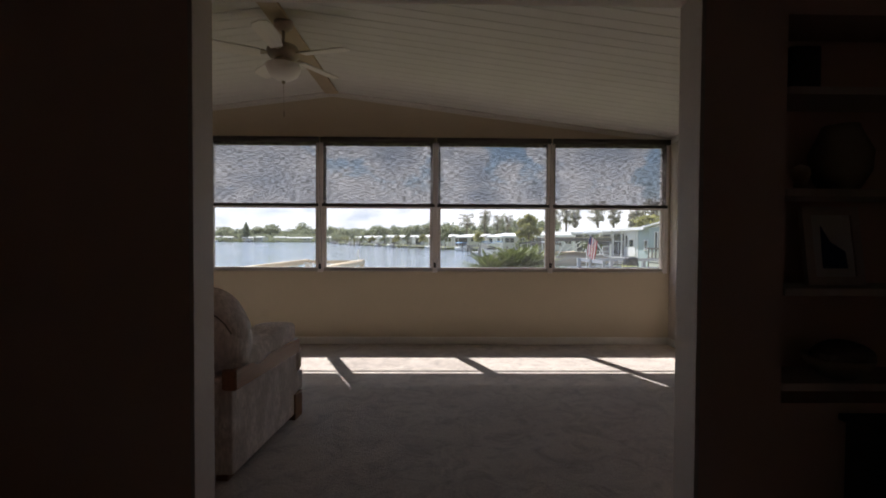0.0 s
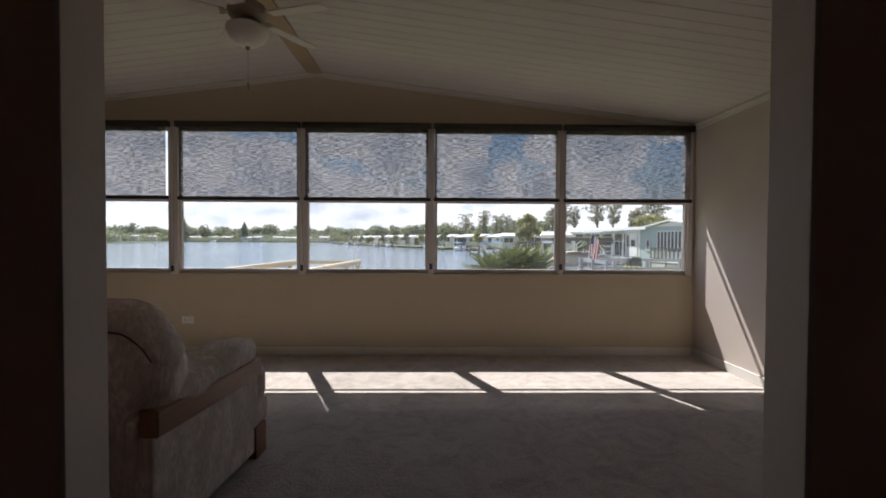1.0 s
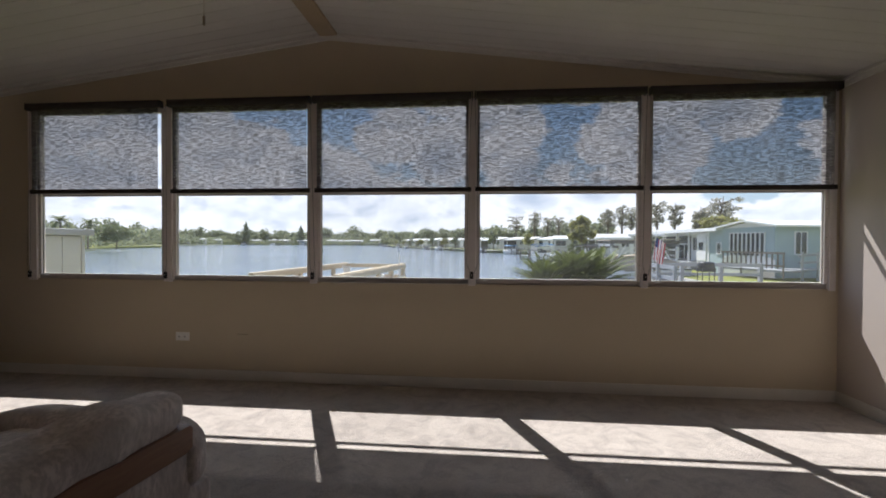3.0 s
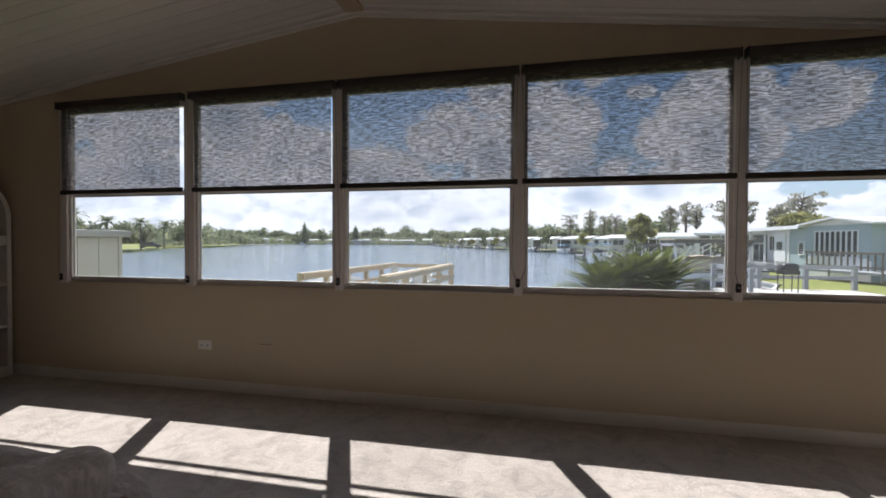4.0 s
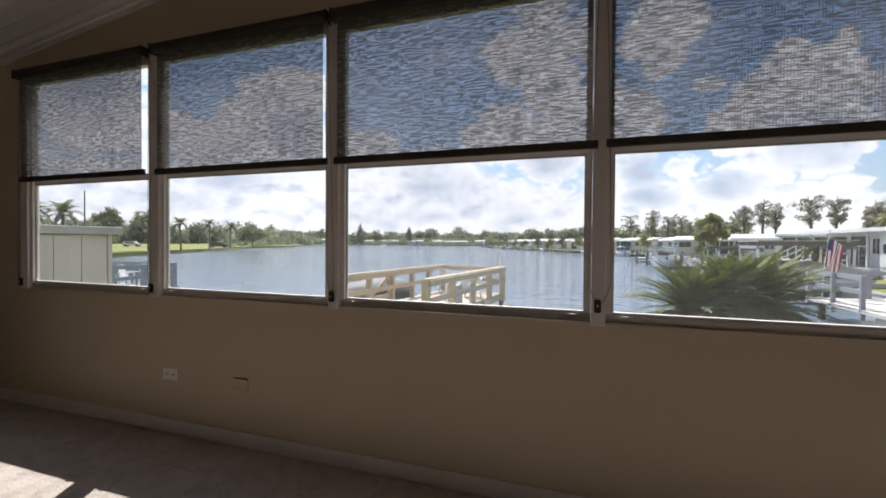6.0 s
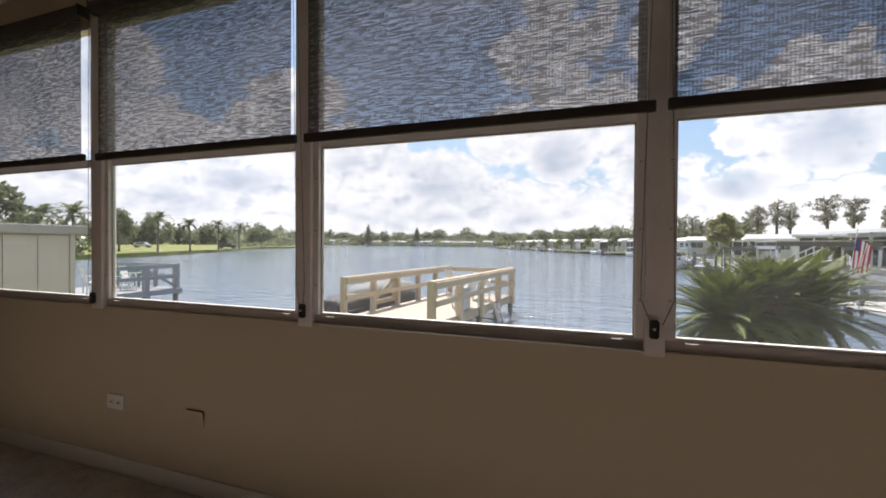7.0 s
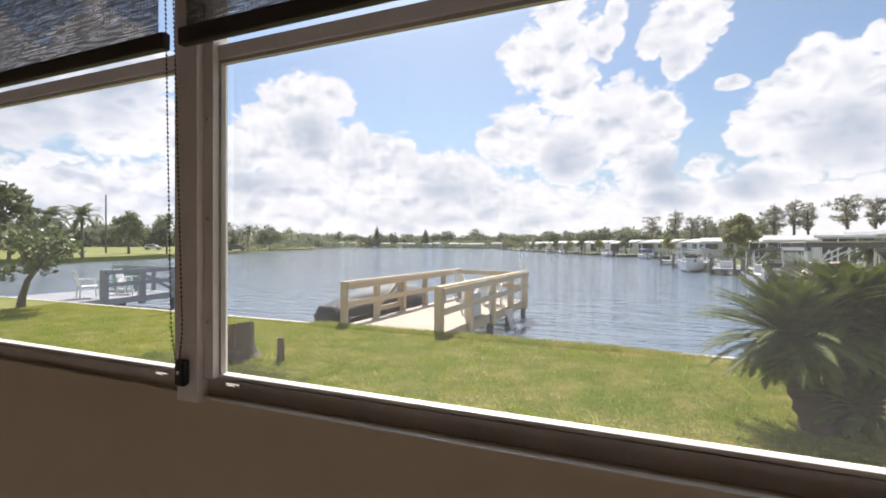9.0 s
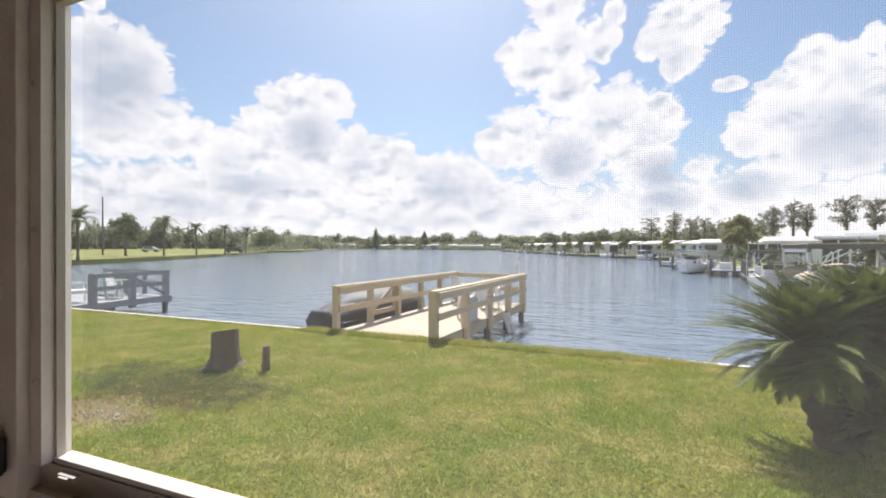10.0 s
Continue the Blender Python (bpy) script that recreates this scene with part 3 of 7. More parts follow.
# ---- the sunroom ----
WALL_Y, GLASS_Y, OUT_Y = 4.93, 4.96, 5.03
LEFT_X, RIGHT_X = -4.80, 2.57
RIDGE_X, RIDGE_Z, SLOPE = -1.27, 2.84, 0.128
PART_Y0, PART_Y1 = 1.638, 1.78
DOOR_X0, DOOR_X1, DOOR_Z = -1.031, 0.930, 2.174
SILL_Z, HEAD_Z = 0.83, 2.28
PANES = ((-3.86, -2.735), (-2.605, -1.459), (-1.345, -0.165), (-0.054, 1.149), (1.255, 2.472))


def roof_z(x):
    return RIDGE_Z - SLOPE * abs(x - RIDGE_X)


def slab_xz(bm, outline, y0, y1):
    a = [bm.verts.new((x, y0, z)) for x, z in outline]
    b = [bm.verts.new((x, y1, z)) for x, z in outline]
    n = len(outline)
    bm.faces.new(a), bm.faces.new(b[::-1])
    for i in range(n):
        bm.faces.new((a[i], b[i], b[(i + 1) % n], a[(i + 1) % n]))


def sheet_xz(x0, x1, y, z0, z1):
    bm = bmesh.new()
    bm.faces.new([bm.verts.new(p) for p in ((x0, y, z0), (x1, y, z0), (x1, y, z1), (x0, y, z1))])
    return bm


def structure(name, bm, material, label, category, smooth=False):
    return tagged(part(name, bm, material, None, "", smooth), label, category, "", "structure")


def build_shell():
    # floor
    bm = solid((LEFT_X - 0.1, RIGHT_X + 0.1, -2.6, OUT_Y, -0.12, 0.0))
    structure("floor", bm, CARPET, "worn beige wall-to-wall carpet", "floor")
    # window wall with its long opening
    bm = bmesh.new()
    x0, x1 = LEFT_X - 0.12, RIGHT_X + 0.12
    box(bm, x0, x1, WALL_Y, OUT_Y, -0.65, SILL_Z)
    box(bm, x0, -3.965, WALL_Y, OUT_Y, SILL_Z, HEAD_Z)
    box(bm, 2.545, x1, WALL_Y, OUT_Y, SILL_Z, HEAD_Z)
    slab_xz(bm, ((x0, HEAD_Z), (x1, HEAD_Z), (x1, roof_z(x1) + 0.1), (RIDGE_X, RIDGE_Z + 0.1), (x0, roof_z(x0) + 0.1)), WALL_Y, OUT_Y)
    structure("wall_north", bm, PAINT_TAN, "tan painted gable wall below and above the windows", "wall")
    bm = solid((RIGHT_X, RIGHT_X + 0.12, PART_Y1, WALL_Y, 0, roof_z(RIGHT_X) + 0.05))
    structure("wall_east", bm, PAINT_TAN_COOL, "plain side wall, its tan paint greyed as by cooler light", "wall")
    bm = solid((LEFT_X - 0.12, LEFT_X, PART_Y1, WALL_Y, 0, roof_z(LEFT_X) + 0.05))
    structure("wall_west", bm, PAINT_TAN, "plain tan painted side wall", "wall")
    # partition with the wide cased opening, and a recess for shelves on its hall side
    bm = bmesh.new()
    slab_xz(bm, ((x0, 0), (DOOR_X0, 0), (DOOR_X0, DOOR_Z), (x0, DOOR_Z)), PART_Y0, PART_Y1)
    slab_xz(bm, ((x0, DOOR_Z), (x1, DOOR_Z), (x1, roof_z(x1) + 0.1), (RIDGE_X, RIDGE_Z + 0.1), (x0, roof_z(x0) + 0.1)), PART_Y0, PART_Y1)
    box(bm, DOOR_X1, 1.25, PART_Y0, PART_Y1, 0, DOOR_Z)
    box(bm, 1.25, 2.45, PART_Y0, PART_Y1, 2.06, DOOR_Z)
    box(bm, 1.25, 2.45, PART_Y0, PART_Y1, 0, 0.56)
    box(bm, 2.45, x1, PART_Y0, PART_Y1, 0, DOOR_Z)
    box(bm, 1.22, 2.48, 1.86, 1.89, 0.5, 2.1)
    box(bm, 1.22, 1.25, PART_Y1, 1.86, 0.5, 2.1)
    box(bm, 2.45, 2.48, PART_Y1, 1.86, 0.5, 2.1)
    box(bm, 1.25, 2.45, PART_Y1, 1.86, 0.5, 0.56)
    box(bm, 1.25, 2.45, PART_Y1, 1.86, 2.06, 2.1)
    structure("wall_south", bm, PAINT_HALL, "dark brown partition wall with a wide opening", "wall")
    # lining of the opening
    t = 0.018
    bm = solid((DOOR_X0, DOOR_X0 + t, PART_Y0 - 0.004, PART_Y1 + 0.004, 0, DOOR_Z - t), bevel=0.003)
    structure("trim_jamb_west", bm, PAINT_JAMB, "plain painted jamb of the wide opening", "trim")
    bm = solid((DOOR_X1 - t, DOOR_X1, PART_Y0 - 0.004, PART_Y1 + 0.004, 0, DOOR_Z - t), bevel=0.003)
    structure("trim_jamb_east", bm, PAINT_JAMB, "plain painted jamb of the wide opening", "trim")
    bm = solid((DOOR_X0, DOOR_X1, PART_Y0 - 0.004, PART_Y1 + 0.004, DOOR_Z - t, DOOR_Z), bevel=0.003)
    structure("trim_head", bm, PAINT_JAMB, "plain painted head of the wide opening", "trim")
    # hall shell
    bm = bmesh.new()
    box(bm, -2.4, -2.28, -2.5, PART_Y0, 0, 2.5)
    box(bm, 2.69, 2.81, -2.5, PART_Y0, 0, 2.5)
    box(bm, -2.4, 2.81, -2.62, -2.5, 0, 2.5)
    structure("wall_hall", bm, PAINT_HALL, "dark brown walls of the inner room", "wall")
    bm = solid((-2.4, 2.81, -2.62, PART_Y0, 2.5, 2.6))
    structure("ceiling_hall", bm, CEILING_MAT, "flat cream ceiling of the inner room", "ceiling")
    # vaulted ceiling of grooved panels running down both slopes
    bm = bmesh.new()
    pitch, groove, deep = 0.228, 0.012, 0.007
    y = PART_Y0
    while y < WALL_Y:
        ya, yb = y + groove / 2, min(y + pitch - groove / 2, WALL_Y)
        for xe in (x0, x1):
            a = [(RIDGE_X, RIDGE_Z), (xe, roof_z(xe))]
            rows = [(ya - groove, deep), (ya, 0.0), ((ya + yb) / 2 - 0.012, 0.0), ((ya + yb) / 2 - 0.006, 0.003), ((ya + yb) / 2 + 0.006, 0.003), ((ya + yb) / 2 + 0.012, 0.0), (yb, 0.0), (yb + 0.0001, deep)]
            q = [[bm.verts.new((x, yy, z + d)) for x, z in a] for yy, d in rows]
            for u, v in zip(q, q[1:]):
                bm.faces.new((u[0], u[1], v[1], v[0]))
        y += pitch
    for xe in (x0, x1):
        slab_xz(bm, ((RIDGE_X, RIDGE_Z + 0.012), (xe, roof_z(xe) + 0.012), (xe, roof_z(xe) + 0.14), (RIDGE_X, RIDGE_Z + 0.14)), PART_Y0 - 0.2, OUT_Y + 0.06)
    structure("ceiling", bm, CEILING_MAT, "vaulted cream ceiling of grooved panels", "ceiling")
    # ridge board, gable and eave mouldings, baseboards
    bm = bmesh.new()
    slab_xz(bm, ((RIDGE_X - 0.075, roof_z(RIDGE_X - 0.075) - 0.002), (RIDGE_X + 0.075, roof_z(RIDGE_X + 0.075) - 0.002), (RIDGE_X + 0.07, RIDGE_Z - 0.028), (RIDGE_X - 0.07, RIDGE_Z - 0.028)), PART_Y1, WALL_Y - 0.03)
    structure("trim_ridge", bm, RIDGE_TAN, "flat tan ridge board along the ceiling", "trim")
    for name, xe in (("trim_gable_west", LEFT_X), ("trim_gable_east", RIGHT_X)):
        bm = bmesh.new()
        slab_xz(bm, ((RIDGE_X, RIDGE_Z - 0.003), (xe, roof_z(xe) - 0.003), (xe, roof_z(xe) - 0.05), (RIDGE_X, RIDGE_Z - 0.05)), WALL_Y - 0.014, WALL_Y - 0.001)
        slab_xz(bm, ((RIDGE_X, RIDGE_Z - 0.003), (xe, roof_z(xe) - 0.003), (xe, roof_z(xe) - 0.022), (RIDGE_X, RIDGE_Z - 0.022)), WALL_Y - 0.034, WALL_Y - 0.014)
        structure(name, bm, TRIM_WHITE, "white moulding along the gable", "trim")
    bm = solid((RIGHT_X - 0.016, RIGHT_X - 0.001, PART_Y1, WALL_Y - 0.036, roof_z(RIGHT_X) - 0.055, roof_z(RIGHT_X) - 0.004),
               (RIGHT_X - 0.036, RIGHT_X - 0.016, PART_Y1, WALL_Y - 0.036, roof_z(RIGHT_X) - 0.022, roof_z(RIGHT_X) - 0.001))
    structure("trim_eave", bm, TRIM_WHITE, "white moulding under the eave", "trim")
    bm = solid((LEFT_X, RIGHT_X - 0.014, WALL_Y - 0.013, WALL_Y - 0.001, 0.0, 0.085), bevel=0.004)
    structure("baseboard", bm, TRIM_WHITE, "white painted baseboard under the windows", "baseboard")
    bm = solid((RIGHT_X - 0.013, RIGHT_X - 0.001, PART_Y1, WALL_Y - 0.001, 0.0, 0.085), bevel=0.004)
    structure("baseboard_east", bm, TRIM_WHITE, "white painted baseboard on the side wall", "baseboard")
    # roof and skirt seen from nowhere but needed to close the house
    bm = solid((x0, x1, -2.62, OUT_Y, 3.05, 3.12))
    structure("roof", bm, ROOF_WHITE, "white metal roof over the house", "roof")


build_shell()


def build_windows():
    for i, (g0, g1) in enumerate(PANES):
        w = thing("window_%d" % (i + 1), pose(0, 0, 0), "aged aluminium window with a pane below and one behind the shade", "window", "window row", "structure")
        f0, f1 = g0 - 0.026, g1 + 0.026
        y0, y1 = 4.932, 4.970
        lo, mid0, mid1, hi = 0.875, 1.55, 1.582, 2.246
        part("window_sill", solid((f0, f1, 4.944, 4.972, SILL_Z + 0.001, 0.866)), ALU_DARK, w, "dull grey aluminium sill")
        part("window_frame", solid((f0, g0, y0, y1, 0.868, HEAD_Z - 0.001), (g1, f1, y0, y1, 0.868, HEAD_Z - 0.001),
                                   (g0, g1, y0, y1, hi, HEAD_Z - 0.001)), ALU, w)
        part("bottom_rail", solid((g0, g1, 4.9465, 4.968, 0.8665, lo), bevel=0.002), TRIM_WHITE, w, "white lower sash rail")
        part("middle_rail", solid((g0, g1, 4.946, 4.968, mid0, mid1), bevel=0.003), ALU, w)
        part("glazing_bead", solid((g0, g0 + 0.006, 4.948, 4.959, lo, mid0), (g1 - 0.006, g1, 4.948, 4.959, lo, mid0),
                                   (g0 + 0.006, g1 - 0.006, 4.948, 4.959, mid0 - 0.008, mid0)), ALU_DARK, w)
        part("pane", sheet_xz(g0, g1, GLASS_Y, lo, mid0), GLASS, w)
        part("pane", sheet_xz(g0, g1, GLASS_Y, mid1, hi), GLASS_UPPER, w)
        if i == 2:
            part("insect_screen", sheet_xz(g0, g1, 4.985, lo, mid0), SCREEN, w, "fine grey insect screen outside the pane")
        for x in (g0 + 0.05, g1 - 0.05):
            part("latch", solid((x - 0.018, x + 0.018, 4.934, 4.9439, 0.857, 0.862), (x - 0.010, x + 0.010, 4.930, 4.934, 0.857, 0.861), bevel=0.001), ALU_DARK, w, "small dull metal sash latch")
        for z in (0.99, 1.21, 1.42):
            bm = bmesh.new()
            for x in (g0 - 0.013, g1 + 0.013):
                tube(bm, ((x, 4.929, z), (x, 4.9325, z)), 0.0045, 8)
            part("screw", bm, ALU_DARK, w)
    posts = [(-3.964, -3.888)] + [(PANES[i][1] + 0.027, PANES[i + 1][0] - 0.027) for i in range(4)] + [(2.499, 2.544)]
    for a, b in posts:
        bm = solid((a, b, 4.916, 4.985, SILL_Z - 0.012, HEAD_Z + 0.01), bevel=0.003)
        structure("trim_post", bm, ALU, "aged off-white aluminium post between windows", "trim")
    # lips of the sills that catch the sun
    bm = solid((-1.335, -0.14, 4.918, 4.9295, 0.829, 0.832), bevel=0.0008)
    structure("trim_sill_lip", bm, TRIM_WHITE, "thin white lip under the middle window", "trim")
    bm = solid((1.28, 2.44, 4.92, 4.9295, 0.827, 0.830))
    structure("trim_sill_lip_east", bm, TRIM_WHITE, "thin white lip under the end window", "trim")


build_windows()

SHADES = ((-3.90, -2.705, 0.004, 0.022), (-2.61, -1.42, 0.0, 0.022), (-1.372, -0.12, 0.0, 0.022), (-0.082, 1.17, 0.002, 0.02), (1.222, 2.512, 0.0, 0.016))
SHADE_Y, BAR_Z = 4.882, 1.556


def build_shade(x0, x1, lift, trim):
    w, z = x1 - x0, BAR_Z + lift
    s = thing("roller_shade", pose(x0, SHADE_Y, z), "dark brown open-weave roller shade, half lowered", "roller shade", "shades along the window row")
    top = 2.287 - z
    verts, faces, nu, nv = [], [], 24, 16
    for j in range(nv + 1):
        for i in range(nu + 1):
            u, v = i / nu, j / nv
            wave = 0.0025 * noise.noise(Vector((u * 4 + x0 * 5, v * 2, 0))) * math.sin(math.pi * v)
            verts.append((0.012 + u * (w - 0.012 - trim), wave, 0.03 + v * (top - 0.03)))
    for j in range(nv):
        for i in range(nu):
            k = j * (nu + 1) + i
            faces.append((k, k + 1, k + nu + 2, k + nu + 1))
    fab = from_arrays("fabric", verts, faces, FABRIC, s, True)
    fab["label"] = "woven see-through shade fabric"
    # the weft yarns stand a little proud and shut out the steep sun
    rng = random.Random(int(x0 * 100))
    verts, faces, zz, n, back = [], [], 0.036, 10, False
    while zz < top - 0.03:
        for i in range(n + 1):
            # one yarn, woven back and forth
            u = 0.014 + (w - 0.014 - trim) * (n - i if back else i) / n
            bend = zz + rng.uniform(-0.0006, 0.0006)
            verts += [(u, -0.0011, bend), (u, 0.0011, bend)]
        zz, back = zz + rng.uniform(0.0031, 0.0039), not back
    faces = [(k, k + 2, k + 3, k + 1) for k in range(0, len(verts) - 2, 2)]
    from_arrays("weft", verts, faces, YARN, fab)
    part("bottom_bar", solid((-0.004, w + 0.004, -0.009, 0.009, 0.0, 0.036), bevel=0.006), SHADE_DARK, s)
    bm = bmesh.new()
    tube(bm, ((0.0, -0.012, top + 0.012), (w, -0.012, top + 0.012)), 0.03, 18)
    part("roller_tube", bm, SHADE_DARK, s, "", True)
    for x in (-0.012, w + 0.004):
        part("bracket", solid((x, x + 0.008, -0.038, 0.022, top - 0.02, top + 0.038), bevel=0.002), BLACK_PLASTIC, s)
    return s


def build_chain(x, hx, end_z, spread):
    """A bead chain that loops from the roller to its holder on the post."""
    s = thing("shade_chain", pose(hx, 4.908, end_z), "dark bead chain looped through a black holder on the post", "shade chain", "chains of the shades")
    bm = bmesh.new()
    box(bm, -0.014, 0.014, -0.010, 0.007, -0.03, 0.026)
    bmesh.ops.bevel(bm, geom=bm.edges[:], offset=0.004, segments=2, affect="EDGES")
    holder = part("holder", bm, BLACK_PLASTIC, s, "black plastic chain holder")
    bm = bmesh.new()
    tube(bm, ((0, -0.0105, 0.0), (0, -0.0125, 0.0)), 0.004, 8)
    part("screw", bm, ALU, holder)
    top = 2.29 - end_z
    path = []
    for k in range(41):
        f = k / 40
        wide = spread * (1 - f) ** 0.7 * min(1, 0.25 + f * 14) + 0.008 * f
        path.append(Vector((x - hx) * Vector((1, 0, 0)) * f) + Vector((-wide * 1.15, -0.012 - 0.012 * f, 0.02 + f * (top - 0.02))))
    other = [Vector((2 * (x - hx) * f - p.x + 0.012 * (1 - f), p.y - 0.008, p.z)) for p, f in ((q, i / 40) for i, q in enumerate(path))]
    for name, line in (("chain_strand", path), ("chain_strand", other)):
        bm = bmesh.new()
        tube(bm, line, 0.0008, 4)
        step, carry = 0.0095, 0.0
        for a, b in zip(line, line[1:]):
            d = (b - a).length
            t = carry
            while t < d:
                p = a.lerp(b, t / d)
                r = 0.0034
                v = [bm.verts.new(p + Vector(o) * r) for o in ((1, 0, 0), (0, 1, 0), (-1, 0, 0), (0, -1, 0), (0, 0, 1), (0, 0, -1))]
                for i in range(4):
                    bm.faces.new((v[i], v[(i + 1) % 4], v[4])), bm.faces.new((v[(i + 1) % 4], v[i], v[5]))
                t += step
            carry = t - d
        part(name, bm, CHAIN_MAT, s)


for spec in SHADES:
    build_shade(*spec)
for spec in ((-3.89, -3.945, 0.87, 0.012), (-2.66, -2.685, 0.875, 0.012), (-1.425, -1.405, 0.885, 0.014), (-0.104, -0.112, 0.905, 0.036), (1.205, 1.20, 0.905, 0.02)):
    build_chain(*spec)


def build_plates():
    o = thing("wall_outlet", pose(-2.545, WALL_Y, 0.356), "white plastic outlet plate set sideways on the tan wall", "wall outlet")
    part("plate", solid((-0.06, 0.06, -0.007, -0.0005, -0.036, 0.036), bevel=0.0025), PLATE_WHITE, o)
    for x in (-0.026, 0.026):
        bm = bmesh.new()
        box(bm, x - 0.015, x + 0.015, -0.0095, -0.007, -0.014, 0.014)
        s = part("socket", bm, PLATE_WHITE, o)
        part("slot", solid((x - 0.007, x - 0.003, -0.0102, -0.0096, -0.006, 0.006), (x + 0.003, x + 0.007, -0.0102, -0.0096, -0.005, 0.005)), BLACK_PLASTIC, s)
    c = thing("cable_plate", pose(-2.015, WALL_Y, 0.352), "tan painted cover plate standing slightly off the wall", "cover plate")
    bm = solid((-0.056, 0.056, -0.004, -0.0005, -0.035, 0.035), bevel=0.001)
    bmesh.ops.rotate(bm, verts=bm.verts[:], cent=(0, 0, -0.035), matrix=Matrix.Rotation(radians(8), 3, "X"))
    part("plate", bm, PAINT_TAN, c)
    part("hole", solid((-0.05, 0.05, -0.001, 0.01, 0.02, 0.034)), BLACK_PLASTIC, c, "dark gap above the plate")


build_plates()


def build_armchair():
    c = thing("armchair", pose(-1.50, 2.50, 0, 0, 0, -4.5) @ Matrix.Diagonal((1, 0.9, 1.03, 1)), "tan brocade recliner armchair with reddish oak arm rails, facing the windows", "armchair")
    for side in (-1, 1):
        def sx(a, b):
            return (min(side * a, side * b), max(side * a, side * b))
        part("side_panel", solid((*sx(0.37, 0.452), -0.425, 0.47, 0.035, 0.44), bevel=0.014), BROCADE, c)
        bm = bmesh.new()
        out = ((-0.43, 0.44), (0.42, 0.43), (0.45, 0.44), (0.45, 0.515), (0.42, 0.52), (-0.43, 0.54))
        xa, xb = sx(0.40, 0.474)
        va = [bm.verts.new((xa, y, z)) for y, z in out]
        vb = [bm.verts.new((xb, y, z)) for y, z in out]
        bm.faces.new(va), bm.faces.new(vb[::-1])
        for i in range(6):
            bm.faces.new((va[i], vb[i], vb[(i + 1) % 6], va[(i + 1) % 6]))
        bmesh.ops.bevel(bm, geom=bm.edges[:], offset=0.006, segments=2, affect="EDGES")
        part("arm_rail", bm, OAK, c, "reddish oak arm rail")
        bm = bmesh.new()
        cushion(bm, (side * 0.372, 0.015, 0.565), (0.11, 0.44, 0.076), 0.58, 0.05, 44, 24, Matrix.Rotation(radians(0.8), 3, "X"), side)
        pad = part("arm_pad", bm, BROCADE, c, "", True)
        bm = bmesh.new()
        tube(bm, ((side * 0.385, -0.436, 0.575), (side * 0.385, -0.424, 0.575)), [0.012, 0.016], 10)
        part("button", bm, CREASE_BROWN, pad, "covered button in the gathered end", True)
        part("foot", solid((*sx(0.38, 0.462), 0.40, 0.53, 0.0, 0.165), bevel=0.006), OAK, c, "reddish oak front foot")
        part("rear_foot", solid((*sx(0.36, 0.42), -0.41, -0.34, 0.0, 0.04), bevel=0.004), OAK, c)
    # one tall back with a broad round top, seamed a third of the way down
    lean = Matrix.Rotation(radians(9), 3, "X")

    def back_point(f, v, front):
        """f across from -1 to 1, v up from 0 to 1; the rear face bulges gently."""
        top = 0.918 - 0.2 * max(0.0, abs(f) - 0.66) ** 2.3 / 0.34 ** 2.3
        z = 0.06 + (top - 0.06) * v
        k = min(1.0, max(0.0, (v - 0.62) / 0.14))
        w = 0.375 + 0.11 * k * k * (3 - 2 * k)
        seam = math.exp(-((v - 0.88) / 0.016) ** 2) * 0.018
        fold = 0.007 * noise.noise(Vector((f * 3.5, v * 5.0, 2.0))) + 0.006 * noise.noise(Vector((f * 11, v * 7.0, 5.0)))
        thick = 0.15 * (1 - 0.3 * abs(f) ** 4) * (1 - 0.85 * max(0, (v - 0.84) / 0.16) ** 2.6) - seam + fold
        return Vector((f * w, (thick if front else -thick) - 0.31 - 0.05 * (z - 0.3), z))
    bm = bmesh.new()
    nf, nv = 34, 40
    grid = {}
    for side in (0, 1):
        for a in range(nf + 1):
            for b in range(nv + 1):
                rim = a in (0, nf) or b in (0, nv)
                key = (a, b, 0 if rim else side)
                if key not in grid:
                    p = back_point(a / nf * 2 - 1, b / nv, bool(side))
                    if rim:
                        p.y = (p.y + back_point(a / nf * 2 - 1, b / nv, True).y) / 2
                    grid[key] = bm.verts.new(p)
    for side in (0, 1):
        for a in range(nf):
            for b in range(nv):
                q = [grid.get((i, k, side)) or grid[(i, k, 0)] for i, k in ((a, b), (a + 1, b), (a + 1, b + 1), (a, b + 1))]
                bm.faces.new(q if side == 0 else q[::-1])
    back = part("backrest", bm, BROCADE, c, "", True)
    bm = bmesh.new()
    tube(bm, [back_point(k / 15 - 1, 0.88, False) + Vector((0, -0.003, 0)) for k in range(1, 30)], 0.0045, 8)
    part("piping", bm, CREASE_BROWN, back, "piping cord in the dark tone of the crease's shade", True)
    for f in (-0.62, 0.62):
        bm = bmesh.new()
        tube(bm, [back_point(f + 0.03 * math.sin(k * 1.3), 0.885 + 0.08 * k / 6, False) + Vector((0, 0.003, 0)) for k in range(7)], [0.003, 0.006, 0.007, 0.006, 0.005, 0.003, 0.001], 6)
        part("pleat", bm, BROCADE, back)
    bm = bmesh.new()
    cushion(bm, (0, -0.20, 0.56), (0.35, 0.14, 0.16), 0.5, 0.035, 32, 20, lean, 5)
    part("lumbar_pillow", bm, BROCADE, c, "", True)
    part("rear_panel", solid((-0.40, 0.40, -0.432, -0.36, 0.035, 0.50), bevel=0.016), BROCADE, c)
    bm = bmesh.new()
    cushion(bm, (0, 0.09, 0.385), (0.30, 0.40, 0.095), 0.42, 0.025, 32, 18, None, 6)
    part("seat_cushion", bm, BROCADE, c, "", True)
    bm = bmesh.new()
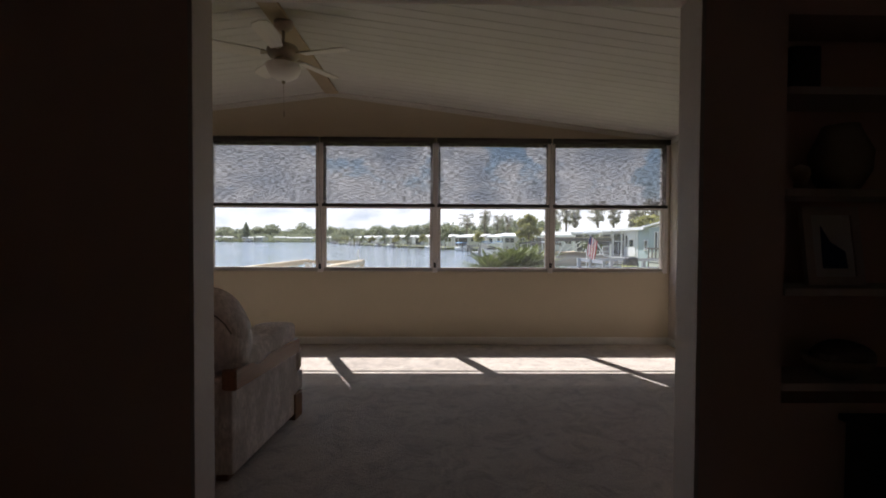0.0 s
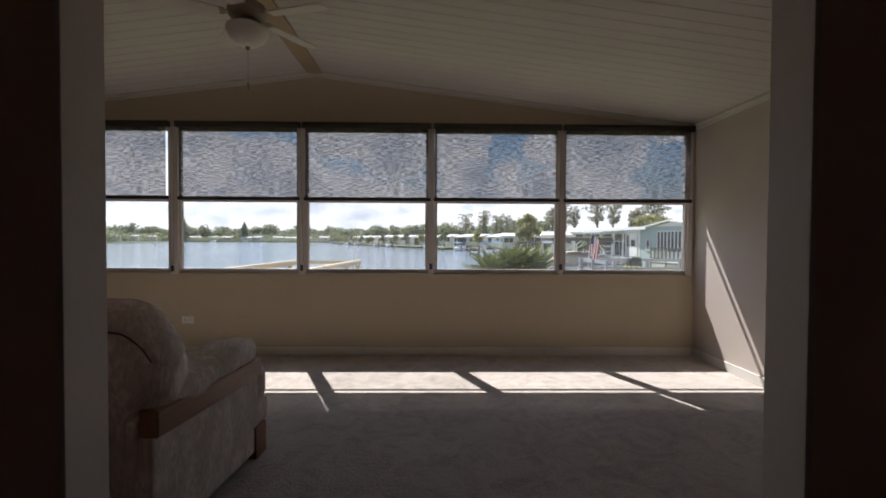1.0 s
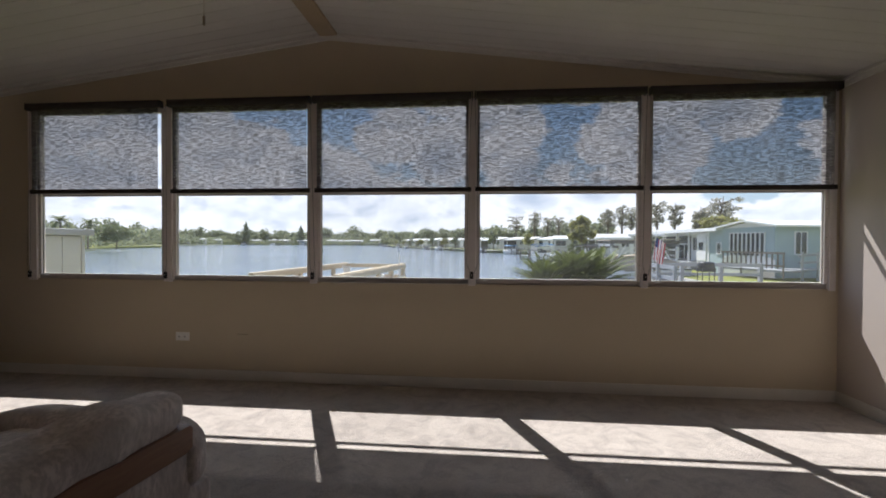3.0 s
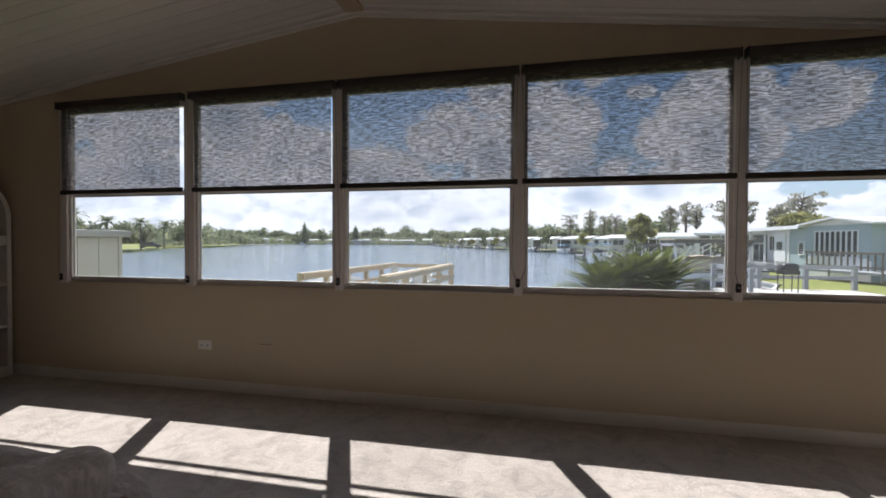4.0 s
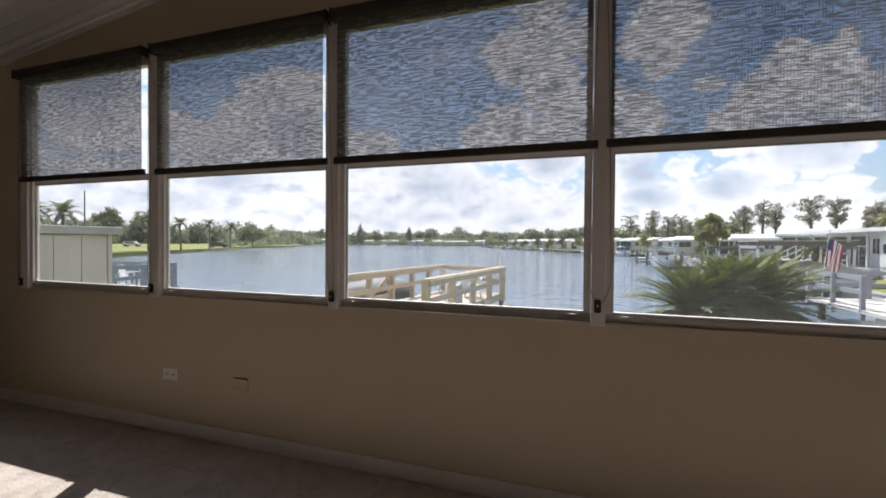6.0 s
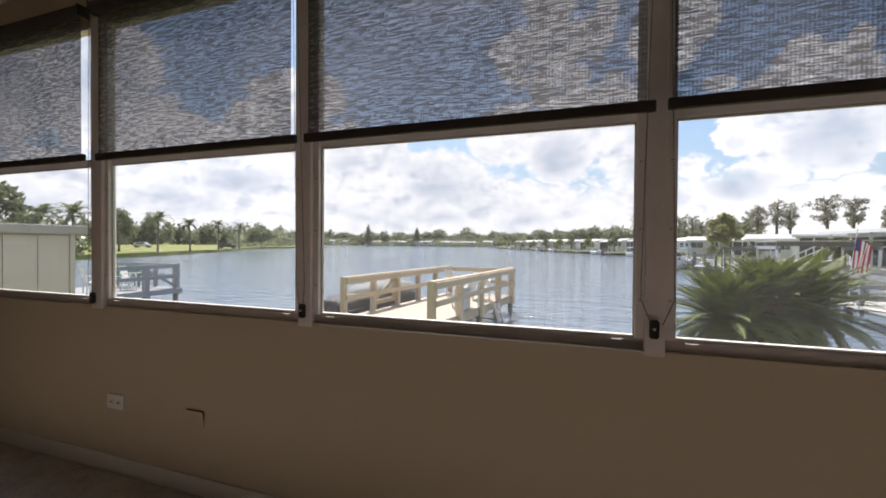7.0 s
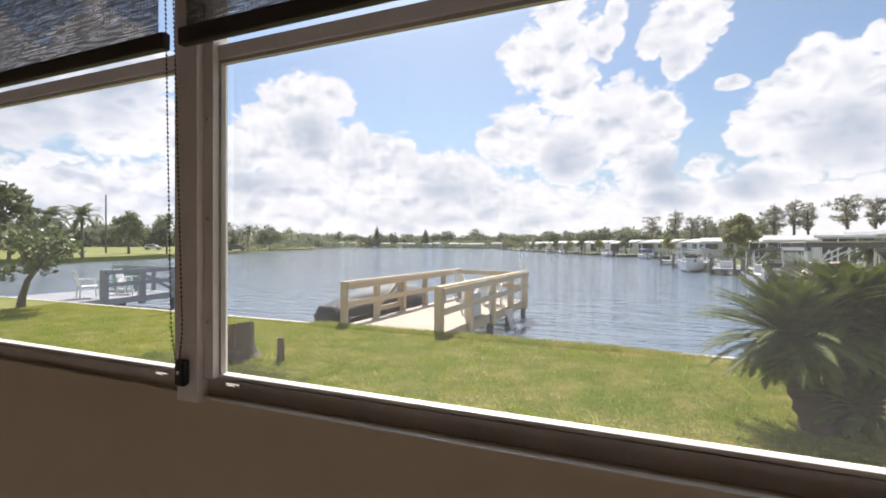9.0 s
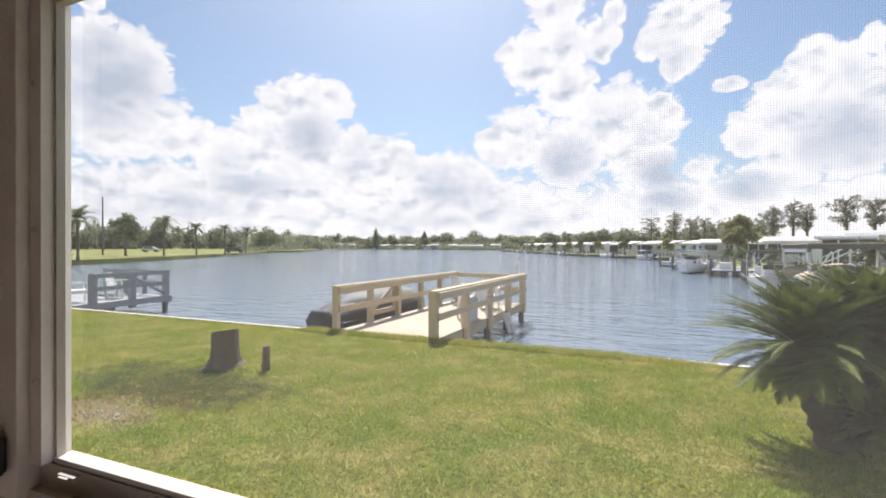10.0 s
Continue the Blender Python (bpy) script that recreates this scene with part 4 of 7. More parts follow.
    cushion(bm, (0, 0.515, 0.375), (0.462, 0.115, 0.135), 0.55, 0.03, 36, 18, None, 7)
    part("footrest_pad", bm, BROCADE, c, "", True)
    part("front_panel", solid((-0.452, 0.452, 0.41, 0.585, 0.16, 0.29), bevel=0.03), BROCADE, c)
    part("base_frame", solid((-0.37, 0.37, -0.36, 0.40, 0.05, 0.30)), SHADOW_IN, c, "dark metal recliner base")


build_armchair()


def build_fan():
    f = thing("ceiling_fan", pose(RIDGE_X + 0.02, 3.30, RIDGE_Z - 0.03), "cream five-blade ceiling fan with a frosted bowl light", "ceiling fan")
    bm = bmesh.new()
    lathe(bm, ((0.0, 0.01), (0.07, 0.01), (0.068, -0.03), (0.03, -0.06), (0.0, -0.06)))
    part("canopy", bm, FAN_METAL, f, "", True)
    bm = bmesh.new()
    tube(bm, ((0, 0, -0.05), (0, 0, -0.17)), 0.013, 12)
    part("down_rod", bm, FAN_METAL, f, "", True)
    bm = bmesh.new()
    lathe(bm, ((0.0, -0.15), (0.05, -0.155), (0.105, -0.18), (0.12, -0.215), (0.11, -0.25), (0.07, -0.27), (0.0, -0.27)))
    part("motor_housing", bm, FAN_METAL, f, "antique brass motor housing", True)
    for k in range(5):
        a = radians(72 * k + 57)
        bm = bmesh.new()
        out = [(0.16, -0.045), (0.28, -0.055), (0.47, -0.064), (0.52, -0.05), (0.535, 0.0), (0.52, 0.05), (0.47, 0.064), (0.28, 0.055), (0.16, 0.045)]
        prism(bm, out, -0.004, 0.004)
        blade = part("blade", bm, FAN_BLADE, f)
        blade.matrix_basis = pose(0, 0, -0.245) @ Matrix.Rotation(a, 4, "Z") @ Matrix.Rotation(radians(12), 4, "X")
        bm = bmesh.new()
        beam(bm, (0.07, 0, 0.004), (0.14, 0, 0.012), 0.03, 0.008)
        beam(bm, (0.13, 0, 0.010), (0.24, 0, 0.009), 0.055, 0.006)
        part("blade_iron", bm, FAN_METAL, blade, "antique brass blade bracket")
    bm = bmesh.new()
    lathe(bm, ((0.0, -0.27), (0.06, -0.272), (0.065, -0.31), (0.0, -0.312)))
    part("light_fitter", bm, FAN_METAL, f, "", True)
    bm = bmesh.new()
    lathe(bm, ((0.06, -0.305), (0.125, -0.318), (0.128, -0.335), (0.105, -0.385), (0.06, -0.42), (0.02, -0.432), (0.0, -0.433)))
    part("bowl", bm, FROSTED, f, "frosted glass bowl", True)
    bm = bmesh.new()
    lathe(bm, ((0.0, -0.428), (0.014, -0.434), (0.012, -0.45), (0.0, -0.458)), 12)
    part("finial", bm, FAN_METAL, f, "", True)
    bm = bmesh.new()
    tube(bm, ((0.0, 0, -0.45), (0.003, 0, -0.66)), 0.0013, 5)
    tube(bm, ((0.003, 0, -0.66), (0.003, 0, -0.70)), 0.006, 8)
    part("pull_chain", bm, FAN_METAL, f)


build_fan()


def build_bookshelf():
    """An arched white shelf against the west wall; it faces east."""
    s = thing("bookshelf", pose(LEFT_X + 0.33, 4.545, 0), "tall white painted shelf with an arched top, empty", "bookshelf")
    hw, d, spring = 0.35, 0.31, 1.37
    for y in (-hw, hw - 0.035):
        part("upright", solid((-0.035, 0.0, y, y + 0.035, 0, spring), bevel=0.006), SHELF_WHITE, s)
        part("side_panel", solid((-d, -0.036, y + 0.008, y + 0.027, 0.03, spring)), SHELF_WHITE, s)
    bm = bmesh.new()
    n = 24
    rings = []
    for k in range(n + 1):
        a = math.pi * k / n
        c, sn = math.cos(a), math.sin(a)
        rings.append([bm.verts.new((x, r * c, spring + r * sn)) for x, r in ((0, hw), (0, hw - 0.035), (-d, hw - 0.035), (-d, hw))])
    for a, b in zip(rings, rings[1:]):
        for i in range(4):
            bm.faces.new((a[i], b[i], b[(i + 1) % 4], a[(i + 1) % 4]))
    bm.faces.new(rings[0]), bm.faces.new(rings[-1][::-1])
    part("arch", bm, SHELF_WHITE, s)
    bm = bmesh.new()
    out = [(-hw + 0.02, 0.04)] + [(-(hw - 0.02) * math.cos(math.pi * k / 20), spring + (hw - 0.02) * math.sin(math.pi * k / 20)) for k in range(21)] + [(hw - 0.02, 0.04)]
    va = [bm.verts.new((-d + 0.006, y, z)) for y, z in out]
    bm.faces.new(va)
    part("back_panel", bm, WICKER, s, "dark woven back panel")
    for z in (0.06, 0.42, 0.785, 1.13):
        part("shelf", solid((-d + 0.01, -0.002, -hw + 0.036, hw - 0.036, z, z + 0.022), bevel=0.003), SHELF_WHITE, s)
    part("apron", solid((-0.02, -0.001, -hw + 0.036, hw - 0.036, 1.153, 1.215), bevel=0.003), SHELF_WHITE, s)
    part("plinth", solid((-0.02, -0.001, -hw + 0.036, hw - 0.036, 0.0, 0.059), bevel=0.003), SHELF_WHITE, s)


build_bookshelf()


def build_niche():
    for z in (1.785, 1.395, 1.01, 0.64):
        bm = solid((1.252, 2.448, 1.63, 1.858, z - 0.03, z), bevel=0.003)
        structure("trim_niche_shelf", bm, PAINT_JAMB, "painted shelf board in the wall recess", "shelf board")
    sp = thing("loudspeaker", pose(1.335, 1.71, 1.785), "small black loudspeaker on a recess shelf", "loudspeaker")
    part("cabinet", solid((-0.06, 0.06, -0.06, 0.06, 0, 0.165), bevel=0.012), BLACK_PLASTIC, sp)
    part("grille", solid((-0.05, 0.05, -0.066, -0.06, 0.012, 0.15), bevel=0.002), SHADE_DARK, sp)
    fg = thing("figurine", pose(1.36, 1.70, 1.395), "small brown rounded ornament on a recess shelf", "ornament")
    bm = bmesh.new()
    lathe(bm, ((0, 0), (0.025, 0), (0.02, 0.03), (0.034, 0.06), (0.03, 0.09), (0.0, 0.105)), 16)
    part("body", bm, RIDGE_TAN, fg, "", True)
    vs = thing("vase", pose(1.56, 1.745, 1.395), "dark wide vase on a recess shelf", "vase")
    bm = bmesh.new()
    lathe(bm, ((0, 0), (0.06, 0), (0.10, 0.08), (0.105, 0.16), (0.07, 0.24), (0.06, 0.27), (0.05, 0.27), (0.06, 0.22), (0, 0.1)), 24)
    part("body", bm, FAN_METAL, vs, "", True)
    pf = thing("picture_frame", pose(1.56, 1.75, 1.01, -8, 0, 0), "pale framed picture leaning on a recess shelf", "picture frame")
    part("frame", solid((-0.12, -0.085, -0.01, 0.01, 0, 0.33), (0.085, 0.12, -0.01, 0.01, 0, 0.33), (-0.085, 0.085, -0.01, 0.01, 0, 0.035), (-0.085, 0.085, -0.01, 0.01, 0.295, 0.33)), PAINT_JAMB, pf)
    part("mat_board", solid((-0.085, 0.085, -0.004, 0.004, 0.035, 0.295)), PLATE_WHITE, pf)
    bm = bmesh.new()
    slab_xz(bm, ((-0.05, 0.07), (0.055, 0.07), (0.05, 0.14), (-0.01, 0.18), (-0.045, 0.25)), -0.0065, -0.0045)
    part("dark_shape", bm, NAVY_CLOTH, pf)
    bw = thing("bowl", pose(1.56, 1.735, 0.64), "dark bowl of dried clippings on a recess shelf", "bowl")
    bm = bmesh.new()
    lathe(bm, ((0, 0), (0.06, 0), (0.11, 0.05), (0.12, 0.08), (0.11, 0.08), (0.09, 0.045), (0, 0.02)), 24)
    part("body", bm, FAN_METAL, bw, "", True)
    bm = bmesh.new()
    cushion(bm, (0, 0, 0.085), (0.10, 0.09, 0.05), 0.9, 0.05, 18, 12, None, 9)
    part("clippings", bm, BARK, bw)
    cb = thing("cabinet", pose(1.85, 1.42, 0), "low black cabinet against the partition", "cabinet")
    part("body", solid((-0.36, 0.36, -0.2, 0.2, 0.04, 0.5), bevel=0.006), BLACK_PLASTIC, cb)
    part("top", solid((-0.38, 0.38, -0.215, 0.21, 0.5, 0.525), bevel=0.004), BLACK_PLASTIC, cb)
    for x in (-0.18, 0.18):
        d = part("door", solid((x - 0.17, x + 0.17, -0.212, -0.2, 0.06, 0.48), bevel=0.003), SHADE_DARK, cb)
        part("handle", solid((x - 0.01, x + 0.01, -0.23, -0.212, 0.25, 0.33), bevel=0.003), FAN_METAL, d)
    part("plinth", solid((-0.34, 0.34, -0.18, 0.18, 0.0, 0.04)), BLACK_PLASTIC, cb)


build_niche()

# ---- the ground, the lake and its edges ----
LAWN_Z, WATER_Z = -0.65, -1.27
LAKE = ((-62, 12.5), (7.0, 12.5), (7.2, 18), (10.5, 24), (11, 60), (13, 92), (-3, 121), (-45, 214), (-80, 335), (-200, 340),
        (-175, 235), (-124, 158), (-118, 131), (-71, 58), (-63, 38))


def build_ground():
    bm = bmesh.new()
    R = 3200

    def loop(pts):
        v = [bm.verts.new((x, y, LAWN_Z)) for x, y in pts]
        return v, [bm.edges.new((v[i], v[(i + 1) % len(v)])) for i in range(len(v))]
    lv, le = loop(LAKE)
    ov, oe = loop([(-R, -R), (R, -R), (R, R), (-R, R)])
    hv, he = loop([(-4.9, 5.03), (2.68, 5.03), (2.68, -2.6), (-4.9, -2.6)])
    bmesh.ops.triangle_fill(bm, use_beauty=True, use_dissolve=False, edges=le + oe + he)
    low = [bm.verts.new((v.co.x, v.co.y, -2.6)) for v in lv]
    for i in range(len(lv)):
        j = (i + 1) % len(lv)
        bm.faces.new((lv[i], lv[j], low[j], low[i]))
    g = structure("ground", bm, LAWN, "sunlit patchy green and straw-coloured lawn reaching the shores", "ground")
    bm = bmesh.new()
    vs = [bm.verts.new((x, y, WATER_Z)) for x, y in ((-260, 8), (60, 8), (60, 380), (-260, 380))]
    bm.faces.new(vs)
    structure("water", bm, WATER, "rippled blue-grey lake water reflecting the sky", "water")
    bm = bmesh.new()
    for (xa, ya), (xb, yb) in zip(LAKE[:4], LAKE[1:5]):
        beam(bm, (xa, ya + 0.02, LAWN_Z - 0.045), (xb, yb + 0.02, LAWN_Z - 0.045), 0.2, 0.09)
        beam(bm, (xa, ya + 0.06, LAWN_Z - 0.5), (xb, yb + 0.06, LAWN_Z - 0.5), 0.12, 0.9)
    structure("trim_seawall", bm, CONCRETE, "pale concrete seawall cap along the lawn", "seawall")
    bm = bmesh.new()
    rng = random.Random(4)
    for _ in range(40):
        a, r = rng.uniform(0, math.tau), rng.random() ** 0.5
        x, y, s = -5.7 + 0.35 * r * math.cos(a), 7.66 + 0.16 * r * math.sin(a), rng.uniform(0.008, 0.022)
        box(bm, x, x + s, y, y + s * 0.7, LAWN_Z, LAWN_Z + 0.02)
    tagged(part("pale_chips", bm, CONCRETE), "scattered pale chips on bare soil", "chips", "", "stuff")


build_ground()


def build_grass():
    rng = np.random.default_rng(11)
    n = 460000
    y = 6.2 + (12.42 - 6.2) * rng.random(n) ** 1.2
    x = 4.0 - 20.0 * rng.random(n) ** 1.2
    keep = ((x + 5.8) / 0.7) ** 2 + ((y - 7.68) / 0.4) ** 2 > rng.random(n) * 1.8
    x, y = x[keep], y[keep]
    # the turf hangs over the seawall beside the dock
    x = np.concatenate([x, rng.uniform(-6.9, 1.0, 11000)])
    y = np.concatenate([y, rng.uniform(12.25, 12.58, 11000)])
    n = len(x)
    h = (0.014 + 0.026 * rng.random(n)) * np.where(y > 12.2, np.where((x > -6.9) & (x < 1.0), 2.6, 1.3), 1.0)
    h = h * np.where(y > 12.24, np.clip((1.1 - x) / 1.6, 0.25, 1.0), 1.0)
    a = rng.random(n) * math.tau
    w = 0.004 + 0.006 * rng.random(n)
    lx, ly = rng.normal(0, 0.022, n), rng.normal(0, 0.022, n)
    base = np.stack([x, y, np.full(n, LAWN_Z - 0.002)], 1)
    s = np.stack([np.cos(a) * w, np.sin(a) * w, np.zeros(n)], 1)
    tip = base + np.stack([lx, ly, h], 1)
    v = np.stack([base - s, base + s, tip], 1).reshape(-1, 3)
    me = bpy.data.meshes.new("grass")
    me.vertices.add(len(v))
    me.vertices.foreach_set("co", v.ravel())
    me.loops.add(len(v))
    me.loops.foreach_set("vertex_index", np.arange(len(v), dtype=np.int32))
    me.polygons.add(n)
    me.polygons.foreach_set("loop_start", np.arange(0, len(v), 3, dtype=np.int32))
    me.polygons.foreach_set("loop_total", np.full(n, 3, dtype=np.int32))
    me.update()
    me.validate()
    me.materials.append(BLADES)
    tagged(new("grass", me), "short coarse sunlit lawn grass", "grass", "", "stuff")


build_grass()


# ---- plants ----
def leaf_cloud(rng, blobs, count, size, flat=0.0):
    """Many small leaves in ellipsoids (x, y, z, rx, ry, rz); returns vertices and faces."""
    blobs = np.array(blobs, float)
    wgt = (blobs[:, 3] * blobs[:, 4] * blobs[:, 5]) ** 0.8
    pick = rng.choice(len(blobs), count, p=wgt / wgt.sum())
    d = rng.normal(size=(count, 3))
    d /= np.linalg.norm(d, axis=1)[:, None]
    r = rng.random(count)[:, None] ** 0.45
    c = blobs[pick, :3] + d * r * blobs[pick, 3:] * (0.75 + 0.5 * rng.random((count, 1)))
    u = rng.normal(size=(count, 3))
    u[:, 2] *= 1 - flat
    u /= np.linalg.norm(u, axis=1)[:, None]
    w = np.cross(u, rng.normal(size=(count, 3)))
    w /= np.linalg.norm(w, axis=1)[:, None]
    s = size * (0.6 + 0.8 * rng.random((count, 1)))
    v = np.stack([c - u * s, c + w * s * 0.45, c + u * s, c - w * s * 0.45], 1).reshape(-1, 3)
    f = np.arange(count * 4).reshape(-1, 4)
    return v.tolist(), f.tolist()


def crown_part(tree, rng, blobs, count, size, material, name="crown"):
    v, f = leaf_cloud(rng, blobs, count, size)
    return from_arrays(name, v, f, material, tree)


def build_tree(x, y, height, spread, seed, material, label, kind="round", z=LAWN_Z, leaves=1400, leaf=0.35, category="tree"):
    rng = np.random.default_rng(seed)
    t = thing("tree", pose(x, y, z, 0, 0, seed * 37), label, category)
    bm = bmesh.new()
    fork = height * (0.35 if kind == "round" else 0.58)
    lean = rng.normal(0, 0.04, 2) * height
    top = Vector((lean[0], lean[1], height * 0.92))
    r0 = height * 0.022
    tube(bm, [(0, 0, -0.1), (lean[0] * 0.2, lean[1] * 0.2, height * 0.25), (lean[0] * 0.5, lean[1] * 0.5, fork), tuple(top)], [r0 * 1.5, r0, r0 * 0.75, r0 * 0.15], 8)
    blobs = []
    limbs = 9 if kind == "round" else 19
    for k in range(limbs):
        f = k / (limbs - 1)
        h0 = fork * 0.8 + (height * 0.85 - fork * 0.8) * f * 0.9
        a = k * 2.4 + rng.normal(0, 0.4)
        if kind == "round":
            out = spread * (0.9 - 0.5 * f) * (0.7 + 0.5 * rng.random())
            rise = height * 0.18
            rr = (spread * 0.42, spread * 0.42, height * 0.13)
        else:
            out = spread * (0.4 + 1.1 * f - 0.75 * f * f) * (0.45 + 0.75 * rng.random())
            rise = height * 0.07 * (0.3 + rng.random())
            rr = (spread * 0.27, spread * 0.27, height * (0.028 + 0.03 * rng.random()))
        e = Vector((math.cos(a) * out + lean[0] * 0.6, math.sin(a) * out + lean[1] * 0.6, min(h0 + rise, height * 0.97)))
        s = Vector((lean[0] * 0.5, lean[1] * 0.5, h0))
        m = s.lerp(e, 0.55) + Vector((0, 0, rise * 0.25))
        tube(bm, (s, m, e), [r0 * 0.5, r0 * 0.32, r0 * 0.1], 5)
        blobs.append((e.x, e.y, e.z - rr[2] * 0.2, *rr))
        if kind == "moss":
            blobs.append((m.x, m.y, m.z, rr[0] * 0.7, rr[1] * 0.7, rr[2] * 0.9))
            for q in range(3):
                d = e.lerp(s, 0.25 * q + 0.1 * rng.random())
                blobs.append((d.x, d.y, d.z - height * (0.03 + 0.03 * rng.random()), 0.12, 0.12, height * 0.04))
        else:
            blobs.append((m.x, m.y, m.z + rr[2] * 0.4, rr[0] * 0.8, rr[1] * 0.8, rr[2]))
    part("trunk", bm, BARK, t, "", True)
    crown_part(t, rng, blobs, leaves, leaf, material)
    return t


def frond(verts, faces, rng, base, az, rise, length, droop, leaflet, pairs, width=0.012, fold=0.5):
    """One feather leaf, arching from base."""
    d = Vector((math.cos(az), math.sin(az), 0))
    side = Vector((-d.y, d.x, 0))
    p, ang = Vector(base), rise
    step = length / pairs
    line = []
    for k in range(pairs + 1):
        line.append((p.copy(), ang))
        p = p + (d * math.cos(ang) + Vector((0, 0, 1)) * math.sin(ang)) * step
        ang -= droop * (0.4 + 1.2 * k / pairs) / pairs
    for (a, ga), (b, _) in zip(line, line[1:]):
        i = len(verts)
        w = side * width * 0.4
        verts += [a - w, a + w, b + w, b - w]
        faces.append((i, i + 1, i + 2, i + 3))
    for k, (q, g) in enumerate(line[2:], 2):
        f = k / pairs
        n = leaflet * math.sin(math.pi * min(0.12 + 0.9 * f, 0.985)) ** 0.6
        fwd = d * math.cos(g) + Vector((0, 0, 1)) * math.sin(g)
        up = side.cross(fwd) * -1
        for s in (-1, 1):
            o = (side * s * 0.86 + fwd * (0.6 + 0.5 * f) + up * fold * (0.75 - 0.35 * f)).normalized()
            o = (o + Vector(rng.normal(0, 0.05, 3))).normalized()
            tip = q + o * n + Vector((0, 0, -0.16 * n))
            hw = fwd * width
            i = len(verts)
            verts += [q - hw, q + o * n * 0.5 - hw * 1.1, tip, q + o * n * 0.5 + hw * 1.1, q + hw]
            faces.append((i, i + 1, i + 2, i + 3, i + 4))


def build_sago(x, y, seed, heads, label):
    rng = np.random.default_rng(seed)
    s = thing("sago_palm", pose(x, y, LAWN_Z), label, "sago palm")
    for hx, hy, hz, size, count in heads:
        bm = bmesh.new()
        rings = 11
        tube(bm, [(hx * (0.3 + 0.7 * k / rings), hy * (0.3 + 0.7 * k / rings), hz * k / rings) for k in range(rings + 1)],
             [(0.15 + (0.018 if k % 2 else -0.012)) * size for k in range(rings + 1)], 14)
        part("trunk", bm, SAGO_TRUNK, s, "rough stubbled trunk")
        bm = bmesh.new()
        cushion(bm, (hx, hy, hz + 0.03), (0.12 * size, 0.12 * size, 0.10), 0.9, 0.05, 14, 10)
        part("heart", bm, SAGO_HEART, s, "rusty woolly heart of the crown")
        for tier, (rise, n, long) in enumerate(((1.4, count // 3, 0.66), (1.12, count // 3, 0.86), (0.8, count // 3, 0.98), (0.42, count // 3, 1.0), (0.0, count // 3, 0.9), (-0.5, count // 4, 0.62))):
            for k in range(n):
                verts, faces = [], []
                az = math.tau * k / n + tier * 0.4 + rng.normal(0, 0.09)
                frond(verts, faces, rng, (hx, hy, hz + 0.05), az, rise + rng.normal(0, 0.1), long * size * (0.9 + 0.2 * rng.random()), 0.55 + 0.3 * rng.random(), 0.14 * size, 50, 0.0072, 0.45)
                from_arrays("frond", verts, faces, SAGO_GREEN, s)
    return s


def build_palm(x, y, height, seed, label, reach=2.2, pairs=14):
    rng = np.random.default_rng(seed)
    p = thing("palm_tree", pose(x, y, LAWN_Z), label, "palm tree", "palms on the far lawn")
    bm = bmesh.new()
    b = rng.normal(0, 0.25, 2)
    tube(bm, [(b[0] * (k / 6) ** 2, b[1] * (k / 6) ** 2, height * k / 6 - 0.1) for k in range(7)], [0.2, 0.16, 0.15, 0.14, 0.14, 0.15, 0.16], 8)
    part("trunk", bm, BARK, p, "", True)
    verts, faces = [], []
    for k in range(26):
        frond(verts, faces, rng, (b[0], b[1], height), math.tau * k * 0.382 + rng.normal(0, 0.15), 1.2 - 1.5 * (k / 26) + rng.normal(0, 0.1), reach * (0.85 + 0.3 * rng.random()), 1.5, reach * 0.28, pairs, 0.075, 0.2)
    from_arrays("crown", verts, faces, PALM_GREEN, p)


# the sago clump by the house
build_sago(1.47, 9.62, 5, ((-0.40, -0.15, 0.86, 0.95, 72), (0.15, 0.10, 1.02, 0.92, 69), (0.62, 0.45, 0.92, 1.0, 69), (0.1, -0.28, 0.28, 0.5, 30)), "large green sago palm clump with several heads on the lawn")


def build_stumps():
    s = thing("tree_stump", pose(-6.08, 9.58, LAWN_Z), "weathered grey sawn tree stump with flared roots", "tree stump")
    bm = bmesh.new()
    sides, rows = 28, ((0, 0.32), (0.06, 0.25), (0.15, 0.205), (0.30, 0.185), (0.44, 0.185), (0.54, 0.18))
    rings = []
    for z, r in rows:
        ring = []
        for k in range(sides):
            a = math.tau * k / sides
            f = r * (1 + (0.28 if z < 0.1 else 0.08) * noise.noise(Vector((math.cos(a) * 1.6, math.sin(a) * 1.6, z * 1.5))) + 0.03 * math.sin(a * 9))
            top = 0.04 * math.cos(a + 0.4) if z > 0.5 else 0.0
            ring.append(bm.verts.new((f * math.cos(a), f * math.sin(a), z + top)))
        rings.append(ring)
    for a, b in zip(rings, rings[1:]):
        for k in range(sides):
            bm.faces.new((a[k], a[(k + 1) % sides], b[(k + 1) % sides], b[k]))
    edge = [v.co.copy() for v in rings[-1]]
    part("bark", bm, STUMP_BARK, s)
    bm = bmesh.new()
    ring = [bm.verts.new(v) for v in edge]
    mid = bm.verts.new((0, 0, 0.535))
    for k in range(sides):
        bm.faces.new((ring[k], ring[(k + 1) % sides], mid))
    part("sawn_top", bm, STUMP_TOP, s, "pale sawn face")
    s = thing("stake", pose(-5.33, 9.62, LAWN_Z), "short weathered wooden stake in the lawn", "stake")
    bm = bmesh.new()
    tube(bm, ((0, 0, -0.05), (0.01, 0, 0.2), (0.0, 0.01, 0.36)), [0.065, 0.055, 0.05], 10)
    part("shaft", bm, STUMP_BARK, s)


build_stumps()


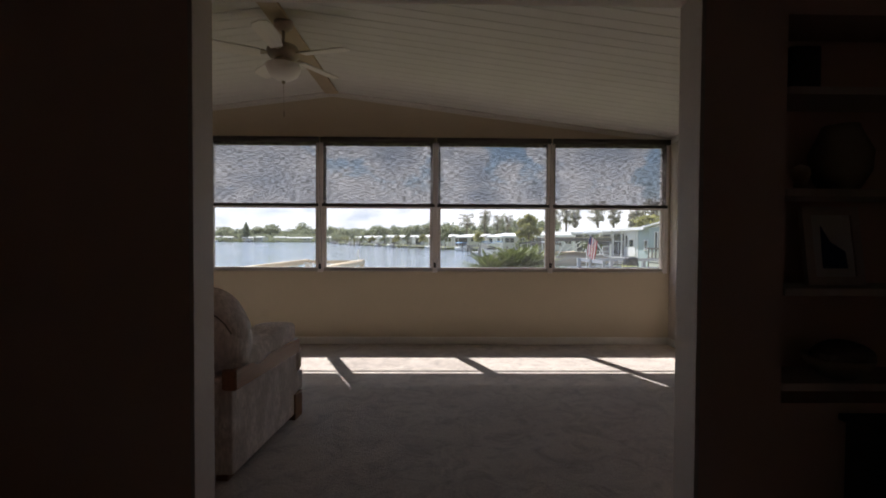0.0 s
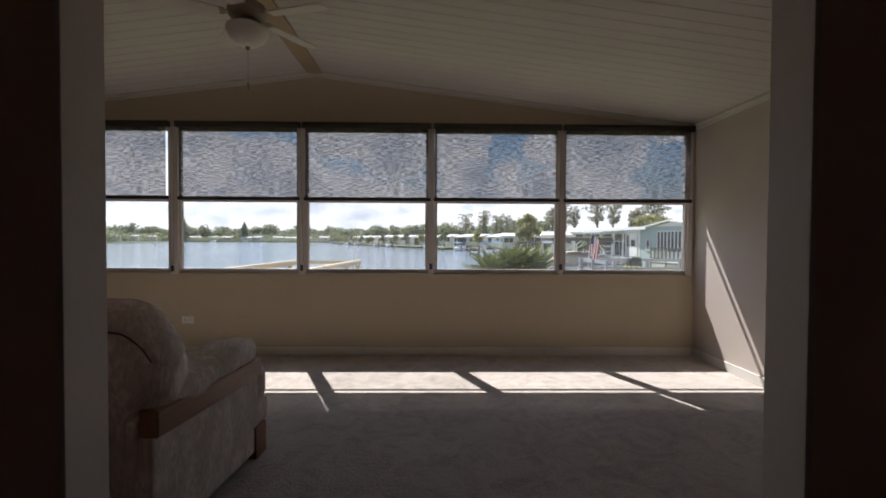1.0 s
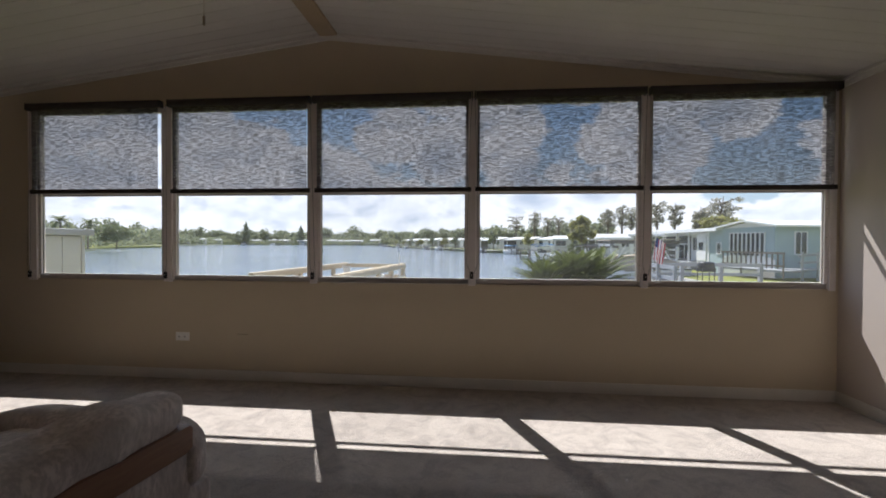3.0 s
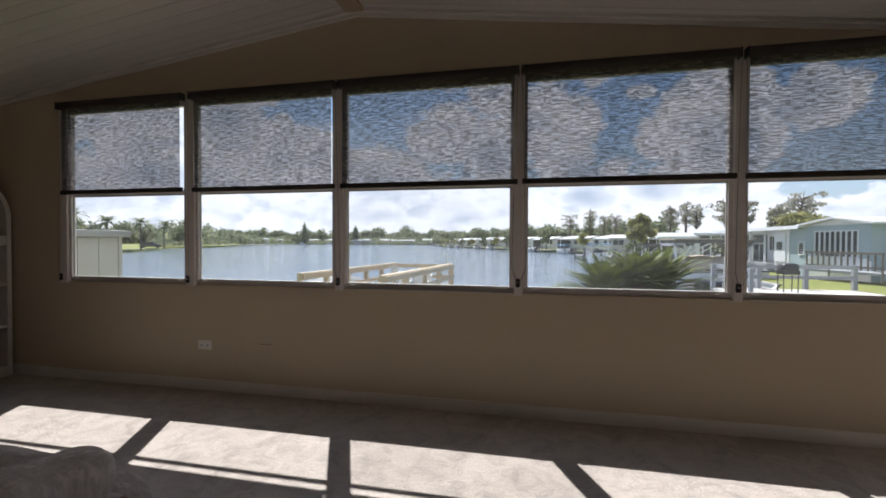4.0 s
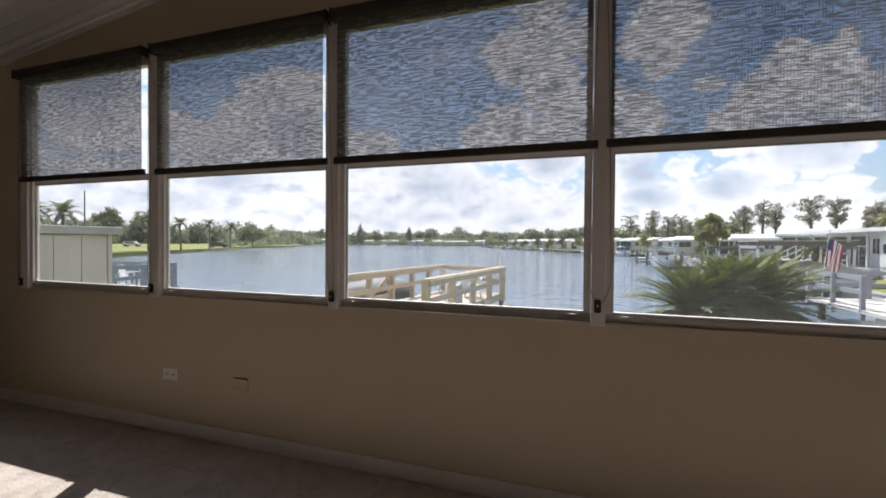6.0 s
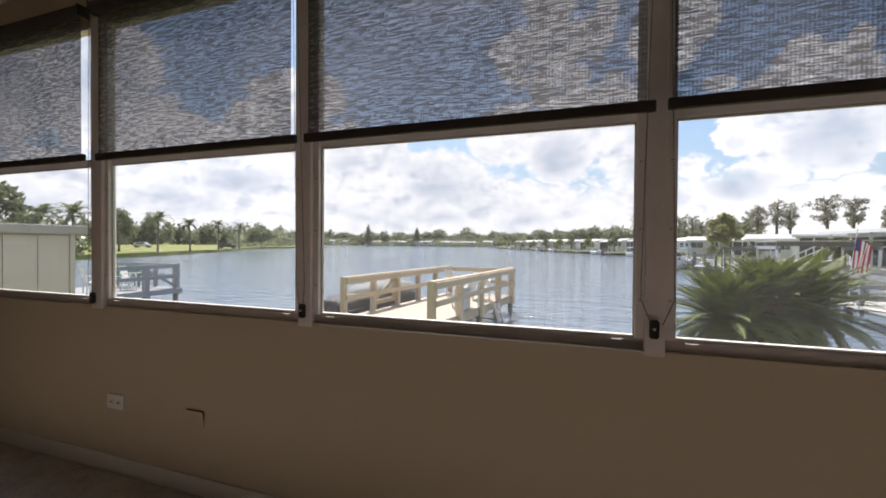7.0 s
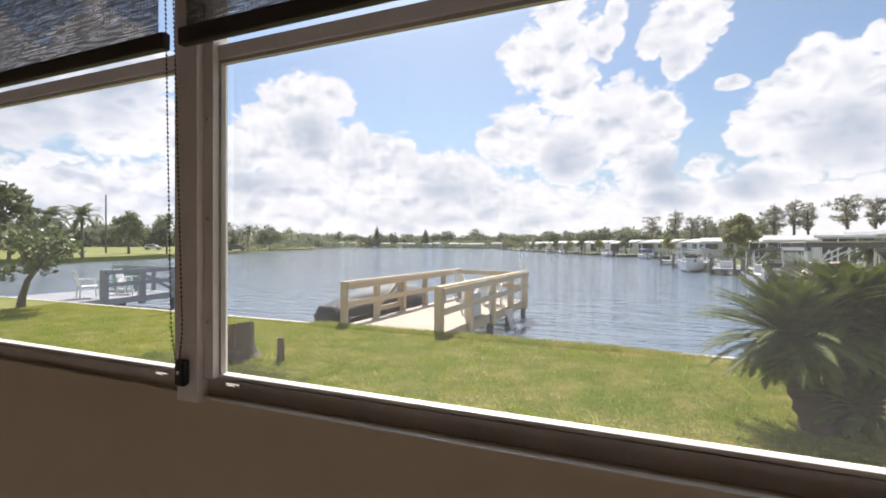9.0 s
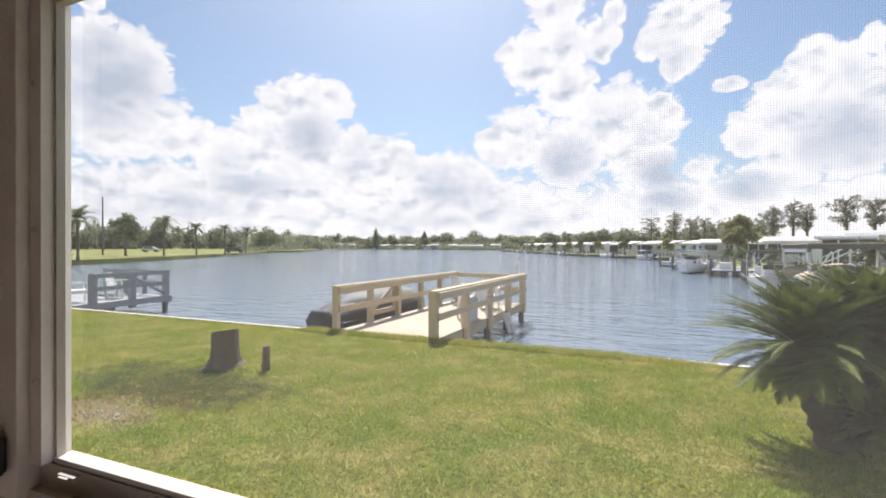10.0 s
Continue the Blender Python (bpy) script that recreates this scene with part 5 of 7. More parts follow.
def build_weeds():
    rng = np.random.default_rng(17)
    blobs = []
    for _ in range(240):
        a, r = rng.uniform(0, math.tau), rng.random() ** 0.6
        blobs.append((-6.0 + 1.75 * r * math.cos(a), 8.75 + 0.75 * r * math.sin(a), LAWN_Z + 0.03, 0.12, 0.11, 0.022))
    v, f = leaf_cloud(rng, blobs, 11000, 0.013, 0.7)
    tagged(from_arrays("weeds", v, f, WEED_GREEN), "low dark green weeds in the lawn round the stump", "weeds", "", "stuff")


build_weeds()


def build_leaning_tree():
    rng = np.random.default_rng(21)
    t = thing("small_tree", pose(-16.0, 11.35, LAWN_Z), "small leaning tree with pale glossy leaves on the lawn", "tree")
    bm = bmesh.new()
    tube(bm, ((0, 0, -0.1), (0.1, 0, 0.3), (0.35, 0, 0.75), (0.75, 0.05, 1.15)), [0.12, 0.09, 0.07, 0.05], 9)
    blobs = []
    for k in range(11):
        a = k * 2.4
        e = Vector((0.75 + 1.0 * math.cos(a) * rng.uniform(0.5, 1), 0.9 * math.sin(a) * rng.uniform(0.5, 1), 1.25 + rng.uniform(-0.2, 0.75)))
        tube(bm, ((0.55, 0.03, 0.95), e.lerp(Vector((0.6, 0, 1.1)), 0.4), e), [0.04, 0.025, 0.01], 5)
        blobs.append((e.x, e.y, e.z, 0.42, 0.42, 0.3))
    part("trunk", bm, BARK, t, "", True)
    crown_part(t, rng, blobs, 1500, 0.085, BLOOM)


build_leaning_tree()

# ---- docks, boats and houses round the lake ----
def plank_mesh(name, w, l, h, material):
    bm = solid((-w / 2, w / 2, -l / 2, l / 2, -h, 0))
    me = bpy.data.meshes.new(name)
    bmesh.ops.recalc_face_normals(bm, faces=bm.faces[:])
    bm.to_mesh(me)
    bm.free()
    me.materials.append(material)
    return me


def rail_run(d, a, b, n, wood, top=0.95, down=-0.3, half=0.055, boards=((0.80, 0.945, 0.04), (0.40, 0.53, 0.04))):
    """Posts and boards along one edge of a dock."""
    a, b = Vector(a), Vector(b)
    for k in range(n):
        p = a.lerp(b, k / (n - 1))
        part("post", solid((p.x - half, p.x + half, p.y - half, p.y + half, down, top), bevel=0.008), wood, d)
    side = (b - a).normalized().cross(Vector((0, 0, 1))) * (half + 0.023)
    for z0, z1, t in boards:
        bm = bmesh.new()
        zm = (z0 + z1) / 2
        beam(bm, a + side + Vector((0, 0, zm)), b + side + Vector((0, 0, zm)), t, z1 - z0)
        part("rail_board", bm, wood, d)


def build_dock():
    d = thing("dock", pose(-6.2, 12.72, -0.67, 0, 0, -4.8), "new yellow timber dock with board rails and a gate", "dock")
    W, L = 2.30, 6.45
    me = plank_mesh("deck_board", W + 0.1, 0.136, 0.035, DECKING)
    n = int(L / 0.142)
    for k in range(n):
        shared("deck_board", me, d, pose(W / 2, 0.05 + k * 0.142, 0.0, 0, 0, 0))
    for x in (0.0, W):
        bm = solid((x - 0.03, x + 0.03, 0.0, L, -0.25, -0.037))
        part("stringer", bm, LUMBER, d)
    part("header_board", solid((-0.05, W + 0.05, -0.04, -0.005, -0.16, 0.0)), LUMBER, d)
    rail_run(d, (-0.06, 0, 0), (-0.06, L, 0), 6, LUMBER, half=0.065)
    rail_run(d, (W + 0.06, 0, 0), (W + 0.06, L, 0), 5, LUMBER, half=0.08)
    rail_run(d, (-0.06, L, 0), (W + 0.06, L, 0), 3, LUMBER)
    for x in (-0.06, W + 0.06):
        bm = bmesh.new()
        beam(bm, (x, -0.06, 0.967), (x, L + 0.06, 0.967), 0.14, 0.035)
        part("cap_board", bm, LUMBER, d)
    gate = part("gate", solid((-0.14, -0.10, 1.36, 2.5, 0.78, 0.9), (-0.14, -0.10, 1.36, 2.5, 0.12, 0.24), (-0.14, -0.10, 1.36, 1.46, 0.24, 0.78), (-0.14, -0.10, 2.4, 2.5, 0.24, 0.78)), LUMBER, d, "braced timber gate")
    bm = bmesh.new()
    beam(bm, (-0.12, 1.46, 0.26), (-0.12, 2.4, 0.76), 0.03, 0.09)
    part("brace", bm, LUMBER, gate)
    for z in (0.28, 0.74):
        part("hinge", solid((-0.095, -0.085, 1.28, 1.42, z, z + 0.05)), BLACK_PLASTIC, gate, "black strap hinge")
    for x in (0.0, W):
        for y in (1.6, 3.2, 4.8, L):
            bm = bmesh.new()
            tube(bm, ((x, y, -1.9), (x, y, -0.03)), 0.085, 10)
            part("piling", bm, PILE, d, "dark wet piling")
    for y in (4.3, 4.62):
        bm = bmesh.new()
        beam(bm, (W + 0.1, y, -0.05), (W + 0.42, y, -1.0), 0.06, 0.08)
        part("ladder_rail", bm, WHITE_METAL, d, "pale swim ladder rail")
    for k in range(3):
        f = 0.3 + 0.25 * k
        bm = bmesh.new()
        beam(bm, (W + 0.1 + 0.32 * f, 4.3, -0.05 - 0.95 * f), (W + 0.1 + 0.32 * f, 4.62, -0.05 - 0.95 * f), 0.07, 0.03)
        part("ladder_rung", bm, WHITE_METAL, d)
    bm = bmesh.new()
    tube(bm, ((W - 0.05, L - 0.1, 0.0), (W - 0.08, L - 0.1, 1.42)), 0.03, 8)
    part("pole", bm, WHITE_METAL, d, "thin white pole at the dock's end")
    part("storage_box", solid((W - 0.32, W - 0.08, 2.15, 2.75, 0.003, 0.62), bevel=0.02), SIDING_GREY, d, "pale box behind the rail")
    # furniture on the dock
    for x, y, r in ((1.75, 4.9, 200), (0.6, 5.6, 150), (2.0, 2.9, 250)):
        build_patio_chair((-6.2, 12.72, -0.67), -4.8, x, y, r)


def build_patio_chair(o, rz, x, y, r, material=None):
    m = pose(*o, 0, 0, rz) @ pose(x, y, 0.001, 0, 0, r)
    c = thing("patio_chair", m, "white plastic patio chair with a slatted back on a dock", "chair", "patio chairs")
    material = material or WHITE_METAL
    part("seat", solid((-0.25, 0.25, -0.24, 0.24, 0.38, 0.41), bevel=0.008), material, c)
    for k in range(5):
        bm = bmesh.new()
        xx = -0.2 + 0.1 * k
        beam(bm, (xx, 0.24, 0.41), (xx, 0.36, 0.85), 0.06, 0.018)
        part("back_slat", bm, material, c)
    bm = bmesh.new()
    beam(bm, (-0.25, 0.365, 0.87), (0.25, 0.365, 0.87), 0.03, 0.06)
    part("back_rail", bm, material, c)
    for s in (-1, 1):
        bm = bmesh.new()
        beam(bm, (s * 0.28, -0.22, 0.62), (s * 0.28, 0.32, 0.62), 0.05, 0.025)
        part("armrest", bm, material, c)
        for yy in (-0.22, 0.24):
            bm = bmesh.new()
            beam(bm, (s * 0.27, yy * 1.15, 0), (s * 0.27, yy, 0.61), 0.04, 0.04)
            part("leg", bm, material, c)
    return c


build_dock()


def hull_mesh(L, W, H, bow=0.45, flare=0.75):
    """A boat's hull, bow towards +y, waterline at z = 0.2 H."""
    bm = bmesh.new()
    rows = []
    for k in range(13):
        f = k / 12
        b = 1.0 if f < 1 - bow else max(0.02, math.cos((f - 1 + bow) / bow * math.pi / 2) ** 0.7)
        w = W / 2 * b
        rise = 0.18 * H * max(0, f - 0.5) * 2
        y = -L / 2 + L * f
        rows.append([bm.verts.new(p) for p in ((-w, y, H + rise), (-w * flare, y, 0.25 * H + rise * 0.6), (0, y, rise * 0.8), (w * flare, y, 0.25 * H + rise * 0.6), (w, y, H + rise))])
    for a, b in zip(rows, rows[1:]):
        for i in range(4):
            bm.faces.new((a[i], a[i + 1], b[i + 1], b[i]))
    bm.faces.new(rows[0])
    for a, b in zip(rows, rows[1:]):
        bm.faces.new((a[0], b[0], b[4], a[4]))
    return bm


def build_boat(x, y, rz, L, W, H, label, top=None, top_z=2.0, cover=None, console=True, z=WATER_Z):
    b = thing("boat", pose(x, y, z - 0.12, 0, 0, rz), label, "boat")
    part("hull", hull_mesh(L, W, H), GELCOAT, b)
    part("rub_rail", solid((-W / 2 - 0.02, W / 2 + 0.02, -L / 2, L * 0.1, H - 0.08, H - 0.02), bevel=0.01), BLACK_PLASTIC, b)
    if console:
        part("console", solid((-W * 0.2, W * 0.2, -0.3, 0.3, H, H + 0.5), bevel=0.08), GELCOAT, b)
        part("windshield", solid((-W * 0.2, W * 0.2, 0.3, 0.33, H + 0.45, H + 0.7)), DARK_GLASS, b)
        part("seat", solid((-W * 0.3, W * 0.3, -L * 0.32, -L * 0.2, H, H + 0.45), bevel=0.06), GELCOAT, b)
        part("outboard_motor", solid((-0.2, 0.2, -L / 2 - 0.45, -L / 2 - 0.02, 0.3 * H, H + 0.45), bevel=0.08), BLACK_PLASTIC, b)
    if top:
        bm = bmesh.new()
        n = 8
        q = []
        for k in range(n + 1):
            f = k / n * 2 - 1
            q.append([bm.verts.new((f * W * 0.5, yy, top_z - 0.16 * f * f + dz)) for yy in (-L * 0.28, L * 0.22) for dz in (0, 0.05)])
        for a, c in zip(q, q[1:]):
            for i, j in ((0, 1), (1, 3), (3, 2), (2, 0)):
                bm.faces.new((a[i], a[j], c[j], c[i]))
        bm.faces.new([q[0][i] for i in (0, 1, 3, 2)]), bm.faces.new([q[-1][i] for i in (0, 2, 3, 1)])
        part("canopy", bm, top, b, "", True)
        for sx in (-1, 1):
            for yy in (-L * 0.25, L * 0.19):
                bm = bmesh.new()
                tube(bm, ((sx * W * 0.45, yy, H), (sx * W * 0.45, yy, top_z - 0.13)), 0.022, 6)
                part("canopy_pole", bm, WHITE_METAL, b)
    if cover:
        bm = bmesh.new()
        cushion(bm, (0, 0.0, H + 0.05), (W * 0.52, L * 0.47, 0.42), 0.75, 0.22, 24, 14, None, int(x))
        part("cover", bm, cover, b, "", True)
    return b


# a boat under dark and grey covers beside the dock
def build_covered_boat():
    b = thing("boat", pose(-7.02, 15.9, WATER_Z - 0.1, 0, 0, -5), "moored boat under a black and grey fitted cover", "boat")
    part("hull", hull_mesh(4.6, 1.25, 0.7, 0.35), CANVAS_DARK, b)
    bm = bmesh.new()
    cushion(bm, (0, -0.1, 0.68), (0.68, 2.35, 0.40), 0.6, 0.15, 28, 16, None, 3)
    part("skirt_cover", bm, CANVAS_DARK, b, "black sagging cover", True)
    bm = bmesh.new()
    cushion(bm, (0.02, 0.2, 0.92), (0.56, 1.8, 0.38), 0.8, 0.12, 28, 16, None, 8)
    part("top_cover", bm, CANVAS_GREY, b, "grey taut cover", True)
    bm = bmesh.new()
    cushion(bm, (0, -2.45, 0.58), (0.3, 0.28, 0.42), 0.7, 0.1, 16, 12, None, 5)
    part("motor_cover", bm, CANVAS_DARK, b, "", True)


build_covered_boat()


def build_grey_dock():
    d = thing("dock", pose(-19.6, 12.6, -0.67), "grey weathered dock with a low rail", "dock")
    me = plank_mesh("deck_board", 3.6, 0.136, 0.035, GREY_WOOD)
    for k in range(25):
        shared("deck_board", me, d, pose(1.8, 0.05 + k * 0.142, 0))
    part("fascia", solid((0, 3.62, -0.04, -0.002, -0.2, 0.0)), GREY_WOOD, d)
    part("fascia", solid((3.602, 3.64, 0.0, 3.6, -0.2, 0.0)), GREY_WOOD, d)
    rail_run(d, (3.56, 0.95, 0), (3.42, 3.5, 0), 3, GREY_WOOD, half=0.09)
    rail_run(d, (0, 3.5, 0), (3.42, 3.5, 0), 4, GREY_WOOD)
    bm = bmesh.new()
    beam(bm, (3.5, 2.0, 0.9), (3.42, 3.4, 0.1), 0.03, 0.09)
    part("brace", bm, GREY_WOOD, d)
    for x in (0.2, 3.45):
        for y in (1.6, 3.45):
            bm = bmesh.new()
            tube(bm, ((x, y, -1.9), (x, y, -0.04)), 0.09, 10)
            part("piling", bm, PILE, d)
    for x, y, r in ((2.75, 0.95, 160), (2.7, 2.3, 120)):
        build_patio_chair((-19.6, 12.6, -0.67), 0, x, y, r)
    b = thing("bench", pose(-18.2, 15.4, -0.669), "faded green slatted bench on the grey dock", "bench")
    for k in range(3):
        part("seat_slat", solid((-0.7, 0.7, -0.2 + k * 0.14, -0.08 + k * 0.14, 0.40, 0.43)), TEAL_PAINT, b)
    for k in range(2):
        part("back_slat", solid((-0.7, 0.7, 0.22, 0.25, 0.55 + k * 0.18, 0.68 + k * 0.18)), TEAL_PAINT, b)
    for x in (-0.6, 0.6):
        part("leg", solid((x - 0.03, x + 0.03, -0.2, -0.14, 0, 0.4)), TEAL_PAINT, b)
        part("leg", solid((x - 0.03, x + 0.03, 0.19, 0.25, 0, 0.86)), TEAL_PAINT, b)


build_grey_dock()


def build_shed():
    s = thing("shed", pose(-5.28, 5.37, LAWN_Z), "pale grey panelled utility shed with a flat overhanging roof", "shed")
    part("wall", solid((-1.05, 1.05, -0.32, 0.32, 0, 1.86)), SHED_GREY, s)
    for k in range(3):
        y = -0.315 + 0.205 * k
        part("panel", solid((1.051, 1.062, y, y + 0.197, 0.02, 1.85)), SHED_GREY, s)
    part("corner_trim", solid((1.0, 1.068, 0.321, 0.335, 0, 1.86), (1.051, 1.068, 0.302, 0.32, 0, 1.86)), SHED_GREY, s)
    part("roof", solid((-1.12, 1.12, -0.33, 0.40, 1.862, 1.93), bevel=0.01), ROOF_GREY, s, "dark grey roof edge")


build_shed()


def window_part(house, x0, x1, z0, z1, y, facing="y", frame_material=None, name="window", mullions=1):
    """A framed window on a wall; facing y: the wall looks to -y, facing x: to -x (x and y swap)."""
    frame_material = frame_material or SIDING_WHITE
    t = 0.05

    def bx(a0, a1, c0, c1, d0, d1):
        return (a0, a1, y - d1, y - d0, c0, c1) if facing == "y" else (y - d1, y - d0, a0, a1, c0, c1)
    bars = [bx(x0 - t, x0, z0 - t, z1 + t, 0.002, 0.06), bx(x1, x1 + t, z0 - t, z1 + t, 0.002, 0.06), bx(x0, x1, z1, z1 + t, 0.002, 0.06), bx(x0, x1, z0 - t, z0, 0.002, 0.07)]
    for k in range(mullions):
        c = x0 + (x1 - x0) * (k + 1) / (mullions + 1)
        bars.append(bx(c - 0.02, c + 0.02, z0, z1, 0.002, 0.05))
    w = part(name, solid(*bars), frame_material, house)
    part("pane", solid(bx(x0, x1, z0, z1, 0.004, 0.02)), DARK_GLASS, w)
    return w


def gable_roof(bm, x0, x1, y0, y1, z, rise, over=0.35, along="x", thick=0.12):
    if along == "x":
        ym = (y0 + y1) / 2
        prof = [(y0 - over, z - 0.02), (ym, z + rise), (y1 + over, z - 0.02), (y1 + over, z + thick - 0.02), (ym, z + rise + thick), (y0 - over, z + thick - 0.02)]
        a = [bm.verts.new((x0 - over, y, zz)) for y, zz in prof]
        b = [bm.verts.new((x1 + over, y, zz)) for y, zz in prof]
    else:
        xm = (x0 + x1) / 2
        prof = [(x0 - over, z - 0.02), (xm, z + rise), (x1 + over, z - 0.02), (x1 + over, z + thick - 0.02), (xm, z + rise + thick), (x0 - over, z + thick - 0.02)]
        a = [bm.verts.new((x, y0 - over, zz)) for x, zz in prof]
        b = [bm.verts.new((x, y1 + over, zz)) for x, zz in prof]
    for q in (a, b):
        bm.faces.new((q[0], q[1], q[4], q[5])), bm.faces.new((q[1], q[2], q[3], q[4]))
    for i in range(6):
        bm.faces.new((a[i], b[i], b[(i + 1) % 6], a[(i + 1) % 6]))


def build_home(x, y, rz, L, D, H, wall, label, seed=0, porch=True, roof=None):
    """A plain manufactured home; its long side looks to local -y."""
    rng = random.Random(seed)
    h = thing("mobile_home", pose(x, y, LAWN_Z, 0, 0, rz), label, "house", "homes along the far shore")
    bm = solid((-L / 2, L / 2, 0, D, 0, H))
    for k in range(int(H / 0.3)):
        box(bm, -L / 2, L / 2, -0.02, 0, 0.3 * k + 0.03, 0.3 * k + 0.28)
    part("wall", bm, wall, h)
    bm = bmesh.new()
    gable_roof(bm, -L / 2, L / 2, 0, D, H, D * 0.09, 0.3)
    part("roof", bm, roof or ROOF_WHITE, h)
    part("fascia", solid((-L / 2 - 0.3, L / 2 + 0.3, -0.34, -0.305, H - 0.16, H + 0.08)), SIDING_WHITE, h)
    px = -L * 0.45
    while px < L * 0.32:
        w = rng.choice((0.9, 1.3, 1.8))
        window_part(h, px, px + w, 1.35, 2.25, -0.022, "y")
        px += w + rng.uniform(0.8, 1.8)
    part("door", solid((L * 0.38, L * 0.38 + 0.9, -0.05, -0.022, 0.6, 2.6)), SIDING_WHITE, h)
    if porch:
        s = rng.choice((-1, 1))
        xa, xb = sorted((s * L * 0.05, s * L * 0.48))
        part("porch_roof", solid((xa, xb, -2.6, -0.36, H - 0.22, H - 0.12)), roof or ROOF_WHITE, h)
        for k in range(4):
            xx = xa + 0.1 + (xb - xa - 0.2) * k / 3
            part("porch_post", solid((xx - 0.05, xx + 0.05, -2.55, -2.45, 0, H - 0.22)), SIDING_WHITE, h)
        # a dark slab stands in for the shade under the porch roof
        part("porch_shade_slab", solid((xa + 0.1, xb - 0.1, -0.2, -0.06, 0.3, H - 0.25)), SHADOW_IN, h, "dark slab coloured as the shade under the porch roof")
        part("porch_floor", solid((xa, xb, -2.6, -0.4, 0.0, 0.25)), CONCRETE, h)
    return h


def build_far_homes():
    shore = [Vector(p) for p in ((13, 92), (-3, 121), (-45, 214), (-80, 335))]
    walls = (SIDING_WHITE, SIDING_CREAM, SIDING_GREY, SIDING_WHITE)
    seg = [(a, b, (b - a).length) for a, b in zip(shore, shore[1:])]
    total = sum(s[2] for s in seg)
    k, d = 0, 6.0
    rng = random.Random(8)
    while d < total - 6 and k < 15:
        q = d
        for a, b, l in seg:
            if q <= l:
                break
            q -= l
        p = a.lerp(b, q / l)
        way = (b - a) / l
        inland = Vector((way.y, -way.x))
        c = p + inland * rng.uniform(5.5, 7.5)
        rz = math.degrees(math.atan2(way.y, way.x)) + 180
        L = rng.uniform(9.5, 12.5)
        build_home(c.x, c.y, rz, L, 7.0, rng.uniform(2.55, 2.85), walls[k % 4], ("white" if k % 4 in (0, 3) else "cream" if k % 4 == 1 else "grey") + " manufactured home with a white metal roof on the far shore", k, True, ROOF_DULL if k % 3 == 1 else None)
        g = c - way * (L / 2 + 1.6) - inland * 2.0
        build_tree(g.x, g.y, rng.uniform(2.5, 4.2), 1.6, 300 + k, OLIVE_GREEN if k % 2 else TREE_GREEN, "bushy shade tree between far homes", "round", leaves=500, leaf=0.3)
        # a small dock with piles before each home
        dk = thing("dock", pose(p.x, p.y, -0.7, 0, 0, rz), "small weathered dock on the far shore", "dock", "far docks")
        part("deck", solid((-2.2, 2.2, -4.0, 0.3, -0.1, 0)), GREY_WOOD, dk)
        for xx in (-2.1, 0.0, 2.1):
            for yy in (-3.9, -1.9):
                bm = bmesh.new()
                tube(bm, ((xx, yy, -2.0), (xx, yy, 0.85)), 0.1, 7)
                part("piling", bm, PILE, dk)
        for yy in (-3.9,):
            part("rail", solid((-2.1, 2.1, yy - 0.03, yy + 0.03, 0.7, 0.8)), GREY_WOOD, dk)
        if k % 3 != 2:
            w = p - inland * 3.0 + way * 4.0
            build_boat(w.x, w.y, rz + 90, 5.6, 2.1, 0.8, "small white motorboat moored on the far shore", (CANVAS_BLUE, CANVAS_TAN, CANVAS_GREY)[k % 3] if k % 4 == 0 else None, 2.0)
        d += L + rng.uniform(2.5, 5.0)
        k += 1


build_far_homes()

# boats along the neighbours' shore
build_boat(6.7, 53.5, 165, 6.2, 2.5, 0.95, "white pontoon boat with a blue sun top", CANVAS_BLUE, 2.45)
build_boat(7.6, 33.0, 158, 6.0, 2.4, 0.95, "white deck boat with a dark sun top moored at the shore", CANVAS_DARK, 2.45)
build_boat(9.3, 28.2, 80, 4.6, 1.9, 0.85, "boat under a tan cover on a lift", None, 2.0, CANVAS_TAN, False, -0.95)
build_boat(9.6, 31.6, 76, 4.4, 1.8, 0.85, "boat under a pale tan cover behind the lift", None, 2.0, CANVAS_TAN, False, -0.85)


for bx, by, br, bl, bt in ((8.6, 66.5, 165, 5.8, CANVAS_GREY), (9.5, 78.0, 160, 5.4, CANVAS_BLUE)):
    build_boat(bx, by, br, bl, 2.1, 0.85, "white motorboat moored at the neighbours' landing", bt, 2.1)


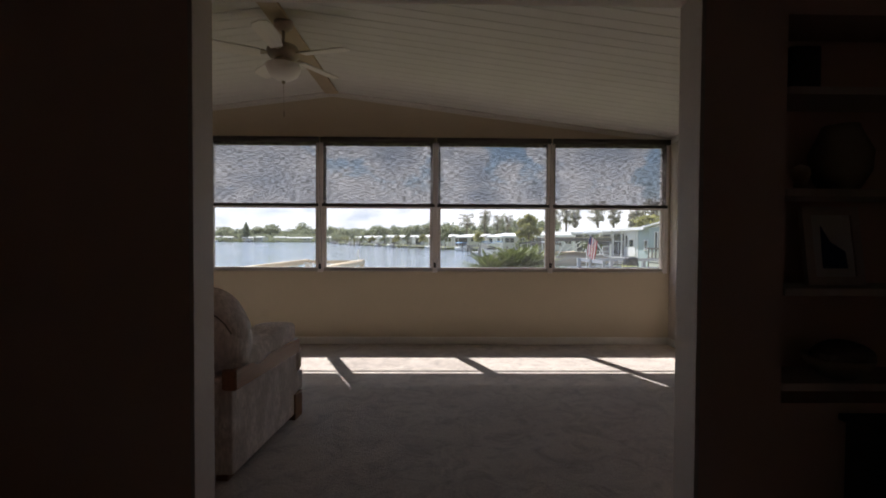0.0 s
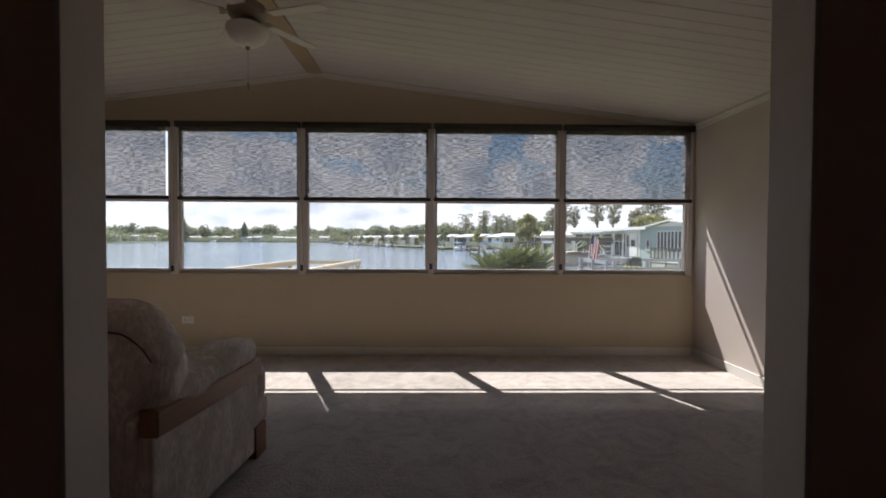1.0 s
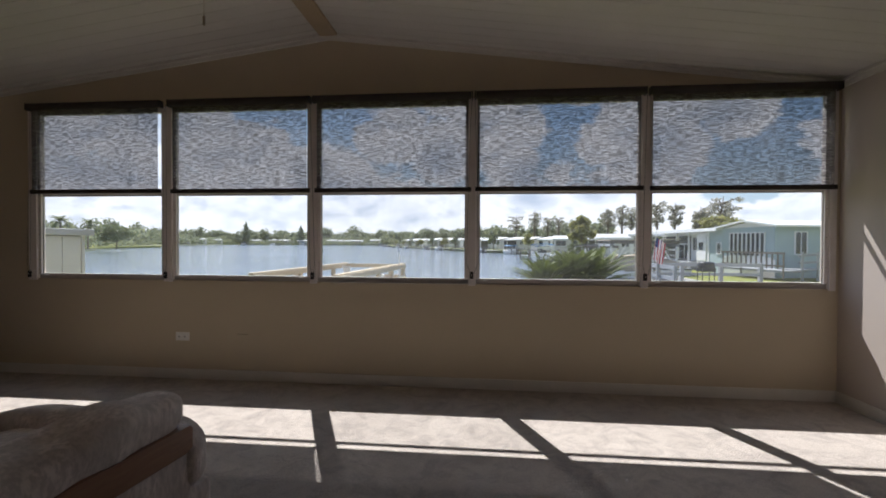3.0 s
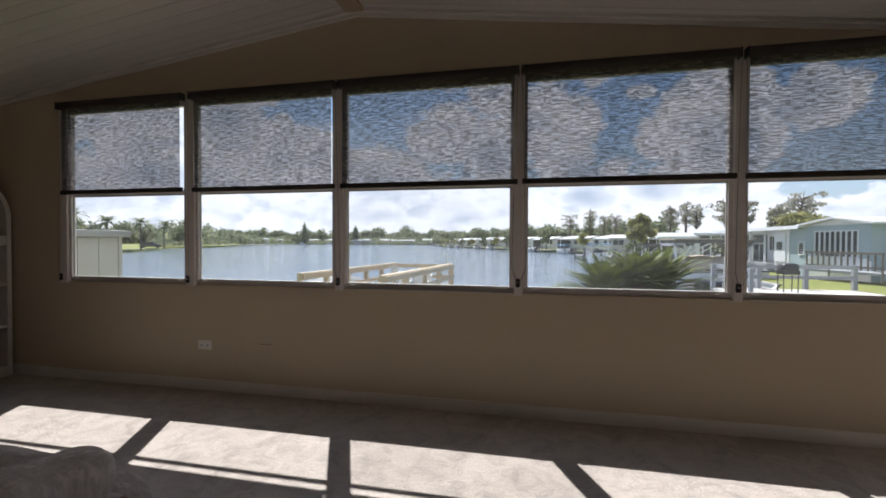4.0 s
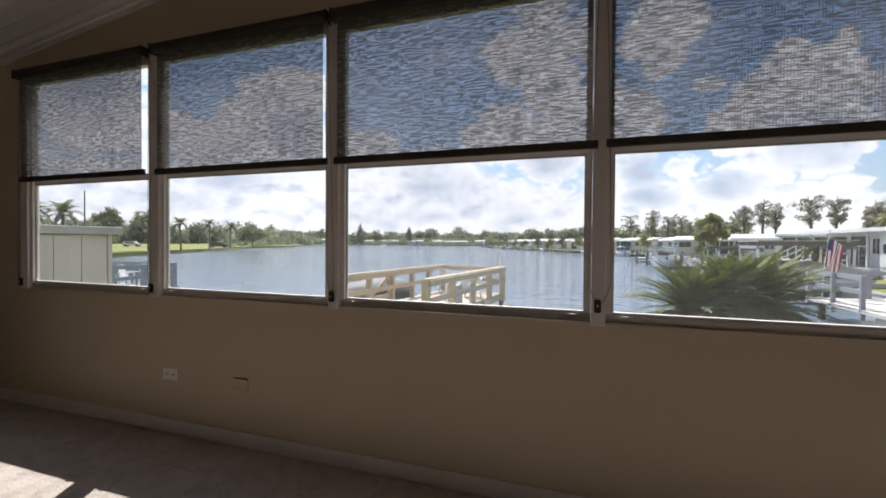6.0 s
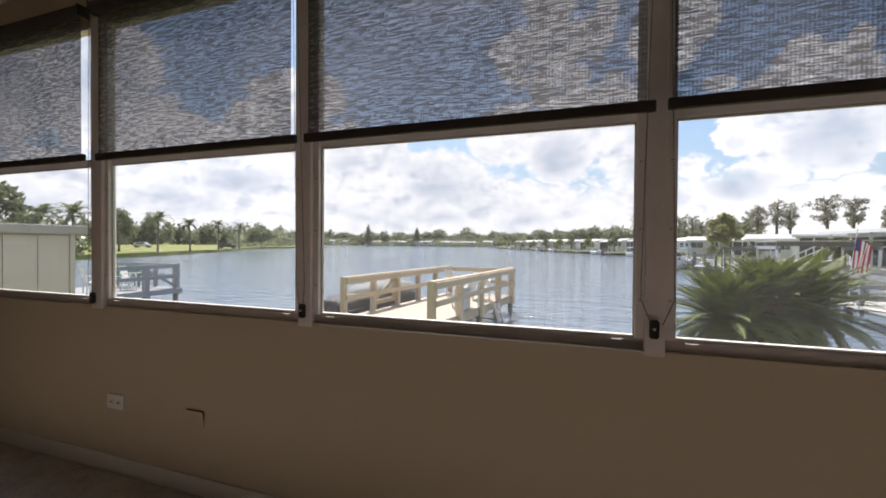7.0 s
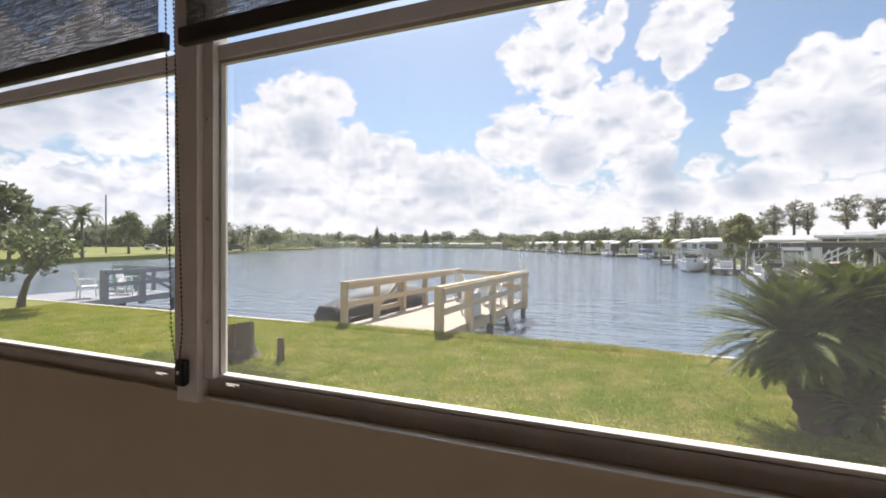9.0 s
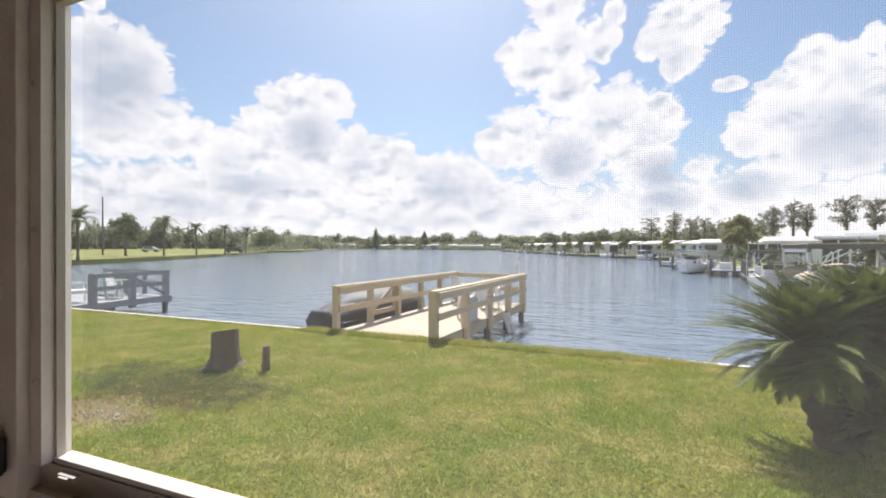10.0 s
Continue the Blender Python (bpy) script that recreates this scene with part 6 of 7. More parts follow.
def build_lift(x, y, rz, w, l, top, roof, label):
    """A flat-roofed boat shelter: beams and purlins on white posts, some of them leaning."""
    b = thing("boat_lift", pose(x, y, WATER_Z, 0, 0, rz), label, "boat lift")
    h = top - WATER_Z
    for k in range(5):
        x0 = -w / 2 + w * k / 5
        part("roof_sheet", solid((x0, x0 + w / 5 + 0.03, -l / 2 - 0.15, l / 2 + 0.15, h + 0.012 * k, h + 0.05 + 0.012 * k)), roof, b)
    for yy in (-l / 2, 0.0, l / 2):
        part("purlin", solid((-w / 2 + 0.02, w / 2 - 0.02, yy - 0.05, yy + 0.05, h - 0.2, h - 0.004)), PILE if yy < 0 else GREY_WOOD, b, "weathered cross beam")
    for sx in (-1, 1):
        part("side_beam", solid((sx * (w / 2 - 0.05) - 0.05, sx * (w / 2 - 0.05) + 0.05, -l / 2, l / 2, h - 0.36, h - 0.202)), GREY_WOOD, b)
        for yy in (-l / 2 + 0.1, l / 2 - 0.1):
            bm = bmesh.new()
            lean = 0.22 if sx < 0 else -0.06
            tube(bm, ((sx * (w / 2 - 0.05) + lean, yy, -0.6), (sx * (w / 2 - 0.05) + lean * 0.4, yy, h * 0.6), (sx * (w / 2 - 0.05), yy, h - 0.2)), 0.055, 8)
            part("post", bm, WHITE_METAL, b)
        bm = bmesh.new()
        beam(bm, (sx * (w / 2 - 0.1), -l / 2 + 0.1, 0.9), (sx * (w / 2 - 0.9), -l / 2 + 0.1, h - 0.3), 0.05, 0.06)
        part("strut", bm, WHITE_METAL, b)
    for z, yy in ((0.35, -l / 2 + 0.12), (0.35, l / 2 - 0.12)):
        part("cradle_beam", solid((-w / 2 + 0.15, w / 2 - 0.15, yy - 0.06, yy + 0.06, z, z + 0.14)), GREY_WOOD, b)
    return b


build_lift(9.35, 29.9, -4, 3.8, 4.0, 1.34, CANVAS_TAN, "open boat shelter with a flat tan roof on white posts")
build_lift(11.3, 45.5, -14, 3.1, 3.6, 0.95, ROOF_GREY, "open boat shelter with a dark flat roof")


def build_bank_clutter():
    """Stairs, benches, boxes and planks along the neighbours' landing."""
    s = thing("stair", pose(12.0, 40.5, LAWN_Z, 0, 0, -20), "white railed wooden steps up from the landing", "stair")
    for k in range(6):
        part("tread", solid((k * 0.28, k * 0.28 + 0.3, 0, 1.1, 0.17 * k + 0.12, 0.17 * k + 0.16)), GREY_WOOD, s)
    for yy in (0.0, 1.1):
        for zz in (0.55, 0.95):
            bm = bmesh.new()
            beam(bm, (-0.1, yy, zz), (1.8, yy, zz + 1.1), 0.06, 0.08)
            part("rail", bm, WHITE_METAL, s)
        for xx, h in ((0.0, 1.0), (0.85, 1.55), (1.7, 2.05)):
            part("post", solid((xx - 0.04, xx + 0.04, yy - 0.04, yy + 0.04, 0, h)), WHITE_METAL, s)
    d = thing("dock", pose(10.4, 32.2, -0.74, 0, 0, -6), "weathered plank walkway with low benches by the boat shelter", "dock", "landings")
    for k in range(26):
        part("plank", solid((-2.2, 2.4, -2.0 + k * 0.2, -1.82 + k * 0.2, -0.05, 0.0)), GREY_WOOD, d)
    for xx in (-2.1, 0.0, 2.2):
        for yy in (-1.9, 0.4, 3.0):
            bm = bmesh.new()
            tube(bm, ((xx, yy, -1.8), (xx, yy, 0.55)), 0.1, 8)
            part("piling", bm, PILE, d)
    for xx, yy in ((-1.2, -0.6), (0.9, 0.9), (1.4, 2.4)):
        b = thing("bench", pose(10.4 + xx, 32.2 + yy, -0.739, 0, 0, -6), "low dark weathered plank bench on the landing", "bench", "benches on the landing")
        part("seat", solid((-0.7, 0.7, -0.2, 0.2, 0.40, 0.46), bevel=0.01), PILE, b)
        for lx in (-0.6, 0.55):
            part("leg", solid((lx, lx + 0.06, -0.17, 0.17, 0, 0.4)), PILE, b)
    for x, y, h, mat, label in ((12.4, 35.2, 0.75, SIDING_WHITE, "white storage box on the bank"), (13.2, 37.6, 0.9, SIDING_GREY, "grey storage box on the bank"), (12.0, 38.3, 0.6, CANVAS_GREY, "grey covered crate on the bank")):
        k = thing("storage_box", pose(x, y, LAWN_Z, 0, 0, -12), label, "storage box")
        part("body", solid((-0.5, 0.5, -0.3, 0.3, 0, h - 0.08), bevel=0.02), mat, k)
        part("lid", solid((-0.54, 0.54, -0.34, 0.34, h - 0.08, h), bevel=0.02), mat, k)


build_bank_clutter()


def build_shore_docks():
    """Weathered landings with pilings along the neighbours' shore."""
    for x, y, rz, w, l in ((9.3, 49, -12, 3.6, 4.0), (9.6, 55, -12, 4.6, 5.0), (8.6, 61, -8, 5.5, 4.0), (8.4, 70, -5, 6.0, 4.5), (9.9, 41.5, -10, 3.4, 4.0)):
        dk = thing("dock", pose(x, y, -0.72, 0, 0, rz), "weathered landing with tall pilings by the homes", "dock", "landings")
        part("deck", solid((-w / 2, w / 2, -l / 2, l / 2, -0.12, 0)), GREY_WOOD, dk)
        for sx in (-1, 0, 1):
            for yy in (-l / 2 + 0.1, 0.0, l / 2 - 0.1):
                bm = bmesh.new()
                tube(bm, ((sx * (w / 2 - 0.1), yy, -1.8), (sx * (w / 2 - 0.1), yy, 0.6 if yy < 0 else 0.9)), 0.11, 8)
                part("piling", bm, PILE, dk)
        for z in (0.45, 0.75):
            part("rail", solid((-w / 2, w / 2, l / 2 - 0.06, l / 2, z, z + 0.08)), GREY_WOOD, dk)
        part("storage_box", solid((-w * 0.3, -w * 0.3 + 0.9, -0.3, 0.3, 0, 0.6), bevel=0.03), SIDING_WHITE, dk, "white dock box")
    for x, y, s in ((12.3, 50, 1), (11.9, 57.5, 2), (12.6, 66, 3)):
        build_tree(x, y, 1.7, 0.9, 100 + s, TREE_GREEN, "low green shrub on the neighbours' bank", "round", leaves=420, leaf=0.14, category="shrub")


build_shore_docks()


def build_grill_dock():
    d = thing("dock", pose(6.9, 18.2, -0.62), "grey painted dock with a pale floor and board rails", "dock")
    part("deck", solid((0, 4.9, -1.4, 3.2, -0.1, 0.0)), CONCRETE, d, "pale sunlit deck floor")
    rail_run(d, (0.05, 3.3, 0), (4.9, 3.3, 0), 4, GREY_WOOD, half=0.075)
    for x in (0.3, 2.5, 4.7):
        for y in (-1.2, 3.0):
            part("piling", solid((x - 0.08, x + 0.08, y - 0.08, y + 0.08, -1.3, -0.1)), PILE, d)
    rail_run(d, (0.05, 0.1, 0), (0.05, 3.3, 0), 3, GREY_WOOD)
    g = thing("grill", pose(9.0, 20.3, -0.619) @ Matrix.Diagonal((0.68, 0.9, 0.98, 1)), "black barbecue grill under a cover on legs", "grill")
    bm = bmesh.new()
    cushion(bm, (0, 0, 0.88), (0.42, 0.3, 0.2), 0.5, 0.02, 20, 12)
    part("lid", bm, BLACK_PLASTIC, g, "", True)
    part("firebox", solid((-0.4, 0.4, -0.28, 0.28, 0.66, 0.82), bevel=0.02), BLACK_PLASTIC, g)
    part("side_shelf", solid((-0.72, -0.42, -0.24, 0.24, 0.78, 0.81)), BLACK_PLASTIC, g)
    for x in (-0.34, 0.34):
        for y in (-0.22, 0.22):
            bm = bmesh.new()
            beam(bm, (x, y, 0), (x, y, 0.66), 0.035, 0.035)
            part("leg", bm, BLACK_PLASTIC, g)
    f = thing("flag", pose(7.15, 21.1, -0.62), "striped red and white flag with navy corner on a leaning pole", "flag")
    bm = bmesh.new()
    tube(bm, ((0, 0, 0), (0.06, 0, 1.2), (0.2, 0, 2.35)), 0.018, 8)
    part("pole", bm, WHITE_METAL, f)
    # limp cloth: stripes run down the fold
    for k in range(9):
        verts, faces = [], []
        for j in range(9):
            v = j / 8
            for i in (0, 1):
                u = (k + i) / 9
                verts.append((0.19 - 0.12 * v + u * 0.4 * (1 - 0.15 * v), 0.06 * math.sin(u * 9 + v * 3), 2.05 - 0.95 * v - u * 0.28))
        for j in range(8):
            q = j * 2
            faces.append((q, q + 1, q + 3, q + 2))
        from_arrays("stripe", verts, faces, RED_CLOTH if k % 2 == 0 else WHITE_CLOTH, f)
    verts = [(0.195 - 0.12 * v + u * 0.2, 0.06 * math.sin(u * 4.5 + v * 3) - 0.012, 2.045 - 0.95 * v - u * 0.15) for v in (0, 0.2, 0.4) for u in (0, 0.5, 1.0)]
    from_arrays("canton", verts, [(0, 1, 4, 3), (1, 2, 5, 4), (3, 4, 7, 6), (4, 5, 8, 7)], NAVY_CLOTH, f)


build_grill_dock()



def build_neighbour():
    h = thing("neighbour_house", pose(15.3, 26.2, LAWN_Z, 0, 0, 15), "pale blue manufactured home with a glazed sunroom and white roof", "house")
    part("wall", solid((0, 13, 0, 3.5, 0, 2.75)), SIDING_BLUE, h)
    bm = bmesh.new()
    gable_roof(bm, 0, 13, 0, 3.5, 2.75, 0.32, 0.35, "x", 0.1)
    part("roof", bm, ROOF_WHITE, h)
    bm = bmesh.new()
    a = [bm.verts.new((-0.01, y, z)) for y, z in ((0, 2.75), (3.5, 2.75), (1.75, 3.05))]
    bm.faces.new(a)
    part("gable", bm, SIDING_WHITE, h)
    part("sunroom_front", solid((-0.03, -0.001, 0, 3.5, 1.095, 2.72)), SIDING_BLUE, h, "pale blue window wall")
    for k in range(8):
        y = 0.62 + 0.292 * k
        window_part(h, y, y + 0.215, 1.16, 2.42, -0.03, "x", SIDING_WHITE, "window", 0)
    part("sill_band", solid((-0.08, 0, 0.1, 3.4, 0.98, 1.09)), SIDING_WHITE, h)
    part("skirt", solid((-0.03, 0, 0, 3.5, 0, 0.97)), SIDING_WHITE, h, "white skirting panels")
    for x0, x1, z0 in ((1.2, 1.9, 1.3), (3.6, 4.9, 0.9), (6.6, 7.8, 1.3), (9.6, 10.8, 1.3)):
        window_part(h, x0, x1, z0, 2.45, 0.0, "y", SIDING_WHITE, "window", 1)
    ramp = part("ramp", solid((-0.6, 3.2, -1.9, -0.7, 0.5, 0.58)), GREY_WOOD, h, "weathered entry ramp")
    for x in (-0.5, 0.4, 1.3, 2.2, 3.1):
        part("baluster", solid((x - 0.04, x + 0.04, -1.95, -1.87, 0, 1.45)), GREY_WOOD, ramp)
    bm = bmesh.new()
    beam(bm, (-0.7, -1.91, 1.25), (3.2, -1.91, 1.5), 0.06, 0.12)
    beam(bm, (-0.7, -1.91, 0.9), (3.2, -1.91, 1.1), 0.04, 0.1)
    part("handrail", bm, GREY_WOOD, ramp, "dark handrail")
    part("deck", solid((-1.5, -0.1, -1.8, 1.8, 0.42, 0.52)), GREY_WOOD, h, "weathered deck under the windows")
    rail = part("deck_rail", solid((-1.54, -1.46, -1.9, 1.9, 1.32, 1.42), (-1.53, -1.47, -1.9, 1.9, 0.7, 0.78)), PILE, h, "dark deck rail")
    for k in range(13):
        y = -1.85 + 0.305 * k
        part("baluster", solid((-1.525, -1.475, y - 0.03, y + 0.03, 0.1 if k % 4 == 0 else 0.6, 1.34)), PILE, rail)
    w = thing("house_wing", pose(14.4, 30.75, LAWN_Z), "pale blue wing with a porch and a white door", "house")
    part("wall", solid((0, 7, -1.17, 0.5, 0, 2.7)), SIDING_BLUE, w)
    part("wall", solid((0.002, 7, 0.502, 2.1, 0, 2.7)), SIDING_WHITE, w, "white entry wall")
    part("wall", solid((1.2, 7, 2.102, 10.5, 0, 2.7)), SIDING_WHITE, w, "white porch wall")
    part("corner_trim", solid((-0.03, -0.002, 0.44, 0.56, 0, 2.7)), SIDING_WHITE, w)
    bm = bmesh.new()
    gable_roof(bm, 0, 7, -0.8, 10.5, 2.7, 0.14, 0.4, "y", 0.12)
    part("roof", bm, ROOF_WHITE, w)
    part("fascia", solid((-0.44, -0.405, -1.2, 10.9, 2.6, 2.8)), SIDING_WHITE, w)
    louvre = window_part(w, -1.0, -0.55, 1.22, 1.85, 0.0, "x", SIDING_WHITE, "window", 0)
    for k in range(4):
        z = 1.3 + 0.15 * k
        part("louvre", solid((-0.05, -0.021, -1.0, -0.55, z, z + 0.03)), SIDING_GREY, louvre)
    d = part("door", solid((-0.05, -0.001, 0.8, 2.05, 0.7, 2.35)), SIDING_WHITE, w, "white door with a small window")
    part("pane", solid((-0.062, -0.051, 1.15, 1.75, 1.42, 1.9)), DARK_GLASS, d)
    window_part(w, 4.55, 5.25, 1.35, 2.25, 1.2, "x")
    door = part("sliding_door", solid((1.15, 1.198, 5.65, 7.6, 0.6, 2.4)), DARK_GLASS, w, "dark sliding door")
    part("door_rail", solid((1.13, 1.149, 5.65, 7.6, 1.75, 1.83), (1.13, 1.149, 6.58, 6.66, 0.6, 1.749)), SIDING_WHITE, door)
    for y in (3.4, 5.4, 7.9, 10.3):
        part("porch_post", solid((0.0, 0.1, y - 0.05, y + 0.05, 0, 2.68)), SIDING_WHITE, w)
    # dark panel added for the bay's shade, which is in its colour
    part("bay_shade_panel", solid((1.15, 1.198, 8.1, 10.2, 0.6, 2.4)), SHADOW_IN, w, "dark panel coloured as the shade in the porch bay")
    part("porch_floor", solid((-0.4, 1.2, 2.11, 10.5, 0, 0.55)), GREY_WOOD, w)
    part("porch_rail", solid((-0.36, -0.30, 4.6, 10.4, 1.3, 1.4), (-0.36, -0.30, 4.6, 10.4, 0.9, 0.97)), GREY_WOOD, w)


build_neighbour()
build_home(20.2, 50.5, -24, 8.5, 6, 2.75, SIDING_WHITE, "white manufactured home with a porch by the shore", 31, True, ROOF_DULL)
build_home(17.6, 62.5, -16, 4.6, 6, 2.5, SIDING_GREY, "small grey-white home by the shore", 33, False, ROOF_DULL)
build_home(17.5, 86, -12, 9, 6, 2.6, SIDING_CREAM, "cream manufactured home by the shore", 34)
build_tree(15.8, 75, 5.8, 1.9, 41, OLIVE_GREEN, "full olive-green shade tree by the shore", "round", leaves=3200, leaf=0.28)
build_tree(30, 60, 4.9, 3.6, 43, OLIVE_GREEN, "round yellow-green tree behind the homes", "round", leaves=3600, leaf=0.3)
build_palm(11.6, 33.5, 1.6, 44, "short palm by the neighbour's shore", 1.1, 12)


# tall cypresses hung with moss
for az, dist, hgt, spread, seed in ((4.0, 150, 12.4, 3.0, 51), (6.4, 145, 13.8, 2.6, 52), (8.1, 150, 12.0, 2.2, 53), (9.4, 150, 11.8, 2.7, 54), (11.8, 140, 8.6, 2.6, 55),
                                    (15.5, 105, 11.0, 2.2, 56), (17.1, 105, 12.0, 2.3, 57), (18.3, 110, 10.8, 1.7, 58), (21.3, 95, 11.2, 2.4, 59), (23.0, 92, 10.4, 1.8, 60),
                                    (25.5, 75, 8.2, 1.5, 61), (27.6, 72, 9.4, 2.4, 62)):
    a = radians(az)
    build_tree(dist * math.sin(a), 4 + dist * math.cos(a), hgt, spread, seed, MOSS_GREY, "tall thin cypress hung with grey moss", "moss", leaves=1500, leaf=0.19)

# the far lawn on the west shore: palms, shade trees, a pole, a road and parked cars
for az, dist, hgt, reach, seed in ((-53.6, 92, 5.6, 2.6, 71), (-50.5, 100, 5.2, 2.2, 72), (-47.6, 108, 5.4, 2.2, 73), (-45.4, 118, 5.2, 2.3, 74), (-60.8, 70, 5.0, 2.4, 75), (-63.5, 66, 4.6, 2.4, 76)):
    a = radians(az)
    build_palm(dist * math.sin(a), 4 + dist * math.cos(a), hgt, seed, "date palm with a full arching crown on the far lawn", reach)
for az, dist, hgt, spread, seed in ((-57.0, 97, 7.0, 2.6, 81), (-43.0, 122, 5.0, 4.0, 83), (-66.0, 60, 7.2, 3.0, 85), (-69.0, 55, 5.5, 3.0, 86)):
    a = radians(az)
    build_tree(dist * math.sin(a), 4 + dist * math.cos(a), hgt, spread, seed, TREE_GREEN, "dense dark green shade tree on the far lawn", "round", leaves=1500, leaf=0.34)


def far_woods(name, arcs, count, seed, label, size, hrange, stubs=()):
    rng = np.random.default_rng(seed)
    blobs = []
    for a0, a1, d0, d1 in arcs:
        n = int(abs(a1 - a0) * 3.2)
        for k in range(n):
            a = radians(a0 + (a1 - a0) * (k + rng.random()) / n)
            d = d0 + (d1 - d0) * (k / n) + rng.normal(0, 5)
            h = rng.uniform(*hrange) * (1.3 if rng.random() > 0.88 else 1.0)
            r = rng.uniform(2.4, 5.2) * d / 260
            x, y = d * math.sin(a), 4 + d * math.cos(a)
            blobs.append((x, y, LAWN_Z + h * 0.36, r * 1.1, r * 1.1, h * 0.4))
            blobs.append((x, y, LAWN_Z + h * 0.72, r * 0.85, r * 0.85, h * 0.3))
    v, f = leaf_cloud(rng, blobs, count, size)
    tagged(from_arrays(name, v, f, HAZED_GREEN), label, "woods", "", "stuff")


far_woods("far_woods", ((-72, -40, 230, 330), (-42, -8, 430, 400), (-10, 16, 330, 210)), 90000, 91, "low green woods along the far shore, haze in their leaf colour", 1.1, (7.5, 13.0))
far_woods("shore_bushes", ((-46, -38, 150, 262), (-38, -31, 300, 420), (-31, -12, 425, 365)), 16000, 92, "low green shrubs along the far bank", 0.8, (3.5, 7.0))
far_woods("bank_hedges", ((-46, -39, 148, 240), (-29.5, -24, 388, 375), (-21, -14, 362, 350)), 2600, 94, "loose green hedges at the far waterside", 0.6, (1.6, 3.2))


def build_conifer(x, y, height, spread, seed, label):
    rng = np.random.default_rng(seed)
    t = thing("tree", pose(x, y, LAWN_Z), label, "tree")
    bm = bmesh.new()
    tube(bm, ((0, 0, -0.1), (0, 0, height * 0.5), (0, 0, height * 0.97)), [height * 0.025, height * 0.015, 0.04], 8)
    part("trunk", bm, BARK, t, "", True)
    blobs = []
    for k in range(9):
        f = k / 8
        r = spread * (1 - f) ** 0.8 + 0.25
        blobs.append((rng.normal(0, 0.1) * r, rng.normal(0, 0.1) * r, height * (0.22 + 0.76 * f), r, r, height * 0.075))
    crown_part(t, rng, blobs, 1300, spread * 0.2, HAZED_GREEN)


build_conifer(-192, 338, 18.5, 3.8, 95, "pointed dark conifer on the far shore")
build_conifer(-152, 352, 15.0, 4.6, 96, "broad pointed tree on the far shore")


def build_far_row():
    """Small homes, docks and boats along the far bank."""
    rng = random.Random(12)
    spots = [(-88 - 12.5 * k + rng.uniform(-3.5, 3.5), 345 + rng.uniform(-1, 6), rng.uniform(-25, 25)) for k in range(9)] + [(-203, 318, 70), (-197, 288, 72), (-190, 262, 74)]
    for k, (x, y, rz) in enumerate(spots):
        build_home(x, y, rz, rng.uniform(7.5, 11), 6.5, rng.uniform(2.6, 3.3), (SIDING_CREAM, SIDING_GREY, ROOF_DULL)[k % 3], "small home low on the far bank among trees", 60 + k, False, ROOF_GREY if k % 3 else ROOF_DULL)
        dk = thing("dock", pose(x + 3.5, y - 9, -0.75, 0, 0, rz), "small weathered dock on the far bank", "dock", "far docks")
        part("deck", solid((-2.5, 2.5, -2.5, 3.5, -0.15, 0)), GREY_WOOD, dk)
        for xx in (-2.4, 0.0, 2.4):
            bm = bmesh.new()
            tube(bm, ((xx, -2.4, -1.6), (xx, -2.4, 1.0)), 0.12, 7)
            part("piling", bm, PILE, dk)
        if k % 2 == 0 and k < 9:
            build_boat(x - 3.0, y - 12, rz + 90, 5.0, 2.0, 0.9, "small white boat moored on the far bank", CANVAS_BLUE if k % 4 == 0 else None, 2.0)


build_far_row()


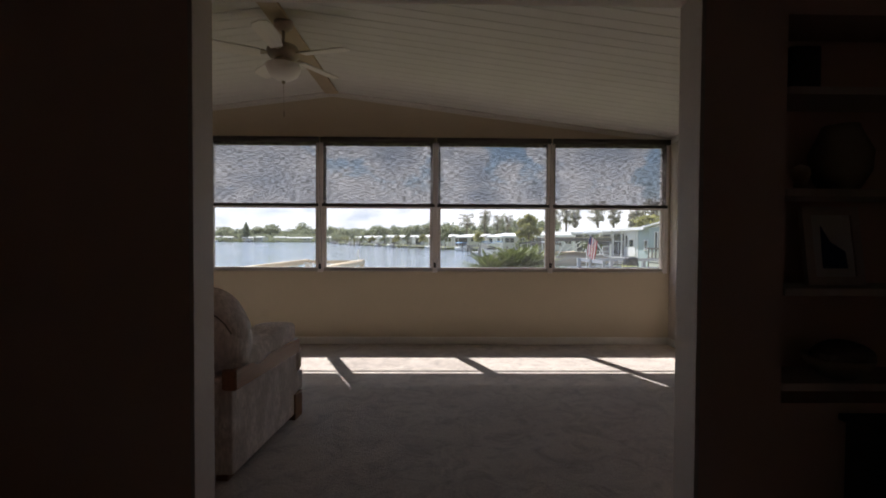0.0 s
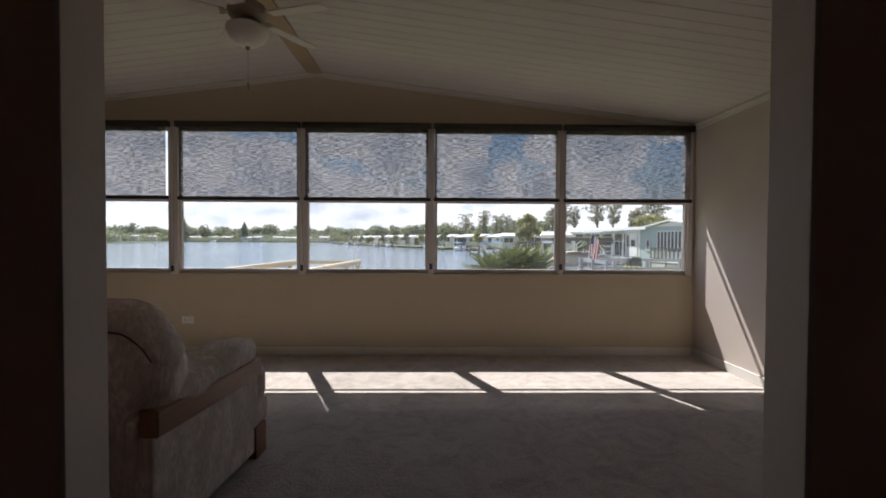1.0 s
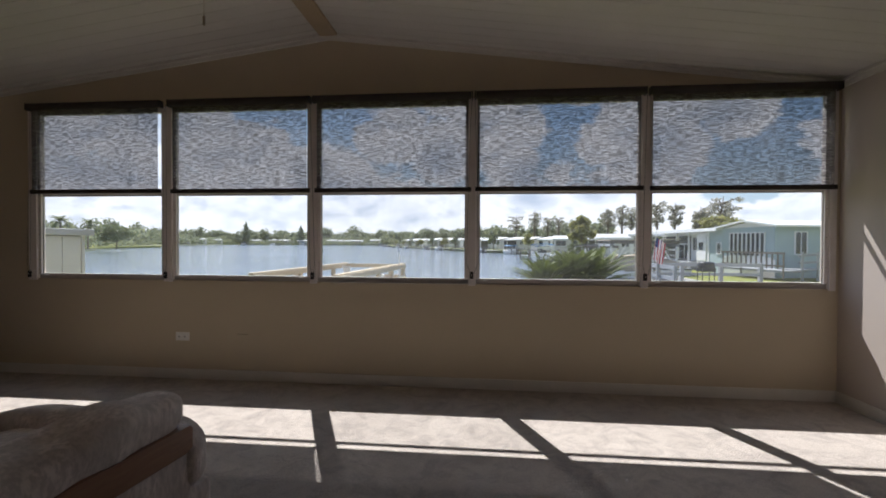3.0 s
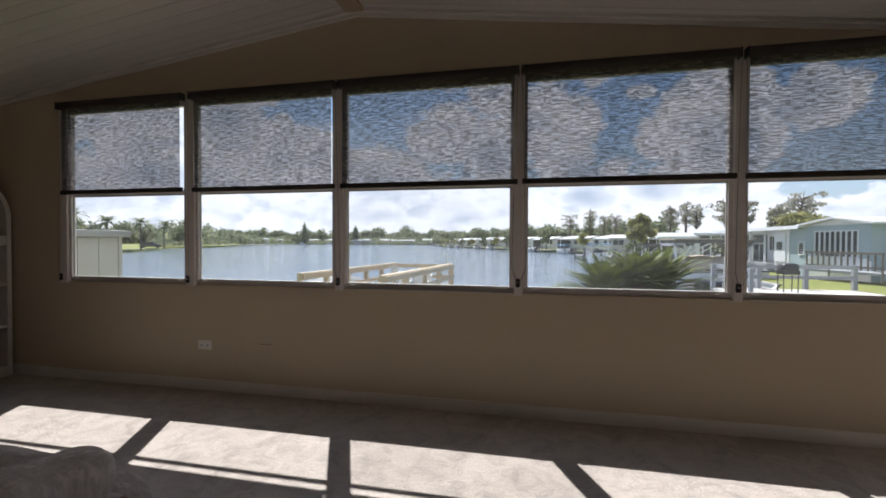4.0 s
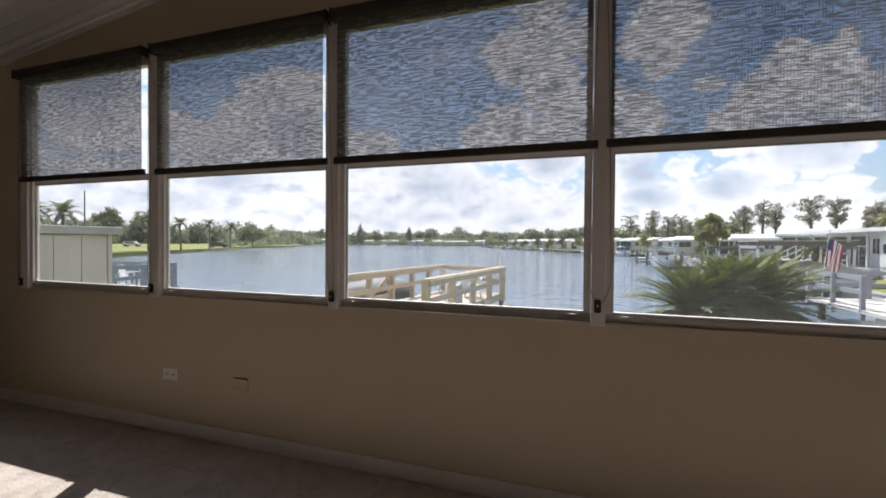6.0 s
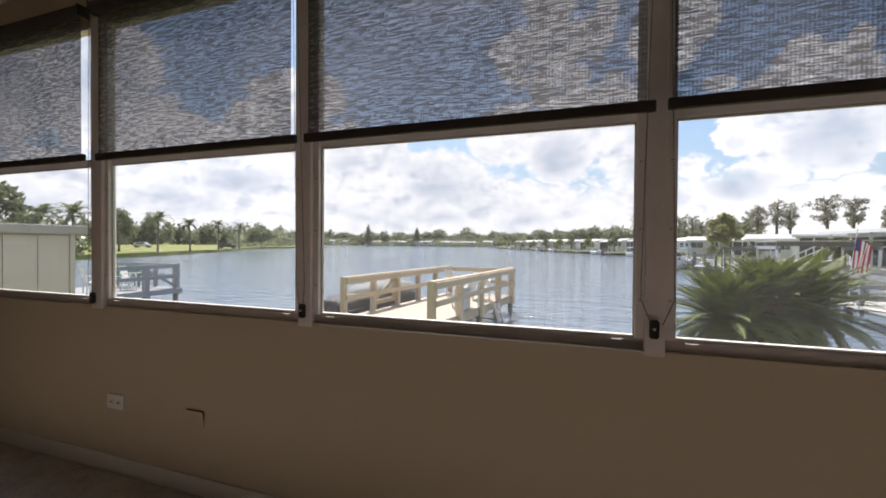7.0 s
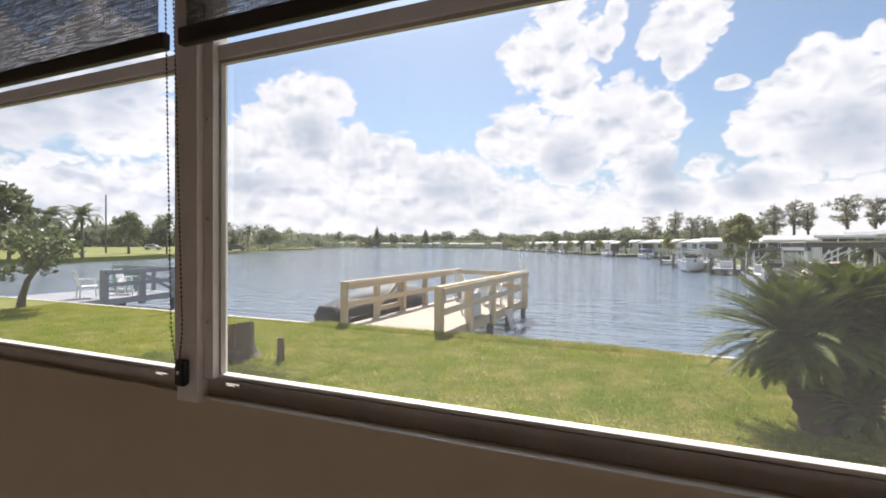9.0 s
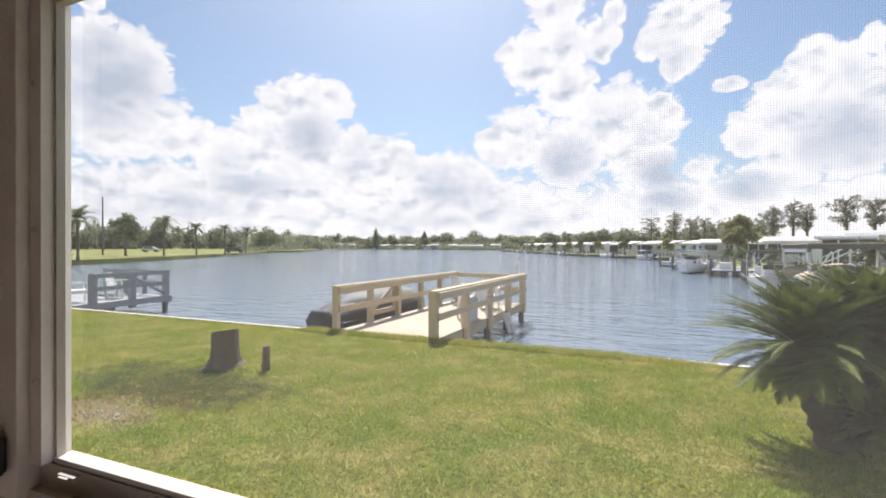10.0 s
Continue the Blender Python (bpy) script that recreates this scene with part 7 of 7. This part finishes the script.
def build_car(x, y, rz, body, label):
    c = thing("car", pose(x, y, LAWN_Z + 0.02, 0, 0, rz), label, "car")
    bm = bmesh.new()
    slab_xz(bm, ((-2.2, 0.35), (2.2, 0.35), (2.25, 0.75), (1.2, 0.95), (0.7, 1.5), (-1.5, 1.55), (-2.1, 1.0)), -0.85, 0.85)
    bmesh.ops.bevel(bm, geom=bm.edges[:], offset=0.08, segments=2, affect="EDGES")
    part("body", bm, body, c)
    part("side_window", solid((-1.4, 0.6, -0.87, -0.86, 1.0, 1.42)), DARK_GLASS, c)
    for xx in (-1.4, 1.4):
        for yy in (-0.8, 0.8):
            bm = bmesh.new()
            tube(bm, ((xx, yy - 0.1, 0.33), (xx, yy + 0.1, 0.33)), 0.33, 16)
            part("wheel", bm, TYRE, c)


def build_far_lawn():
    a = radians(-46.6)
    build_car(128 * math.sin(a), 4 + 128 * math.cos(a), 40, CAR_DARK, "dark parked car on the far lawn")
    a = radians(-54.8)
    build_car(150 * math.sin(a), 4 + 150 * math.cos(a), 35, CAR_LIGHT, "silver car on the far road")
    bm = bmesh.new()
    pts = [(-260, 60), (-190, 92), (-150, 128), (-138, 165), (-150, 240)]
    for (xa, ya), (xb, yb) in zip(pts, pts[1:]):
        beam(bm, (xa, ya, LAWN_Z + 0.02), (xb, yb, LAWN_Z + 0.02), 5.0, 0.05)
    structure("road", bm, ROAD_MAT, "pale narrow road beyond the far lawn", "road")
    bm = bmesh.new()
    for k in range(9):
        a0, a1 = radians(-62 + 2.2 * k), radians(-62 + 2.2 * (k + 1))
        d0, d1 = 92 + 3.2 * k, 92 + 3.2 * (k + 1)
        beam(bm, (d0 * math.sin(a0), 4 + d0 * math.cos(a0), LAWN_Z + 0.015), (d1 * math.sin(a1), 4 + d1 * math.cos(a1), LAWN_Z + 0.015), 1.8, 0.04)
    structure("path", bm, ROAD_MAT, "pale footpath along the far lawn", "path")
    a = radians(-58.9)
    p = thing("utility_pole", pose(105 * math.sin(a), 4 + 105 * math.cos(a), LAWN_Z), "bare wooden utility pole", "utility pole")
    bm = bmesh.new()
    tube(bm, ((0, 0, -0.2), (0, 0, 11)), [0.16, 0.11], 10)
    part("shaft", bm, BARK, p)


build_far_lawn()
